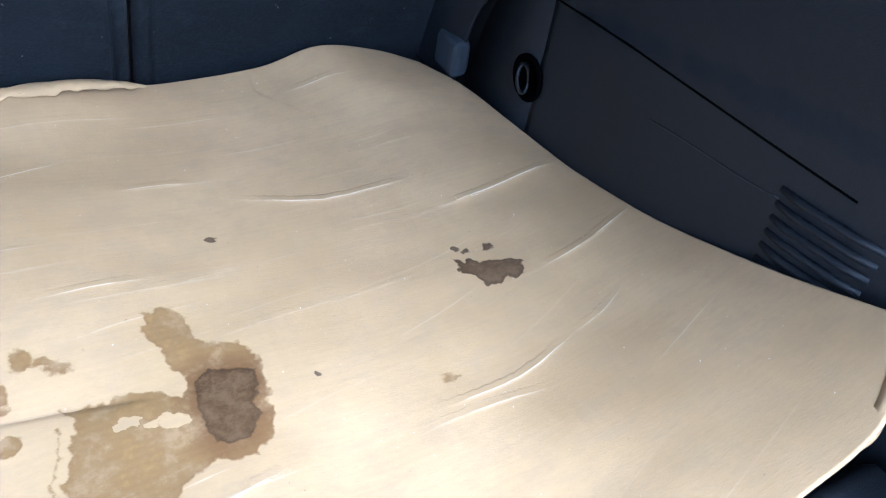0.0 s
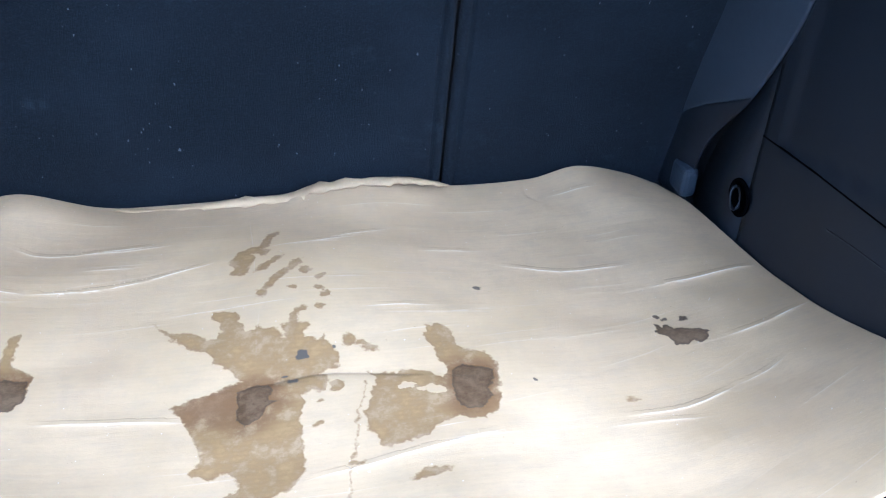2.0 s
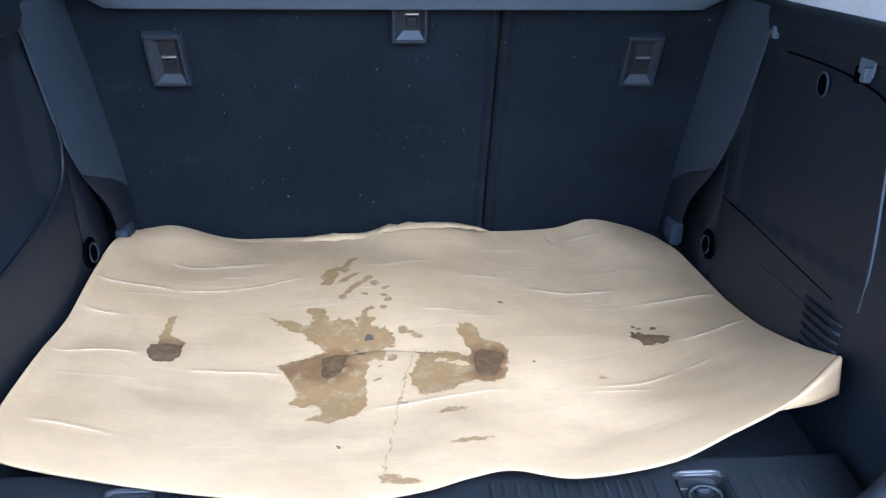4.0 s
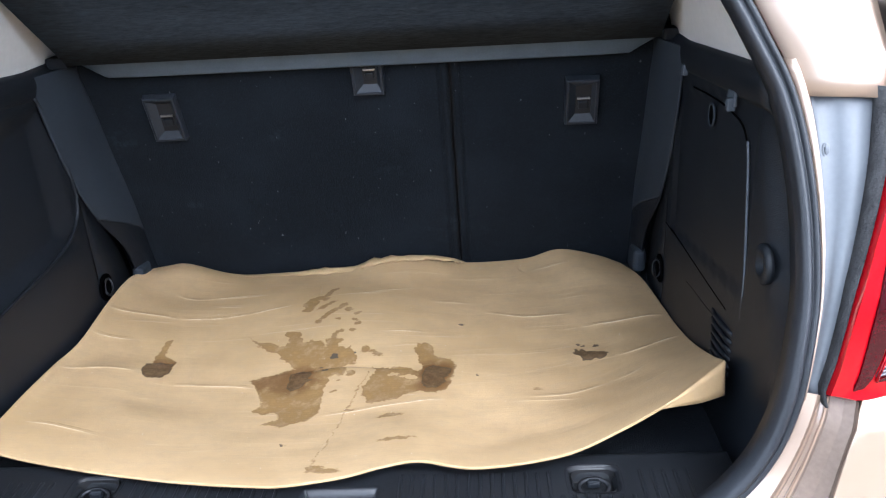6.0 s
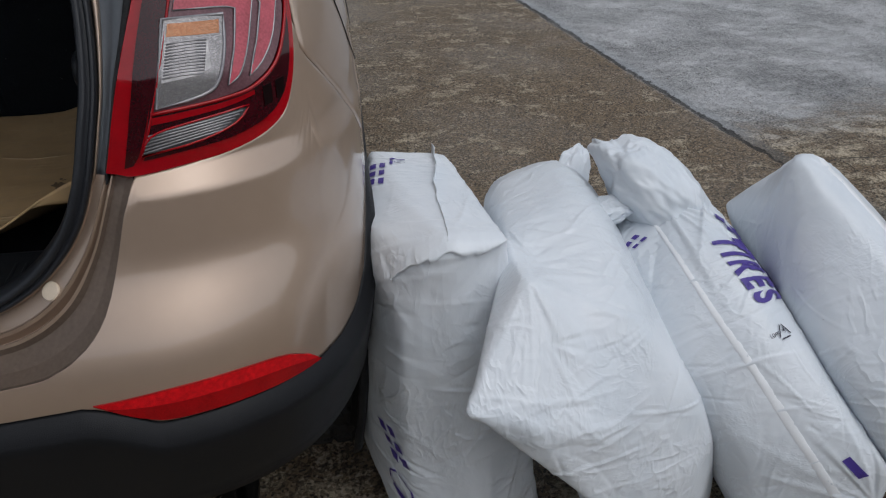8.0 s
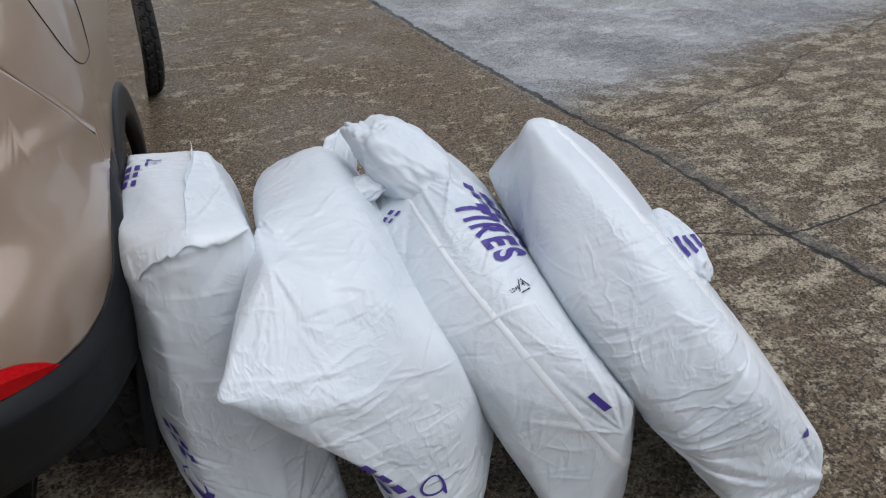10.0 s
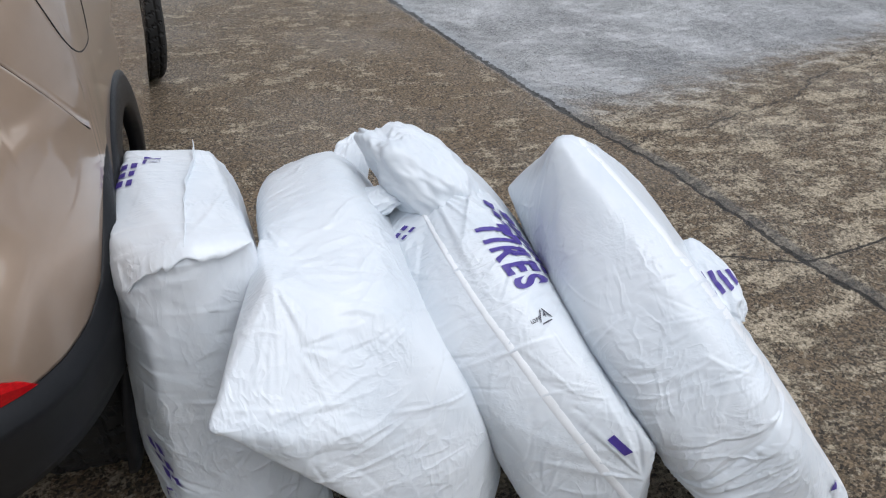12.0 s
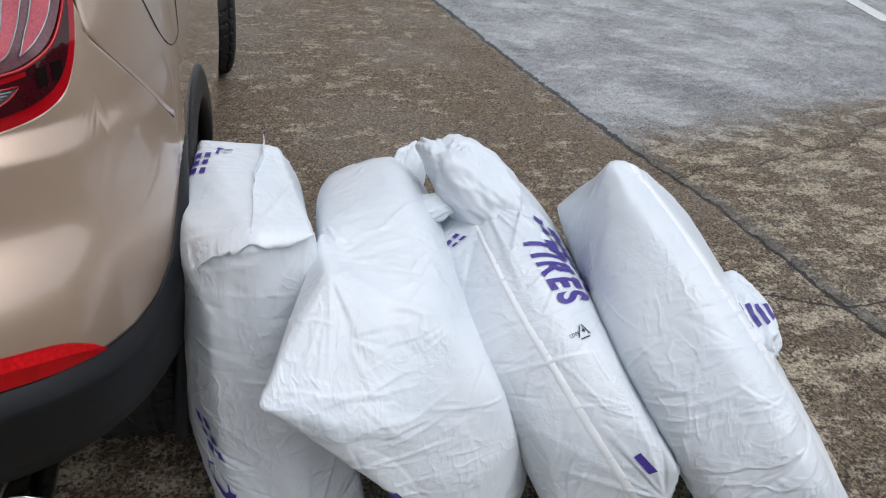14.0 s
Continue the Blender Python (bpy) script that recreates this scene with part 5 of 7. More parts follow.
        for k in range(6):
            f = k * 0.0118
            hang(part("vent_slot", tube([(x0 + 0.001, 0.216 - 0.1 * f, 0.850 - f), (x0 - 0.0022, 0.200 - 0.1 * f, 0.851 - f), (x0 - 0.0022, 0.150, 0.857 - f), (x0 + 0.001, 0.132, 0.859 - f)], 0.0030, 6), TRIM, None, smooth=True), trim)
    else:
        line = smooth_line([(0.44, 1.12), (0.478, 1.06), (0.486, 1.0), (0.49, 0.94), (0.46, 0.90), (0.38, 0.88), (0.2, 0.87)], 40)
        hang(part("pocket_edge", tube([(-x0 + 0.002, y, z) for y, z in line], 0.003, 8), TRIM, None, "rounded edge of the storage pocket", smooth=True), trim)
        for k in range(9):
            f = k * 0.012
            hang(part("vent_slot", tube([(-x0 + 0.001, 0.16 - 0.2 * f, 0.90 - f), (-x0 + 0.004, 0.13 - 0.2 * f, 0.893 - f), (-x0 + 0.001, 0.09 - 0.2 * f, 0.885 - f)], 0.0028, 6), TRIM, None, smooth=True), trim)
    # light pillar trim above
    rows = []
    for f in np.linspace(0, 1, 14):
        y = 0.10 + 0.48 * f
        z0 = 1.186 - 0.03 * f if y < 0.43 else 1.160
        i = int(np.argmax(seal[:, 2] >= 1.19))
        rows.append([((x0 + dx) * side, y + dy, z0 + dz) for dx, dy, dz in ((0.004, 0, -0.03), (0.002, 0, 0.0), (-0.004, 0.0, 0.02), (-0.03, 0.02, 0.10), (-0.09, 0.05, 0.22), (-0.16, 0.08, 0.30))])
    hang(grid("pillar_cover", np.array(rows)[::side], PILLAR, None, "light grey pillar cover", thick=0.004), trim)
    rows = [[((x0 + dx) * side, y, np.interp(y, [0.10, 0.43, 0.6], [1.186, 1.157, 1.157]) + dz) for dx, dz in ((0.004, -0.045), (-0.004, -0.036), (-0.007, -0.02), (-0.007, -0.006), (0.0, 0.002), (0.01, 0.004))] for y in np.linspace(0.085, 0.60, 20)]
    hang(grid("trim_top_edge", np.array(rows)[::side], TRIM, None, "rounded black top edge of the side trim", thick=0.003), trim)


build_side(1)
build_side(-1)
own(part("headlining", box((1.2, 2.6, 0.02), (0, 1.6, 1.52), 0.005), PILLAR), label="light grey headlining")


# ---------------------------------------------------------------- cardboard
BACK = smooth_line([(-0.470, 0.655, 0.735), (-0.44, 0.672, 0.734), (-0.396, 0.674, 0.736), (-0.317, 0.682, 0.708), (-0.242, 0.683, 0.705), (-0.091, 0.680, 0.714), (-0.036, 0.674, 0.731), (0.048, 0.674, 0.733), (0.133, 0.679, 0.716), (0.249, 0.678, 0.720), (0.316, 0.674, 0.739), (0.385, 0.675, 0.725), (0.430, 0.655, 0.715)], 560)
FRONT = smooth_line([(-0.466, 0.092, 0.768), (-0.434, 0.062, 0.764), (-0.316, 0.028, 0.763), (-0.20, 0.004, 0.763), (-0.099, -0.008, 0.763), (-0.055, -0.008, 0.763), (0.005, 0.003, 0.764), (0.05, 0.016, 0.767), (0.094, 0.024, 0.768), (0.16, 0.012, 0.766), (0.256, 0.025, 0.770), (0.322, 0.046, 0.785), (0.392, 0.053, 0.827), (0.454, 0.093, 0.848)], 560)
LEFT = smooth_line([(-0.466, 0.092, 0.768), (-0.474, 0.206, 0.757), (-0.476, 0.286, 0.750), (-0.476, 0.372, 0.741), (-0.476, 0.484, 0.751), (-0.476, 0.582, 0.752), (-0.470, 0.655, 0.735)], 470)
RIGHT = smooth_line([(0.454, 0.093, 0.848), (0.464, 0.18, 0.803), (0.470, 0.272, 0.764), (0.471, 0.33, 0.745), (0.471, 0.386, 0.732), (0.471, 0.438, 0.722), (0.466, 0.52, 0.716), (0.455, 0.60, 0.714), (0.430, 0.655, 0.715)], 470)
# creases: ends, middle, height
CREASES = [((0.470, 0.436), (0.401, 0.425), (0.328, 0.419), 2.4), ((0.471, 0.335), (0.414, 0.317), (0.367, 0.313), 2.2), ((-0.474, 0.478), (-0.40, 0.478), (-0.35, 0.474), 2.0), ((-0.476, 0.408), (-0.45, 0.404), (-0.401, 0.403), 1.8),
           ((-0.47, 0.29), (-0.417, 0.308), (-0.36, 0.312), 1.8), ((-0.30, 0.283), (-0.244, 0.280), (-0.17, 0.273), 1.6), ((-0.119, 0.309), (-0.03, 0.318), (0.064, 0.302), -2.6), ((-0.443, 0.141), (-0.397, 0.134), (-0.335, 0.114), 1.4)]
SMALL_CREASES = [((-0.353, 0.474), (-0.265, 0.479), (-0.158, 0.512), 1.2), ((-0.386, 0.562), (-0.344, 0.549), (-0.223, 0.561), 1.0), ((-0.032, 0.545), (0.011, 0.564), (0.048, 0.576), 0.9), ((-0.056, 0.184), (0.0, 0.192), (0.113, 0.217), 1.2),
                 ((0.17, 0.493), (0.236, 0.467), (0.32, 0.465), 1.3), ((0.003, 0.411), (0.045, 0.413), (0.082, 0.413), 1.0), ((-0.067, 0.531), (-0.033, 0.541), (0.008, 0.556), 0.9), ((0.072, 0.525), (0.115, 0.528), (0.151, 0.523), 0.8)]
FAINT_CREASES = [((0.244, 0.673), (0.241, 0.645), (0.258, 0.614), -1.6), ((0.262, 0.63), (0.30, 0.63), (0.333, 0.628), 1.0), ((0.225, 0.223), (0.292, 0.226), (0.346, 0.241), 1.2), ((0.346, 0.241), (0.376, 0.246), (0.40, 0.256), 1.0), ((0.049, 0.227), (0.064, 0.229), (0.085, 0.231), 0.9),
                 ((-0.105, 0.416), (-0.107, 0.366), (-0.106, 0.322), -1.0), ((-0.123, 0.609), (-0.114, 0.521), (-0.111, 0.466), -0.8), ((-0.317, 0.551), (-0.262, 0.552), (-0.207, 0.559), 0.8), ((-0.307, 0.513), (-0.27, 0.514), (-0.239, 0.516), 0.8), ((0.207, 0.21), (0.263, 0.212), (0.306, 0.206), 0.8), ((-0.02, 0.20), (-0.03, 0.14), (-0.037, 0.05), -0.6)]
# stains as rings of points in plan
STAR_TOP = [(-0.217, 0.417), (-0.197, 0.401), (-0.187, 0.393), (-0.17, 0.393), (-0.157, 0.38), (-0.15, 0.38), (-0.142, 0.391), (-0.145, 0.402), (-0.154, 0.415), (-0.152, 0.424), (-0.137, 0.423), (-0.125, 0.414), (-0.126, 0.404), (-0.119, 0.399), (-0.12, 0.387), (-0.112, 0.387), (-0.108, 0.393), (-0.1, 0.388), (-0.092, 0.389), (-0.084, 0.379), (-0.08, 0.371), (-0.081, 0.385), (-0.084, 0.389), (-0.074, 0.394), (-0.07, 0.406), (-0.061, 0.419), (-0.057, 0.414), (-0.063, 0.402), (-0.066, 0.391), (-0.053, 0.391), (-0.053, 0.384), (-0.059, 0.38), (-0.058, 0.37), (-0.046, 0.365), (-0.038, 0.372), (-0.039, 0.362), (-0.027, 0.345), (-0.025, 0.325), (-0.043, 0.32), (-0.078, 0.296), (-0.113, 0.311), (-0.125, 0.327), (-0.139, 0.337), (-0.15, 0.348), (-0.15, 0.359), (-0.169, 0.369), (-0.185, 0.378), (-0.194, 0.393)]
STAR_LOW = [(-0.114, 0.32), (-0.079, 0.322), (-0.043, 0.318), (-0.036, 0.304), (-0.04, 0.296), (-0.047, 0.289), (-0.054, 0.295), (-0.064, 0.291), (-0.059, 0.281), (-0.063, 0.273), (-0.064, 0.258), (-0.059, 0.205), (-0.062, 0.189), (-0.074, 0.176), (-0.087, 0.169), (-0.098, 0.166), (-0.107, 0.155), (-0.122, 0.166), (-0.136, 0.165), (-0.132, 0.174), (-0.122, 0.177), (-0.115, 0.183), (-0.128, 0.206), (-0.14, 0.193), (-0.158, 0.208), (-0.149, 0.22), (-0.154, 0.236), (-0.162, 0.258), (-0.169, 0.274), (-0.176, 0.286), (-0.183, 0.294), (-0.173, 0.297), (-0.163, 0.302), (-0.147, 0.307), (-0.131, 0.314)]
LOBE = [(0.059, 0.367), (0.065, 0.368), (0.064, 0.381), (0.072, 0.378), (0.081, 0.382), (0.091, 0.372), (0.094, 0.356), (0.095, 0.342), (0.105, 0.335), (0.122, 0.33), (0.126, 0.31), (0.124, 0.279), (0.115, 0.246), (0.099, 0.234), (0.086, 0.234), (0.077, 0.243), (0.066, 0.238), (0.052, 0.229), (0.046, 0.219), (0.029, 0.213), (0.014, 0.207), (0.003, 0.213), (-0.002, 0.228), (-0.006, 0.242), (-0.004, 0.264), (0.002, 0.291), (0.01, 0.304), (-0.001, 0.317), (0.024, 0.311), (0.043, 0.314), (0.063, 0.302), (0.073, 0.295), (0.078, 0.31), (0.073, 0.319), (0.068, 0.344)]
FAR_WET = [(-0.352, 0.342), (-0.349, 0.375), (-0.351, 0.404), (-0.34, 0.412), (-0.337, 0.394), (-0.337, 0.365), (-0.316, 0.351), (-0.314, 0.323)]
TRAIL = [(-0.004, 0.30), (-0.02, 0.196), (-0.03, 0.127), (-0.036, 0.073), (-0.038, 0.034)]
WET_BITS = [(-0.127, 0.508, 0.013, 0.020, 0), (-0.127, 0.488, 0.010, 0.010, 0), (-0.117, 0.526, 0.008, 0.008, 0), (-0.099, 0.546, 0.006, 0.027, -24), (-0.104, 0.520, 0.007, 0.010, 0), (-0.094, 0.495, 0.0055, 0.020, -52), (-0.085, 0.468, 0.0042, 0.034, -39), (-0.068, 0.487, 0.0055, 0.012, -30), (-0.104, 0.444, 0.006, 0.006, 0), (-0.056, 0.476, 0.008, 0.006, 15), (-0.071, 0.448, 0.006, 0.005, 0), (-0.039, 0.464, 0.004, 0.007, -30), (-0.042, 0.443, 0.005, 0.0055, 0), (-0.037, 0.433, 0.0055, 0.005, 0), (-0.042, 0.414, 0.005, 0.0045, 0)]
WET_DROPS = [(-0.016, 0.361, 0.006, 0.010, -20), (-0.004, 0.355, 0.010, 0.0045, -20), (0.006, 0.347, 0.009, 0.005, 0), (-0.029, 0.298, 0.006, 0.007, 0), (-0.045, 0.280, 0.004, 0.003, 0), (-0.047, 0.251, 0.005, 0.004, 30), (-0.033, 0.030, 0.009, 0.008, 0), (-0.018, 0.021, 0.021, 0.006, -6), (-0.017, 0.195, 0.007, 0.004, 0), (0.044, 0.172, 0.016, 0.007, 15), (0.032, 0.166, 0.008, 0.004, 0), (0.059, 0.092, 0.024, 0.005, 6), (0.246, 0.247, 0.008, 0.004, 0)]
GREASE = [[(-0.123, 0.304), (-0.106, 0.314), (-0.094, 0.312), (-0.091, 0.302), (-0.094, 0.29), (-0.085, 0.286), (-0.094, 0.283), (-0.1, 0.269), (-0.115, 0.259), (-0.123, 0.269), (-0.123, 0.282)],
          [(0.082, 0.307), (0.094, 0.313), (0.112, 0.309), (0.121, 0.303), (0.118, 0.282), (0.112, 0.275), (0.114, 0.265), (0.102, 0.25), (0.085, 0.249), (0.078, 0.262), (0.079, 0.284)],
          [(-0.359, 0.315), (-0.36, 0.338), (-0.339, 0.346), (-0.318, 0.345), (-0.313, 0.317), (-0.323, 0.301), (-0.345, 0.296)]]
RUST = [(0.311, 0.362), (0.316, 0.352), (0.325, 0.353), (0.327, 0.344), (0.34, 0.341), (0.349, 0.336), (0.359, 0.329), (0.352, 0.318), (0.343, 0.311), (0.339, 0.319), (0.329, 0.314), (0.32, 0.318), (0.317, 0.333), (0.307, 0.342)]
SOAKED = [(-0.173, 0.294), (-0.13, 0.312), (-0.119, 0.287), (-0.126, 0.269), (-0.166, 0.276)]
RUST_BITS = [(0.343, 0.358, 0.004, 0.005, 0), (0.326, 0.361, 0.006, 0.003, 0), (0.319, 0.367, 0.003, 0.003, 0), (0.135, 0.447, 0.006, 0.004, 0), (0.160, 0.282, 0.003, 0.003, 0), (-0.088, 0.102, 0.004, 0.003, 0)]
DOTS = [(-0.062, 0.345, 0.005, 0.008, 10), (-0.072, 0.311, 0.006, 0.003, 0), (-0.080, 0.318, 0.003, 0.002, 0), (-0.030, 0.352, 0.003, 0.002, 0)]


def ring_depth(px, py, ring):
    """How far points lie inside a ring: plus within, minus outside."""
    inside = np.zeros(px.shape, bool)
    far = np.full(px.shape, 1e9)
    for (ax, ay), (bx, by) in zip(ring, ring[1:] + ring[:1]):
        dx, dy = bx - ax, by - ay
        t = np.clip(((px - ax) * dx + (py - ay) * dy) / (dx * dx + dy * dy), 0, 1)
        far = np.minimum(far, np.hypot(px - ax - t * dx, py - ay - t * dy))
        cross = (ay > py) != (by > py)
        inside ^= cross & (px < dx * (py - ay) / (dy if dy else 1e-9) + ax)
    return np.where(inside, far, -far)


def oval_depth(px, py, cx, cy, rx, ry, turn):
    c, s = math.cos(radians(turn)), math.sin(radians(turn))
    u, v = (px - cx) * c + (py - cy) * s, -(px - cx) * s + (py - cy) * c
    return (1 - np.hypot(u / rx, v / ry)) * min(rx, ry)


def ragged(px, py, seed):
    """Plan places shifted by noise at three scales, so that stains get torn, feathered borders."""
    out = []
    for a, b in zip(px.ravel(), py.ravel()):
        q = Vector((a, b, seed))
        v = noise.noise_vector(q * 40) * 0.0030 + noise.noise_vector(q * 95) * 0.0034 + noise.noise_vector(q * 230) * 0.0024
        out.append((a + v.x, b + v.y))
    out = np.array(out)
    return out[:, 0].reshape(px.shape), out[:, 1].reshape(px.shape)


def block_depth(px, py, cx, cy, rx, ry, turn):
    c, s = math.cos(radians(turn)), math.sin(radians(turn))
    u, v = (px - cx) * c + (py - cy) * s, -(px - cx) * s + (py - cy) * c
    return (1 - (np.abs(u / rx) ** 3.2 + np.abs(v / ry) ** 3.2) ** (1 / 3.2)) * min(rx, ry)


def build_cardboard():
    nu, nv = len(BACK), len(LEFT)
    u, v = np.linspace(0, 1, nu)[:, None, None], np.linspace(0, 1, nv)[None, :, None]
    P = (1 - v) * FRONT[:, None] + v * BACK[:, None] + (1 - u) * LEFT[None] + u * RIGHT[None]
    P = P - ((1 - u) * (1 - v) * FRONT[0] + u * (1 - v) * FRONT[-1] + (1 - u) * v * BACK[0] + u * v * BACK[-1])
    x, y = P[:, :, 0], P[:, :, 1]
    uu, vv = np.broadcast_to(u[..., 0], x.shape), np.broadcast_to(v[..., 0], x.shape)
    soft = lambda q: np.clip(q, 0, 1) ** 2 * (3 - 2 * np.clip(q, 0, 1))
    inner = soft(uu * 4.0) * soft((1 - uu) * 2.8) * soft((1 - vv) * 4.5) * soft(vv * 2.1)
    # the sheet sags into the floor between its raised edges
    target = 0.713 + 0.007 * np.sin(x * 9 + 0.6) * np.sin(y * 8) - 0.004 * np.exp(-(((x - 0.20) / 0.12) ** 2 + ((y - 0.36) / 0.14) ** 2)) + 0.020 * np.exp(-(((x + 0.05) / 0.10) ** 2 + ((y - 0.50) / 0.12) ** 2))
    z = P[:, :, 2] * (1 - inner) + target * inner
    swell = np.array([noise.noise(Vector((a * 7, b * 9, 4))) + 0.45 * noise.noise(Vector((a * 17, b * 21, 9))) for a, b in zip(x[::8, ::8].ravel(), y[::8, ::8].ravel())]).reshape(x[::8, ::8].shape)
    iu, iv = np.arange(nu) / 8, np.arange(nv) / 8
    swell = np.array([np.interp(iv, np.arange(swell.shape[1]), row) for row in swell])
    swell = np.array([np.interp(iu, np.arange(swell.shape[0]), col) for col in swell.T]).T
    z = z + 0.0045 * swell * soft(uu * 8) * soft((1 - uu) * 8) * soft(vv * 8) * soft((1 - vv) * 8)
    rnd = random.Random(12)
    fine = []
    for _ in range(85):
        cx, cy, half = rnd.uniform(-0.42, 0.42), rnd.uniform(0.06, 0.64), rnd.uniform(0.015, 0.075)
        slope = rnd.gauss(0.03, 0.06) + 0.32 * max(0.0, min(1.0, (cx - 0.05) / 0.25)) * max(0.0, min(1.0, (0.42 - cy) / 0.15))
        fine.append(((cx - half, cy - half * slope), (cx, cy + rnd.uniform(-0.002, 0.002)), (cx + half, cy + half * slope), rnd.uniform(0.10, 0.42) * rnd.choice((1, 1, -1))))
    fold, bend = np.zeros(x.shape), np.full(x.shape, 0.05)
    for a, m, b, h in CREASES + SMALL_CREASES + FAINT_CREASES + fine:
        a, b = min(a, b), max(a, b)
        L = smooth_line([(*a, 0), (*m, 0), (*b, 0)], 7)[:, :2]
        x0, x1, y0, y1 = L[:, 0].min() - 0.05, L[:, 0].max() + 0.05, L[:, 1].min() - 0.05, L[:, 1].max() + 0.05
        sel = (x > x0) & (x < x1) & (y > y0) & (y < y1)
        xs, ys = x[sel], y[sel]
        dist = seg_dist(xs, ys, [tuple(q) for q in L])
        end = np.clip(np.minimum(np.hypot(xs - a[0], ys - a[1]), np.hypot(xs - b[0], ys - b[1])) / 0.03, 0.1, 1)
        end = np.where(np.abs(dist) < np.hypot(b[0] - a[0], b[1] - a[1]), end, 0)
        closer = np.abs(dist) < np.abs(bend[sel])
        fold[sel] = np.where(closer, np.where(np.abs(dist) < 0.006, end * min(1.0, abs(h) / 1.3) * (1.0 if h > 0 else 0.2), 0.0), fold[sel])
        bend[sel] = np.where(closer, dist * (1 if h > 0 else -1), bend[sel])
        z[sel] += 0.0009 * h * min(1.0, 0.45 + 0.3 * abs(h)) * end * np.exp(-np.abs(dist) / np.where(dist > 0, 0.003 + 0.005 * abs(h), 0.0020 + 0.0007 * abs(h)))
    P[:, :, 2] = z
    xr, yr = ragged(x, y, 2.0)
    wet = np.full(x.shape, -1.0)
    for ring in (STAR_TOP, STAR_LOW, LOBE, FAR_WET):
        wet = np.maximum(wet, ring_depth(xr, yr, ring))
    for hole in ((0.034, 0.288, 0.009, 0.006, 0), (0.063, 0.281, 0.011, 0.006, -15), (0.048, 0.283, 0.007, 0.003, 0)):
        gap = oval_depth(xr, yr, *hole)
        wet = np.where(gap > 0, -gap, wet)
    for bit in WET_BITS + WET_DROPS:
        wet = np.maximum(wet, oval_depth(xr, yr, *bit))
    wet = np.maximum(wet, 0.0009 - np.abs(seg_dist(xr, yr, TRAIL)))
    xs, ys = x + 0.6 * (xr - x), y + 0.6 * (yr - y)
    grease, dots = np.full(x.shape, -1.0), np.full(x.shape, -1.0)
    for ring in GREASE:
        grease = np.maximum(grease, ring_depth(xs, ys, ring))
    soak = np.maximum(grease, ring_depth(xr, yr, SOAKED))
    grease = np.maximum(grease, ring_depth(xr, yr, RUST))
    for bit in RUST_BITS:
        grease = np.maximum(grease, oval_depth(xr, yr, *bit))
    for bit in DOTS:
        dots = np.maximum(dots, block_depth(xr, yr, *bit))
    ob = grid("cardboard_sheet", P[::-1], BOARD, thick=0.003)
    for name, data in (("wet", wet), ("grease", grease), ("soak", soak), ("dots", dots), ("fold", fold), ("bend", bend)):
        ob.data.attributes.new(name, "FLOAT", "POINT").data.foreach_set("value", data[::-1].ravel().astype(np.float32))
    tagged(ob, "creased brown cardboard sheet with oily stains, laid over the boot floor", "cardboard")
    # turned-down flap at the raised corner
    rim_ = [int(np.argmin(np.abs(FRONT[:, 0] - x_))) for x_ in np.linspace(0.372, 0.4535, 20)]
    G = smooth_line([(0.372, 0.0495, 0.8115), (0.392, 0.0500, 0.8150), (0.420, 0.060, 0.8120), (0.453, 0.077, 0.8100)], 20)
    bent = []
    for k, i in enumerate(rim_):
        over = FRONT[i] + np.array([0.0005, -0.0022, -0.0005])
        up_ = min(1.0, k / 7)
        over = over * up_ + (FRONT[i] + np.array([0, 0.0005, -0.0022])) * (1 - up_)
        bent.append([P[i, 5] + (0, 0, 0.0030 * up_ - 0.0026), P[i, 2] + (0, -0.0006 * up_, 0.0035 * up_ - 0.0025)] + [over * (1 - f) + G[k] * f for f in np.linspace(0, 1, 5)])
    grid("corner_flap", np.array(bent), BOARD, ob, "turned-down corner of the sheet", thick=0.002)
    edge_ = smooth_line([(-0.30, 0.672, 0.708), (-0.215, 0.669, 0.708), (-0.15, 0.667, 0.716), (-0.07, 0.668, 0.720), (-0.03, 0.664, 0.736), (0.05, 0.663, 0.740), (0.10, 0.664, 0.735), (0.14, 0.668, 0.722)], 60)
    grid("torn_ply", np.array([[edge_[k] + math.sin(math.pi * k / 59) ** 0.5 * np.array([0, (-0.014 + 0.012 * noise.noise(Vector((k * 0.55, 0, 0)))) * f, -0.006 * f + 0.003 + 0.004 * noise.noise(Vector((k * 0.5, 5, f)))]) for f in (0, 0.5, 1)] for k in range(60)]), BOARD, ob, "pale torn outer ply of the back edge", thick=0.001)
    for extra in ob.children:
        for name in ("wet", "grease", "soak", "dots", "fold", "bend"):
            extra.data.attributes.new(name, "FLOAT", "POINT").data.foreach_set("value", np.full(len(extra.data.vertices), -1.0, np.float32))
    return ob


board = build_cardboard()



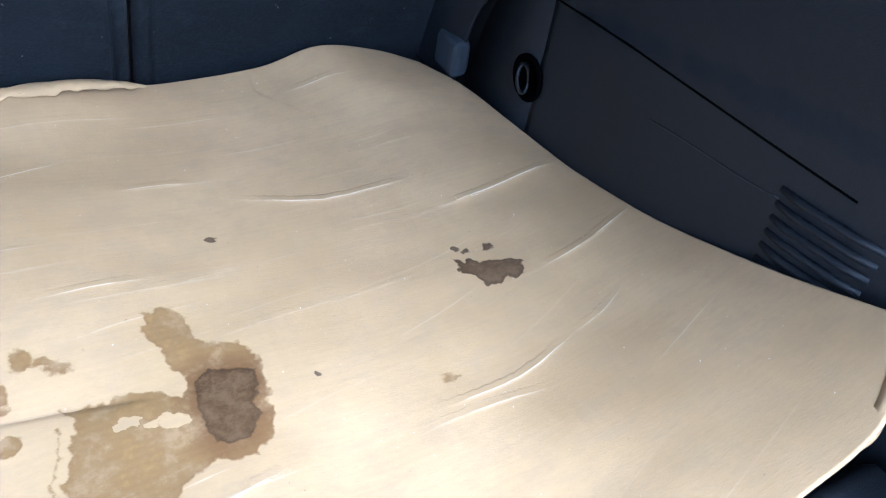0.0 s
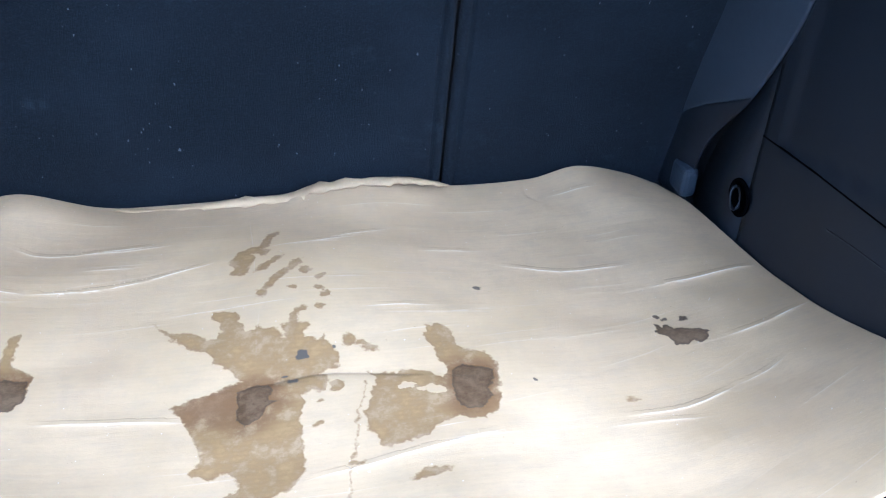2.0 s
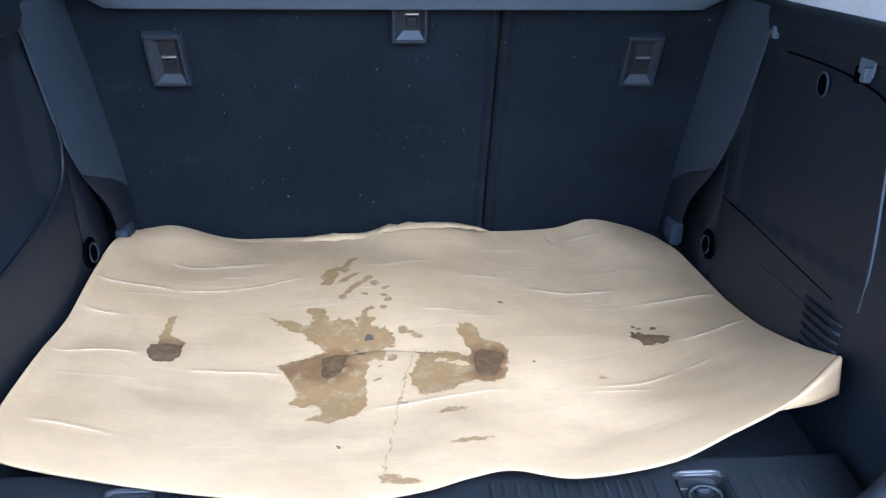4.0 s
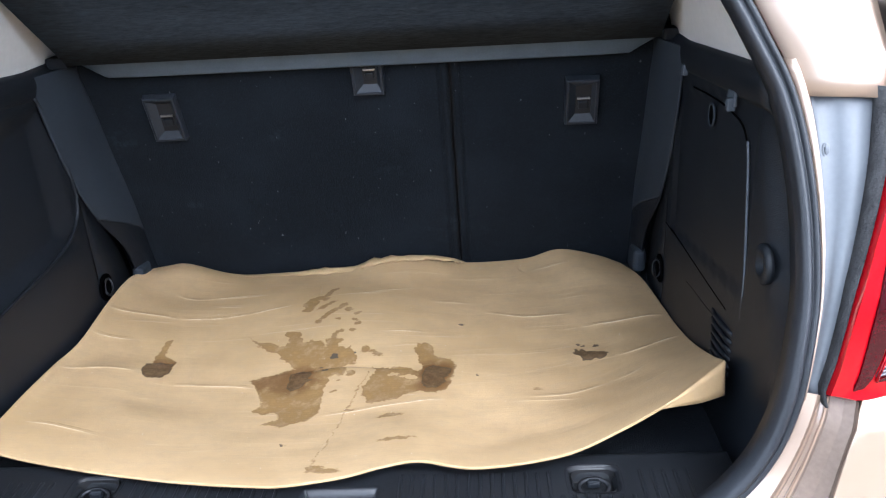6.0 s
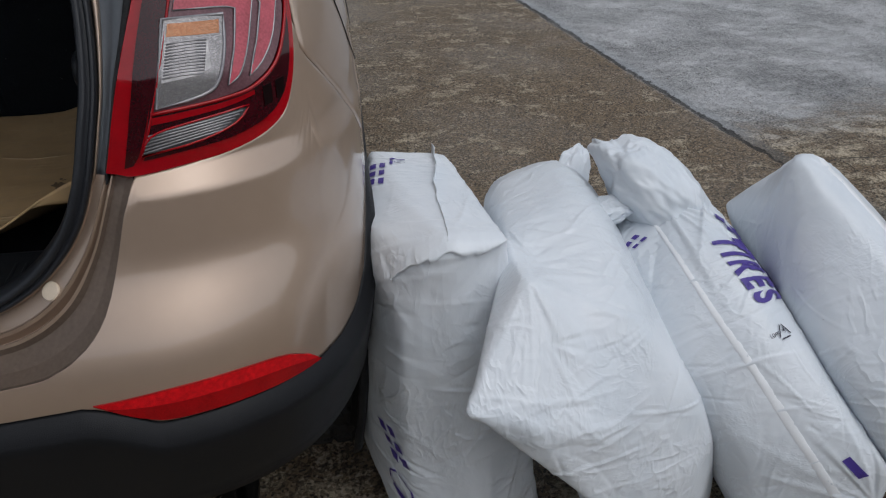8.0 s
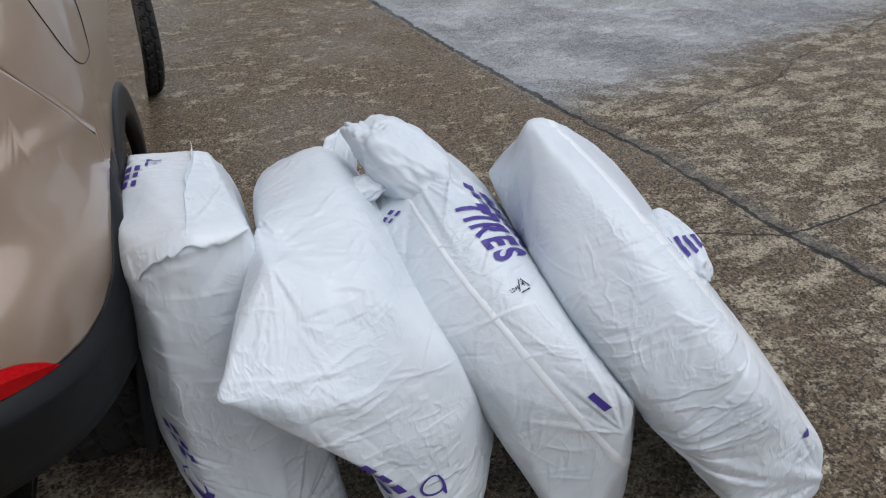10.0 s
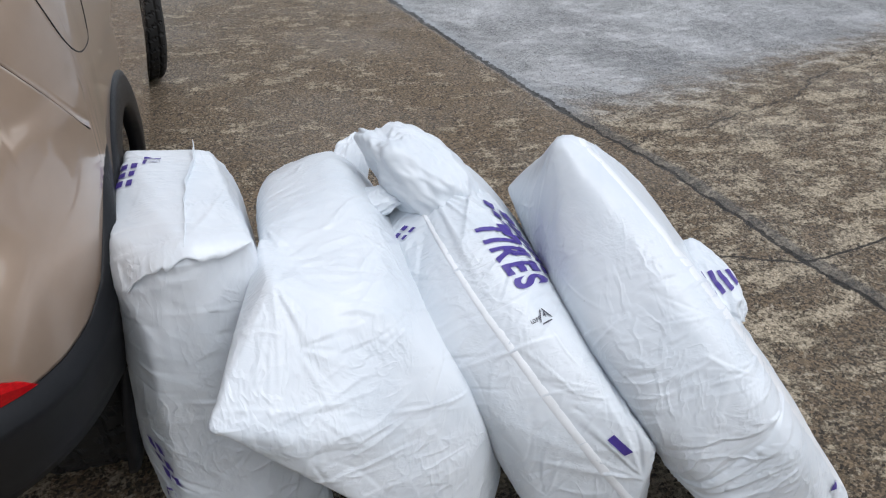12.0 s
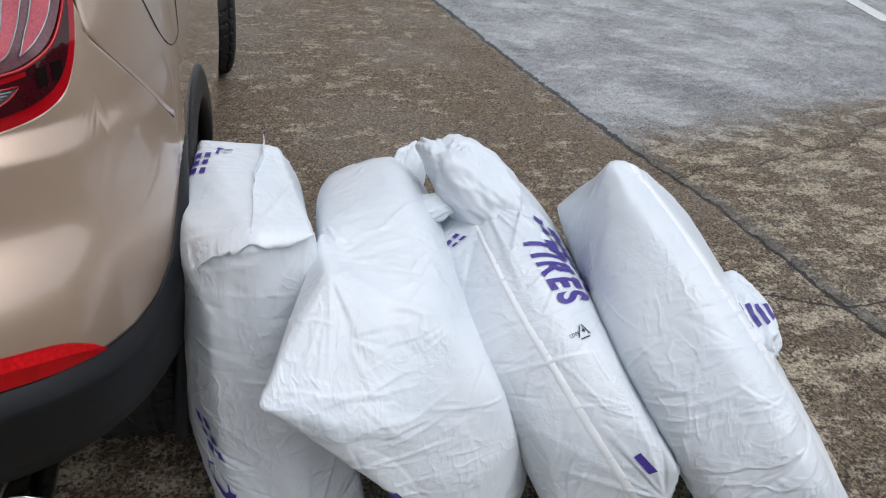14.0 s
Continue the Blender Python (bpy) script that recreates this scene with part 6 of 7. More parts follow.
# ---------------------------------------------------------------- bagged tyres
class Bag:
    """A tyre in a loose film bag: it stands on the ground, turned by heading and leaning to the car.
    The film is drawn tight over the tyre and the corners of the bag; flaps are loose tents of film over groups of points."""

    NPHI, NT = 900, 200

    def __init__(self, x, y, heading, lean, r, w, seed, corners, power=4.0, soften=3, flaps=(), folds=(), sharp=(), flap_soft=14):
        self.r, self.w, self.seed, self.power = r, w, seed, power
        h, l = radians(heading), radians(lean)
        a0, up = np.array([math.cos(h), math.sin(h), 0]), np.array([0, 0, 1.0])
        self.u = np.array([math.sin(h), -math.cos(h), 0])
        self.v = math.cos(l) * up - math.sin(l) * a0
        self.a = math.cos(l) * a0 + math.sin(l) * up
        self.c = np.array([x, y, r * math.cos(l) + w * math.sin(l) * 0.72])
        t = np.pi * np.arange(self.NT + 1) / self.NT
        phi = 2 * np.pi * np.arange(self.NPHI) / self.NPHI
        e = 2 / power
        ax = w * np.sign(np.cos(t)) * np.abs(np.cos(t)) ** e
        k = np.abs(np.sin(t)) ** e
        d = np.cos(phi)[:, None] * self.u + np.sin(phi)[:, None] * self.v
        tyre = self.c + r * k[:, None, None] * d[None] + ax[:, None, None] * self.a
        flat = (tyre - self.c).reshape(-1, 3)
        pts = [(p[0], p[1], max(p[2], 0.004)) for p in tyre[::10, ::16].reshape(-1, 3)]
        far = self.tight(pts + list(corners), flat)
        core = [tuple(self.c + 0.02 * np.array(q)) for q in ((1, 0, 0), (-1, 0, 0), (0, 1, 0), (0, -1, 0), (0, 0, 1), (0, 0, -1))]
        loose = None
        for group in flaps:
            tent = self.tight(core + list(group), flat)
            loose = tent if loose is None else np.maximum(loose, tent)
        G = self.relax((self.c + flat * far[:, None]).reshape(tyre.shape), soften)
        if loose is not None:
            size = np.linalg.norm((G - self.c).reshape(-1, 3), axis=1) / (np.linalg.norm(flat, axis=1) + 1e-9)
            tip = (self.c + flat * loose[:, None]).reshape(tyre.shape)
            G = np.where((loose > size).reshape(G.shape[:2])[..., None], tip, G)
            crisp = self.relax(G, 3)
            keep = np.zeros(G.shape[:2])
            for p in sharp:
                keep = np.maximum(keep, np.exp(-((np.linalg.norm(crisp - np.array(p), axis=2) / 0.045) ** 2)))
            G = self.relax(crisp, flap_soft) * (1 - keep[..., None]) + crisp * keep[..., None]
        n = self.normals(G)
        arc, along = np.broadcast_to(phi[None] * r, G.shape[:2]), np.broadcast_to(ax[:, None], G.shape[:2])
        lift = self.dents(G) + self.creases(arc, along)
        for fold in folds:
            lift = lift + self.fan(G, *fold)
        G = G + n * (lift * (0.25 + 0.75 * k[:, None]))[..., None]
        G[..., 2] = np.maximum(G[..., 2], 0.004 + 0.003 * np.abs(np.sin(phi * 31))[None])
        self.G, self.n, self.phi, self.ax = G, self.normals(G), phi, ax

    def tight(self, pts, flat):
        """How far each ray from the middle runs to the tight skin over the points."""
        bm = bmesh.new()
        for p in pts:
            bm.verts.new(p)
        bmesh.ops.convex_hull(bm, input=bm.verts)
        planes = {tuple(round(q, 3) for q in (*f.normal, f.normal.dot(f.verts[0].co - Vector(self.c)))) for f in bm.faces if f.calc_area() > 1e-7}
        bm.free()
        N, D = np.array([q[:3] for q in planes]), np.array([q[3] for q in planes])
        reach = flat @ N.T
        return np.where(reach > 1e-6, D / np.maximum(reach, 1e-6), 1e9).min(1)

    def dents(self, G):
        """Broad shallow dents in the film."""
        shift = Vector((self.seed * 7.3, 0, 0))
        out = []
        for p in G[::2, ::2].reshape(-1, 3):
            q = Vector(p) + shift
            out.append(noise.noise(q * 4.5) * 0.005 + noise.noise(q * 11 + Vector((3, 1, 2))) * 0.0010)
        M = np.array(out).reshape(G[::2, ::2].shape[:2])
        full = np.repeat(np.repeat(M, 2, 0), 2, 1)[: G.shape[0], : G.shape[1]]
        for _ in range(3):
            full = (full + np.roll(full, 1, 1) + np.roll(full, -1, 1)) / 3
            full[1:-1] = (full[1:-1] + full[2:] + full[:-2]) / 3
        return full

    def creases(self, arc, along, count=560):
        """Short straight tension creases: sharp on one side, soft on the other, most of them near across the tread."""
        rnd = random.Random(int(self.seed * 31))
        out = np.zeros(arc.shape)
        whole = 2 * math.pi * self.r
        k = 0
        while k < count:
            # a cluster of creases that run much the same way
            s_mid, a_mid, lay = rnd.uniform(0, whole), rnd.uniform(-self.w, self.w), rnd.gauss(math.pi / 2, 0.7)
            for _ in range(rnd.randint(1, 7)):
                k += 1
                s0, a0, turn = s_mid + rnd.gauss(0, 0.045), a_mid + rnd.gauss(0, 0.035), lay + rnd.gauss(0, 0.25)
                long, width = rnd.uniform(0.008, 0.080), rnd.uniform(0.0014, 0.0040)
                high = rnd.uniform(0.0004, 0.0022) * rnd.choice((1, 1, -1))
                bend = rnd.uniform(-3, 3)
                gap = (arc[0] - s0 + whole / 2) % whole - whole / 2
                cols = np.where(np.abs(gap) < long * 1.5 + 0.03)[0]
                rows = np.where(np.abs(along[:, 0] - a0) < long * 1.5 + 0.03)[0]
                if not len(cols) or not len(rows):
                    continue
                ds, da = gap[cols][None, :], (along[rows, 0] - a0)[:, None]
                u, v = ds * math.cos(turn) + da * math.sin(turn), -ds * math.sin(turn) + da * math.cos(turn)
                v = v - bend * u * u
                body = np.exp(-((u / long) ** 4))
                out[np.ix_(rows, cols)] += high * body * np.where(v > 0, np.exp(-v / width), np.exp(-((v / (width * 0.45)) ** 2)))
        return out

    def fan(self, G, centre, toward, reach=0.20, count=9, high=0.005, spread=1.1):
        """Folds that fan out from a gathered point towards another."""
        c, d = np.array(centre, float), np.array(toward, float) - np.array(centre, float)
        d = d / np.linalg.norm(d)
        off = G - c
        dist = np.linalg.norm(off, axis=2) + 1e-6
        out_n = c - self.c
        side = np.cross(out_n / np.linalg.norm(out_n), d)
        ang = np.arctan2(off @ side, off @ d)
        rnd = random.Random(int(self.seed * 77 + count))
        lift = np.zeros(dist.shape)
        for k in range(count):
            a0 = -spread + 2 * spread * (k + rnd.uniform(0.1, 0.9)) / count
            wide, long = rnd.uniform(0.035, 0.10), reach * rnd.uniform(0.45, 1.0)
            v = (ang - a0) * dist
            wd = 0.0035 + wide * dist * 0.5
            lift += 0.7 * high * rnd.uniform(0.4, 1.0) * rnd.choice((1, 1, -0.8)) * np.exp(-((dist / long) ** 3)) * np.minimum(1, dist / 0.03) * np.where(v > 0, np.exp(-v / wd), np.exp(-((v / (wd * 0.5)) ** 2)))
        return lift

    def near(self, p):
        """The film's own (degrees, along the axle) nearest to a point."""
        i, j = np.unravel_index(((self.G - np.array(p)) ** 2).sum(2).argmin(), self.G.shape[:2])
        return math.degrees(self.phi[j]), self.ax[i]

    @staticmethod
    def relax(G, times):
        for _ in range(times):
            around = (np.roll(G, 1, 1) + np.roll(G, -1, 1)) / 2
            along = G.copy()
            along[1:-1] = (G[2:] + G[:-2]) / 2
            G = 0.4 * G + 0.3 * around + 0.3 * along
        return G

    @staticmethod
    def normals(G):
        a = np.roll(G, -1, 1) - np.roll(G, 1, 1)
        b = np.gradient(G, axis=0)
        n = np.cross(b, a)
        n = n / (np.linalg.norm(n, axis=2, keepdims=True) + 1e-9)
        mid = G.reshape(-1, 3).mean(0)
        return np.where(((G - mid) * n).sum(2, keepdims=True) < 0, -n, n)

    def at(self, phi, ax, off=0.0):
        s = max(-1.0, min(1.0, float(ax) / self.w))
        t = math.acos(math.copysign(abs(s) ** (self.power / 2), s)) / math.pi * self.NT
        j = (float(phi) % (2 * math.pi)) / (2 * math.pi) * self.NPHI
        i0, j0 = min(int(t), self.NT - 1), int(j) % self.NPHI
        f, g, j1 = t - i0, j - int(j), (j0 + 1) % self.NPHI
        mix = lambda M: (M[i0, j0] * (1 - g) + M[i0, j1] * g) * (1 - f) + (M[i0 + 1, j0] * (1 - g) + M[i0 + 1, j1] * g) * f
        q = mix(self.G) + float(off) * mix(self.n)
        return Vector((q[0], q[1], max(q[2], 0.004)))

    def place(self, d, ax, out):
        """A loose point: direction d in the wheel's plane (degrees), along the axle, metres out past the tread."""
        return Vector(self.c + (self.r + out) * (math.cos(radians(d)) * self.u + math.sin(radians(d)) * self.v) + ax * self.a)


def bag_body(b, label):
    nphi, nt = b.NPHI, b.NT
    F = [(i * nphi + j, (i + 1) * nphi + j, (i + 1) * nphi + (j + 1) % nphi, i * nphi + (j + 1) % nphi) for i in range(nt) for j in range(nphi)]
    return tagged(link_mesh("bagged_tyre", b.G.reshape(-1, 3), F, FILM), label, "bagged tyre", "bagged tyres leaning beside the car")


def film_blob(name, centre, axes, parent, seed, label="", amp=0.35):
    """A knot or puff of gathered film: a crumpled ball with radial folds."""
    A = [Vector(v) for v in axes]
    n, k = 110, 74
    V = []
    for i in range(k + 1):
        t = math.pi * i / k
        for j in range(n):
            p = 2 * math.pi * j / n
            d = Vector((math.sin(t) * math.cos(p), math.sin(t) * math.sin(p), math.cos(t)))
            q = d * 1.6 + Vector((seed * 3.3, 0, 0))
            s = 1 + 0.8 * amp * noise.noise(q) + amp * 0.30 * (1 - 2.4 * abs(noise.noise(q * 1.4))) * math.sin(t) + amp * 0.10 * (1 - 2.4 * abs(noise.noise(q * 3.3))) + amp * 0.22 * math.sin(t) * (abs(math.sin(5.5 * p + 3.5 * noise.noise(q * 1.1))) - 0.6)
            V.append(Vector(centre) + s * (d.x * A[0] + d.y * A[1] + d.z * A[2]))
    F = [(i * n + j, (i + 1) * n + j, (i + 1) * n + (j + 1) % n, i * n + (j + 1) % n) for i in range(k) for j in range(n)]
    return link_mesh(name, V, F, FILM, parent, label)


def blob_bars(blob, toward, parent, count=4):
    """A short row of plain printed dashes on a puff of film, round the place of it nearest to a point."""
    n, k = 110, 74
    V = np.array([v.co for v in blob.data.vertices]).reshape(k + 1, n, 3)
    i, j = np.unravel_index(((V - np.array(toward)) ** 2).sum(2).argmin(), V.shape[:2])
    mid = V.reshape(-1, 3).mean(0)
    for q in range(count):
        rows = [[V[min(k, max(0, i + a + 7 * q - 12)), (j + b - 5 + q) % n] for b in range(0, 10)] for a in range(0, 5)]
        R = np.array(rows)
        out = R - mid
        R = R + 0.0018 * out / np.linalg.norm(out, axis=2, keepdims=True)
        grid("printed_bar", R, INK, parent, "violet printed bar")


def on_bag(b, name, rows, parent, material, label="", thick=0.0):
    """A second layer on a bag, from rows of (degrees, along the axle, metres off)."""
    return grid(name, np.array([[tuple(b.at(radians(p), a, o)) for p, a, o in row] for row in rows]), material, parent, label, thick=thick)


def strip_on(b, name, pts, width, parent, material, label="", off=0.0012, n=110):
    """A tape or seam that follows the bag: pts are (degrees, along the axle)."""
    L, rows = smooth_line([(p, a, 0) for p, a in pts], n), []
    for k, (p, a, _) in enumerate(L):
        q = L[min(k + 1, n - 1)] - L[max(k - 1, 0)]
        t = np.array([radians(q[0]) * b.r, q[1]])
        t = t / (np.linalg.norm(t) + 1e-9)
        w = width * (0.85 + 0.3 * noise.noise(Vector((k * 0.4, b.seed, 0))))
        rows.append([(p - math.degrees(f * w * t[1] / b.r), a + f * w * t[0], off + h) for f, h in ((-0.5, -0.0006), (-0.42, 0.0), (0, 0.0001), (0.42, 0.0), (0.5, -0.0006))])
    return on_bag(b, name, rows, parent, material, label)


def print_on(b, name, polys, deg, ax, turn, parent, material, label="", off=0.0022, squash=1.0):
    """Print on the bag: rings in metres round (degrees, along the axle), turned; lines run down round the tread."""
    bm = bmesh.new()
    for ring in polys:
        bm.faces.new([bm.verts.new((px, py, 0)) for px, py in ring])
    bmesh.ops.triangulate(bm, faces=bm.faces)
    for _ in range(4):
        long = [e for e in bm.edges if e.calc_length() > 0.006]
        if not long:
            break
        bmesh.ops.subdivide_edges(bm, edges=long, cuts=1)
        bmesh.ops.triangulate(bm, faces=bm.faces)
    c, s = math.cos(radians(turn)), math.sin(radians(turn))
    for vtx in bm.verts:
        x, y = vtx.co.x * c - vtx.co.y * s, vtx.co.x * s + vtx.co.y * c
        vtx.co = b.at(radians(deg) - x / b.r, max(-b.w * 0.9995, min(b.w * 0.9995, ax + squash * y)), off)
    return part(name, bm, material, parent, label)


def letters(text, size, shear=0.2, heavy=0.03, spread=1.12):
    """The faces of a word in the built-in font, in metres, centred."""
    cu = bpy.data.curves.new("word", "FONT")
    cu.body, cu.size, cu.align_x, cu.align_y, cu.shear, cu.offset = text, size, "CENTER", "CENTER", shear, size * heavy
    cu.space_character = spread
    ob = new("word", cu)
    me = bpy.data.meshes.new_from_object(ob)
    rings = [[(me.vertices[k].co.x, me.vertices[k].co.y) for k in p.vertices] for p in me.polygons]
    bpy.data.objects.remove(ob)
    bpy.data.curves.remove(cu)
    bpy.data.meshes.remove(me)
    return rings


def bars(widths, height, gap=0.006, lean=0.25):
    """A row of plain slanted dashes in place of a brand's lettering."""
    out, x = [], -(sum(widths) + gap * (len(widths) - 1)) / 2
    for w in widths:
        for y0, y1 in ((-0.5, -0.12), (0.12, 0.5)):
            out.append([(x + lean * y0 * height, y0 * height), (x + w * 0.8 + lean * y0 * height, y0 * height), (x + w * 0.8 + lean * y1 * height, y1 * height), (x + lean * y1 * height, y1 * height)])
        x += w + gap
    return out


def ring_shape(r0, r1, squash=0.75, n=28, a0=0.0, a1=360.0):
    out = []
    for k in range(n):
        a, c = radians(a0 + (a1 - a0) * k / n), radians(a0 + (a1 - a0) * (k + 1) / n)
        out.append([(r0 * math.cos(a), squash * r0 * math.sin(a)), (r1 * math.cos(a), squash * r1 * math.sin(a)), (r1 * math.cos(c), squash * r1 * math.sin(c)), (r0 * math.cos(c), squash * r0 * math.sin(c))])
    return out


TAPE = mat("white_seam_film", (0.80, 0.82, 0.84), 0.3, spec=0.5, var=0.05, var_scale=30, bump=0.15, bump_scale=60)

# the corners to which each bag's film is drawn, its loose flaps and its gathers
b1 = Bag(0.918, 0.430, -4, -1, 0.328, 0.122, 1, [(0.845, 0.43, 0.698), (0.985, 0.41, 0.694), (1.016, 0.25, 0.672), (0.818, 0.22, 0.672), (0.822, 0.110, 0.640), (1.010, 0.095, 0.66), (0.850, 0.052, 0.55), (0.998, 0.048, 0.55), (0.93, 0.030, 0.42), (0.838, 0.085, 0.62), (0.815, 0.145, 0.650), (0.819, 0.175, 0.680), (1.010, 0.062, 0.655), (0.93, 0.050, 0.675), (0.850, 0.120, 0.21), (0.875, 0.06, 0.02), (1.00, 0.02, 0.01), (1.13, 0.08, 0.01), (0.832, 0.090, 0.640), (0.838, 0.130, 0.686), (0.884, 0.052, 0.692), (0.928, 0.040, 0.716), (0.97, 0.050, 0.710), (1.014, 0.064, 0.706), (0.957, 0.41, 0.700), (0.86, 0.065, 0.60), (1.0, 0.06, 0.60)], 3.2, 15,
         folds=[((0.855, 0.05, 0.68), (0.93, 0.06, 0.56), 0.13, 8, 0.003), ((1.005, 0.07, 0.70), (0.95, 0.06, 0.52), 0.22, 8, 0.0045), ((0.928, 0.06, 0.72), (0.89, 0.25, 0.71), 0.25, 10, 0.0035, 1.6), ((1.0, 0.03, 0.05), (1.0, 0.06, 0.4), 0.28, 15, 0.010, 1.3)])
b2 = Bag(1.236, 0.258, -3, 20.6, 0.350, 0.124, 2, [(1.398, -0.02, 0.22), (1.22, -0.13, 0.04), (1.33, -0.10, 0.03), (1.033, 0.130, 0.655), (1.13, -0.125, 0.36), (1.20, -0.140, 0.36), (1.30, -0.115, 0.36), (1.14, -0.105, 0.50), (1.24, -0.09, 0.50), (1.10, -0.03, 0.62), (1.20, -0.01, 0.62), (1.23, -0.142, 0.15), (1.31, -0.125, 0.14), (1.395, -0.025, 0.22), (1.34, -0.085, 0.42), (1.22, -0.05, 0.58)], 3.6, 46,
         flaps=[[(0.912, -0.119, 0.530), (0.930, -0.124, 0.521), (1.000, -0.144, 0.515), (1.085, -0.132, 0.43), (1.030, 0.000, 0.678), (1.033, 0.130, 0.668), (1.075, -0.02, 0.660), (1.16, -0.122, 0.46), (0.962, -0.03, 0.585), (1.185, -0.136, 0.26)]], sharp=[(0.912, -0.119, 0.530), (1.033, 0.13, 0.668)], flap_soft=26,
         folds=[((1.033, 0.003, 0.669), (1.25, -0.05, 0.50), 0.20, 15, 0.0050, 1.5), ((1.045, 0.17, 0.665), (1.2, 0.05, 0.60), 0.20, 7, 0.0050, 0.9), ((1.05, -0.06, 0.60), (1.18, -0.09, 0.50), 0.14, 7, 0.0050, 0.8), ((0.92, -0.118, 0.525), (1.15, -0.1, 0.50), 0.16, 7, 0.0022, 0.8), ((1.05, 0.06, 0.67), (1.2, 0.1, 0.62), 0.16, 9, 0.0030, 1.4), ((1.06, -0.09, 0.52), (1.2, -0.12, 0.40), 0.14, 9, 0.0030), ((1.25, -0.13, 0.06), (1.2, -0.1, 0.4), 0.22, 10, 0.006)])
b3 = Bag(1.498, 0.205, -4.7, 33.1, 0.358, 0.122, 3, [(1.567, -0.200, 0.395), (1.557, -0.200, 0.268), (1.50, -0.17, 0.03), (1.65, -0.10, 0.02)], 4.0, 16,
         folds=[((1.320, 0.20, 0.690), (1.45, 0.05, 0.70), 0.24, 11, 0.009, 1.3), ((1.395, 0.20, 0.715), (1.45, 0.1, 0.70), 0.16, 6, 0.009), ((1.557, -0.20, 0.33), (1.50, -0.1, 0.55), 0.24, 10, 0.008)])
b4 = Bag(1.778, 0.108, -10.5, 37.7, 0.385, 0.122, 4, [(1.514, 0.150, 0.772), (1.530, 0.145, 0.772), (1.600, 0.156, 0.742), (1.565, 0.150, 0.762), (1.651, 0.10, 0.686), (1.698, 0.05, 0.613), (1.521, 0.329, 0.590), (1.995, -0.232, 0.165), (1.985, -0.26, 0.06), (1.85, -0.27, 0.02)], 4.2, 24,
         folds=[((1.525, 0.15, 0.772), (1.60, 0.0, 0.62), 0.16, 9, 0.006), ((1.600, 0.155, 0.755), (1.66, 0.0, 0.6), 0.20, 6, 0.006), ((1.985, -0.24, 0.12), (1.75, -0.2, 0.35), 0.36, 14, 0.011, 0.9), ((1.62, -0.15, 0.30), (1.8, -0.22, 0.35), 0.26, 11, 0.010), ((1.60, 0.0, 0.55), (1.75, -0.12, 0.48), 0.20, 8, 0.006, 0.9), ((1.72, -0.18, 0.12), (1.85, -0.22, 0.25), 0.20, 10, 0.008)])
bag1 = bag_body(b1, "tyre in a white plastic bag standing upright against the car")
bag2 = bag_body(b2, "tyre in a plump white plastic bag with a pointed loose corner")
bag3 = bag_body(b3, "tyre in a white printed plastic bag with a knotted top")
bag4 = bag_body(b4, "tyre in a white plastic bag leaning lowest at the row's end")


def along(b, p, q, n, off=0.0):
    """Points of the film under the straight line from p to q."""
    (d0, a0), (d1, a1) = b.near(p), b.near(q)
    return [b.at(radians(d0 + (d1 - d0) * k / (n - 1)), a0 + (a1 - a0) * k / (n - 1), off) for k in range(n)]


# first bag: welded fin along the top, print at the back and low on the flank
L = along(b1, (0.957, 0.415, 0.702), (0.926, 0.045, 0.718), 44)
rows = []
for k, p in enumerate(L):
    f = k / 43
    high = 0.010 * (1 - 0.6 * f) + 0.005 * max(0.0, 1 - f / 0.10) + 0.007 * (1 - f) + 0.006 * noise.noise(Vector((f * 7, 1, 0)))
    sway = 0.004 * math.sin(f * 8) - 0.004 * f * f
    rows.append([p + Vector((sway + 0.005 * g * noise.noise(Vector((f * 9, 4, 0))), 0, g * high - 0.002)) for g in np.linspace(0, 1, 5)])
grid("fin", [[tuple(q) for q in r_] for r_ in rows], FILM, bag1, "upright welded seam of the bag", thick=0.0012)
# folded lip along the front of the top
ends = [b1.near(p) for p in ((0.838, 0.070, 0.642), (0.853, 0.065, 0.664), (0.885, 0.058, 0.693), (0.928, 0.046, 0.712), (0.97, 0.058, 0.707), (1.010, 0.070, 0.702))]
L, rows = smooth_line([(p, a, 0) for p, a in ends], 90), []
for k, (p, a, _) in enumerate(L):
    f = k / 89
    wave = noise.noise(Vector((f * 9, 3, 0)))
    hang_ = min(1.0, 0.05 + f * 1.5) * min(1.0, (1 - f) * 5 + 0.25) * (0.50 + 0.35 * wave)
    rows.append([(p + 6.0, a, -0.0060), (p + 3.0, a, -0.0004), (p + 0.8, a, 0.0018), (p - 1.0 * hang_, a, 0.0030 + 0.001 * wave), (p - 2.4 * hang_, a, 0.0055 + 0.002 * wave), (p - 3.2 * hang_, a, 0.0065 + 0.002 * wave)])
on_bag(b1, "lip", rows, bag1, FILM, "folded lip of film along the top's front edge", thick=0.0012)
print_on(b1, "lettering", bars([0.018, 0.016, 0.018], 0.020), *b1.near((0.848, 0.335, 0.70)), 178, bag1, INK, "violet printed bars")
print_on(b1, "lettering", letters("TI", 0.029), *b1.near((0.888, 0.365, 0.706)), 178, bag1, INK, "violet printed letters")
print_on(b1, "lettering", bars([0.022, 0.018, 0.020], 0.026), *b1.near((0.838, 0.09, 0.29)), 25, bag1, INK, "violet printed bars")
print_on(b1, "emblem", ring_shape(0.019, 0.022, 0.8) + ring_shape(0.022, 0.030, 0.8, 10, -60, 60), *b1.near((0.850, 0.085, 0.20)), 25, bag1, INK, "violet printed ring emblem")

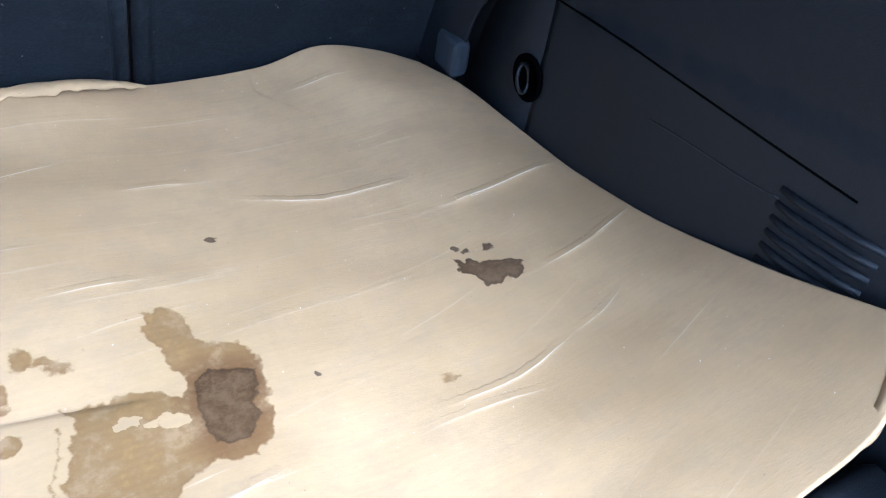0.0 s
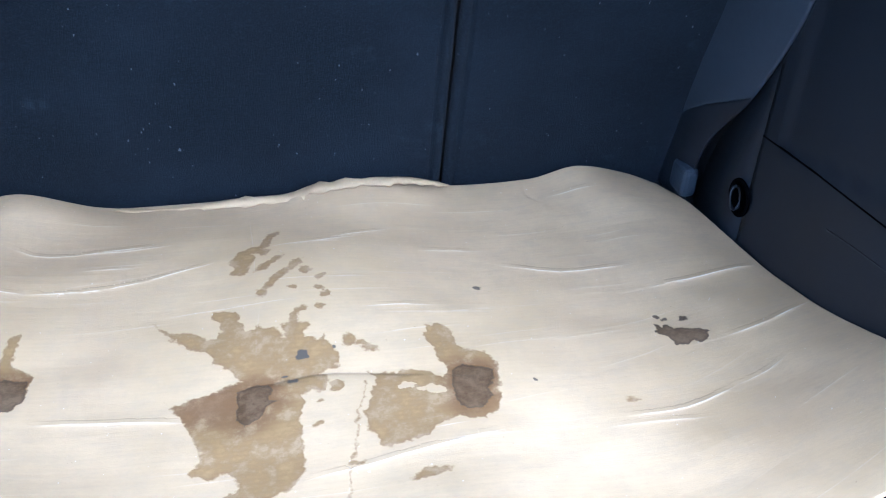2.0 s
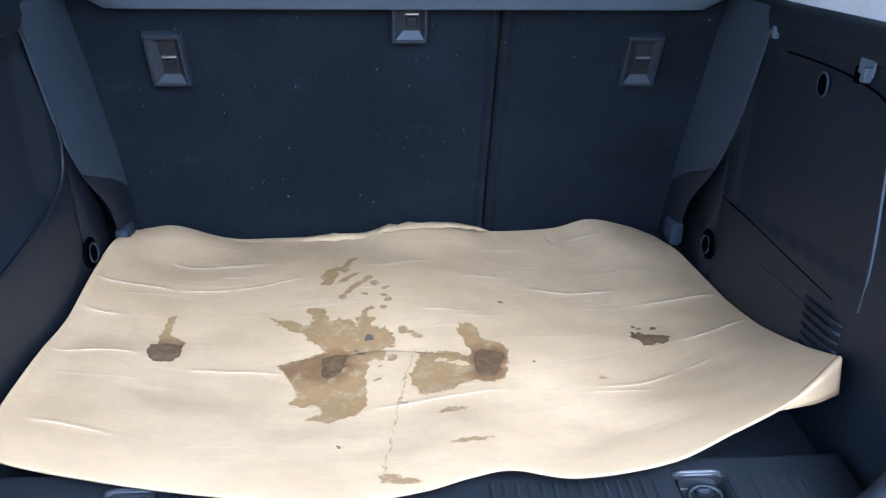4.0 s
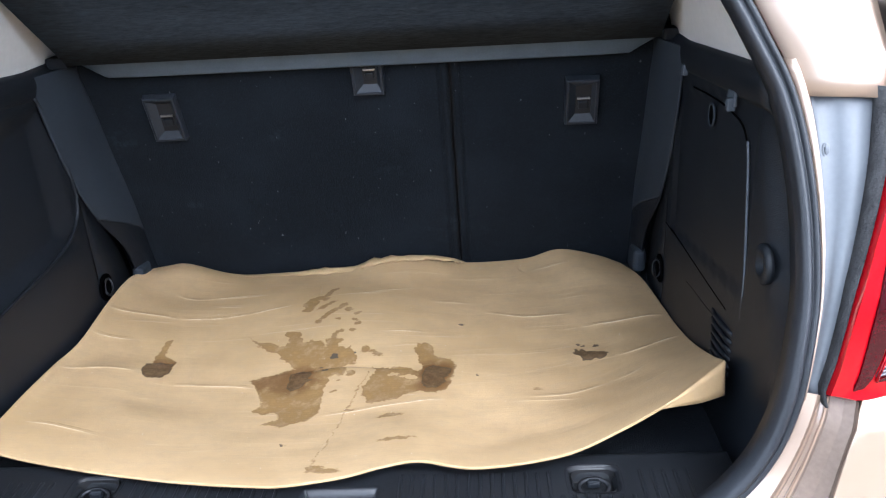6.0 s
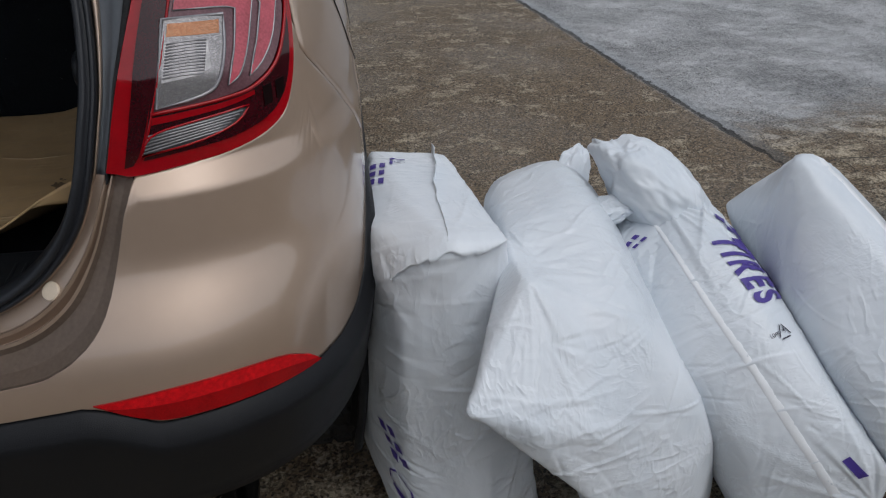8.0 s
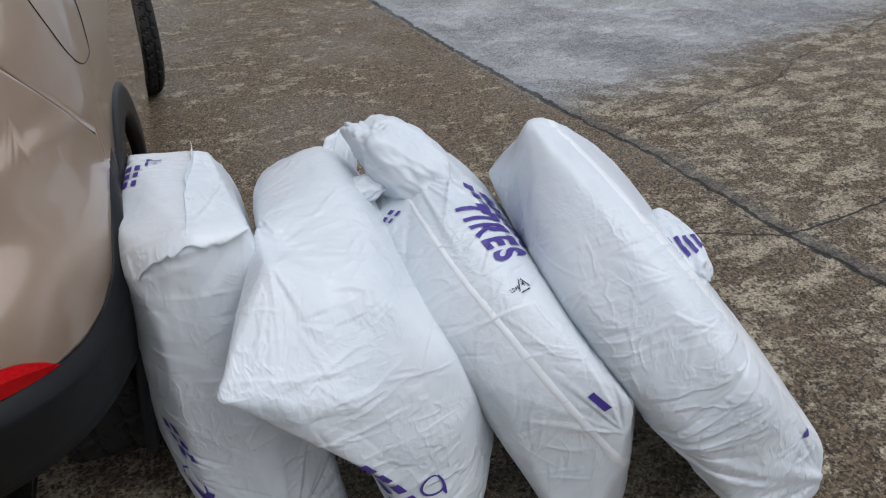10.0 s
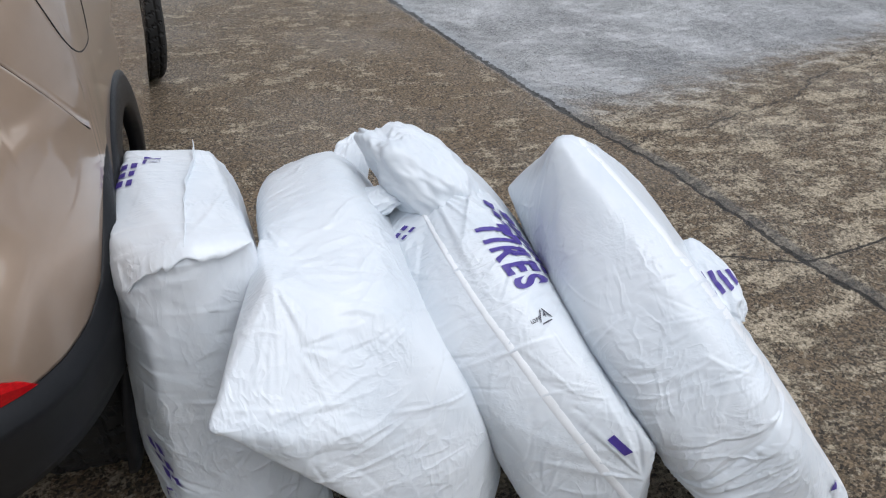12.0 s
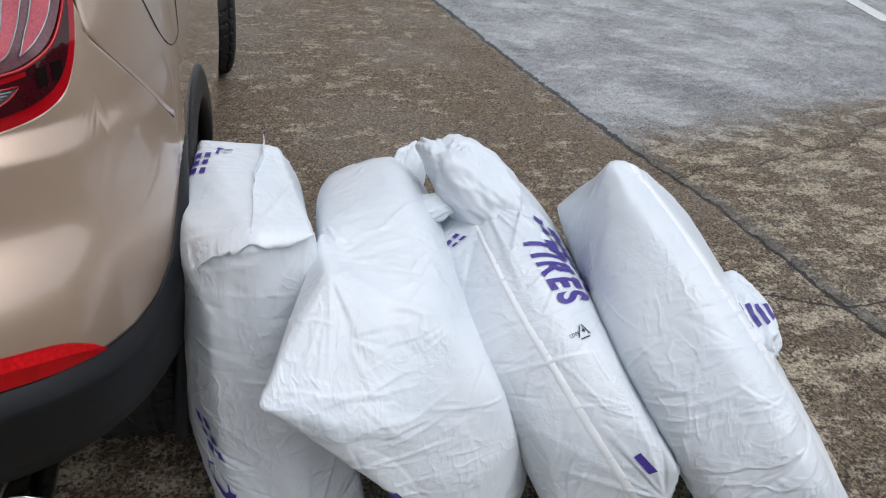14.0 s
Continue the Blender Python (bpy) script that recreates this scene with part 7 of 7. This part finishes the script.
# second bag
print_on(b2, "lettering", bars([0.030, 0.028, 0.028, 0.020], 0.030), *b2.near((1.165, -0.12, 0.29)), 15, bag2, INK, "violet printed bars")
print_on(b2, "emblem", ring_shape(0.018, 0.022, 0.8) + ring_shape(0.022, 0.033, 0.8, 10, -20, 90), *b2.near((1.235, -0.12, 0.26)), 30, bag2, INK, "violet printed ring emblem")

# third bag: welded seam, twisted ends, print
strip_on(b3, "seam_tape", [(92, 0.008), (84, 0.008), (68, 0.011), (49, 0.014), (35, 0.019), (12, 0.023), (-15, 0.028), (-44, 0.036)], 0.012, bag3, TAPE, "white welded seam running down the bag", 0.0007)
print_on(b3, "lettering", letters("TIRES", 0.046, 0.15, 0.04, 1.30), 58.5, 0.084, 3, bag3, INK, "violet printed word", squash=1.2)
print_on(b3, "lettering", bars([0.027, 0.027, 0.027, 0.027, 0.027, 0.027], 0.032), 66, 0.1095, 3, bag3, INK, "violet printed bars", squash=0.55)
TRI = [[(0.012 * math.cos(radians(a)), 0.012 * math.sin(radians(a))), (0.0155 * math.cos(radians(a)), 0.0155 * math.sin(radians(a))), (0.0155 * math.cos(radians(a + 104)), 0.0155 * math.sin(radians(a + 104))), (0.012 * math.cos(radians(a + 104)), 0.012 * math.sin(radians(a + 104)))] for a in (98, 218, 338)]
print_on(b3, "recycling_mark", TRI, 38.5, 0.079, 85, bag3, INK_BLACK, "small black recycling triangle", squash=0.65)
print_on(b3, "lettering", letters("4", 0.013, 0.0, 0.01), 39, 0.080, 85, bag3, INK_BLACK, "small black number", squash=0.65)
print_on(b3, "lettering", letters("LDPE", 0.009, 0.0, 0.01), 39, 0.066, 85, bag3, INK_BLACK, "small black letters", squash=0.65)
print_on(b3, "ink_bar", [[(-0.018, -0.006), (0.018, -0.006), (0.018, 0.006), (-0.018, 0.006)]], 2, 0.062, 10, bag3, INK, "violet printed bar")
film_blob("gathered_mouth", (1.330, 0.245, 0.672), (Vector((0.098, -0.02, -0.034)), Vector((0.0, 0.085, 0.01)), Vector((-0.028, 0.0, 0.086))), bag3, 1, "gathered puff of film at the bag's mouth", 0.22)
film_blob("twisted_end", (1.222, 0.395, 0.615), (Vector((0.042, 0.02, 0.0)), Vector((0.0, 0.03, 0.0)), Vector((0.022, 0.03, 0.075))), bag3, 5, "twisted end of the film", 0.30)
film_blob("knot_tail", (1.240, 0.225, 0.655), (Vector((0.045, 0.0, 0.008)), Vector((0.0, 0.03, 0.0)), Vector((0.0, 0.0, 0.022))), bag3, 8, "twisted tail of film", 0.35)
print_on(b3, "lettering", bars([0.012, 0.008], 0.024), *b3.near((1.262, 0.16, 0.63)), 30, bag3, INK, "violet printed bars", 0.003)

# fourth bag: welded edge, loose puff behind
strip_on(b4, "welded_edge", [(95, 0.058), (89, 0.0655), (74, 0.0915), (41, 0.104), (11, 0.109), (-20, 0.107), (-45, 0.095)], 0.013, bag4, TAPE, "white welded edge of the bag", 0.0005)
puff = film_blob("loose_puff", b4.place(48, 0.106, -0.142), (Vector(b4.u) * 0.072, Vector(b4.v) * 0.050 - Vector(b4.u) * 0.04, Vector(b4.a) * 0.044), bag4, 11, "loose puff of printed film behind the tyre", 0.22)
blob_bars(puff, Vector(b4.place(48, 0.106, -0.142)) + Vector((-0.012, -0.045, 0.045)), bag4)
print_on(b4, "ink_bar", [[(-0.010, -0.004), (0.010, -0.004), (0.010, 0.004), (-0.010, 0.004)]], -33, 0.085, 20, bag4, INK, "violet printed bar")

# ---------------------------------------------------------------- crumbs and grit
def litter(name, label, spots, size, material, seed):
    """Many small angular bits lying about, as one mesh."""
    rnd = random.Random(seed)
    V, F = [], []
    for x, y, z in spots:
        r, n = size * rnd.uniform(0.5, 1.4), len(V)
        a = rnd.uniform(0, 6.28)
        for k in range(4):
            q = rnd.uniform(0.7, 1.3) * r
            V.append((x + q * math.cos(a + 1.57 * k), y + q * math.sin(a + 1.57 * k), z))
        V.append((x + 0.2 * r, y, z + r * rnd.uniform(0.6, 1.0)))
        F += [(n + k, n + (k + 1) % 4, n + 4) for k in range(4)] + [(n + 3, n + 2, n + 1, n)]
    return tagged(link_mesh(name, V, F, material, smooth=False), label, "debris", kind="stuff")


CRUMB = mat("pale_crumbs", (0.55, 0.53, 0.50), 0.8, var=0.2, var_scale=60)
GRIT = mat("grey_brown_grit", (0.20, 0.165, 0.125), 0.85, var=0.5, var_scale=40)
rnd = random.Random(5)
spots = [(rnd.uniform(-0.40, 0.42), rnd.uniform(-0.045, 0.05), 0.7415) for _ in range(70)]
spots = [q for q in spots if abs(q[0]) > 0.06 and min(abs(q[0] - 0.293), abs(q[0] + 0.292)) > 0.045]
litter("crumbs", "pale crumbs and lint scattered on the boot sill", spots, 0.0011, CRUMB, 1)
spots = [(rnd.uniform(0.6, 3.6), rnd.uniform(-0.5, 3.6), 0.0005) for _ in range(420)]
litter("grit", "loose grit and small stones on the concrete yard", spots, 0.0038, GRIT, 2)
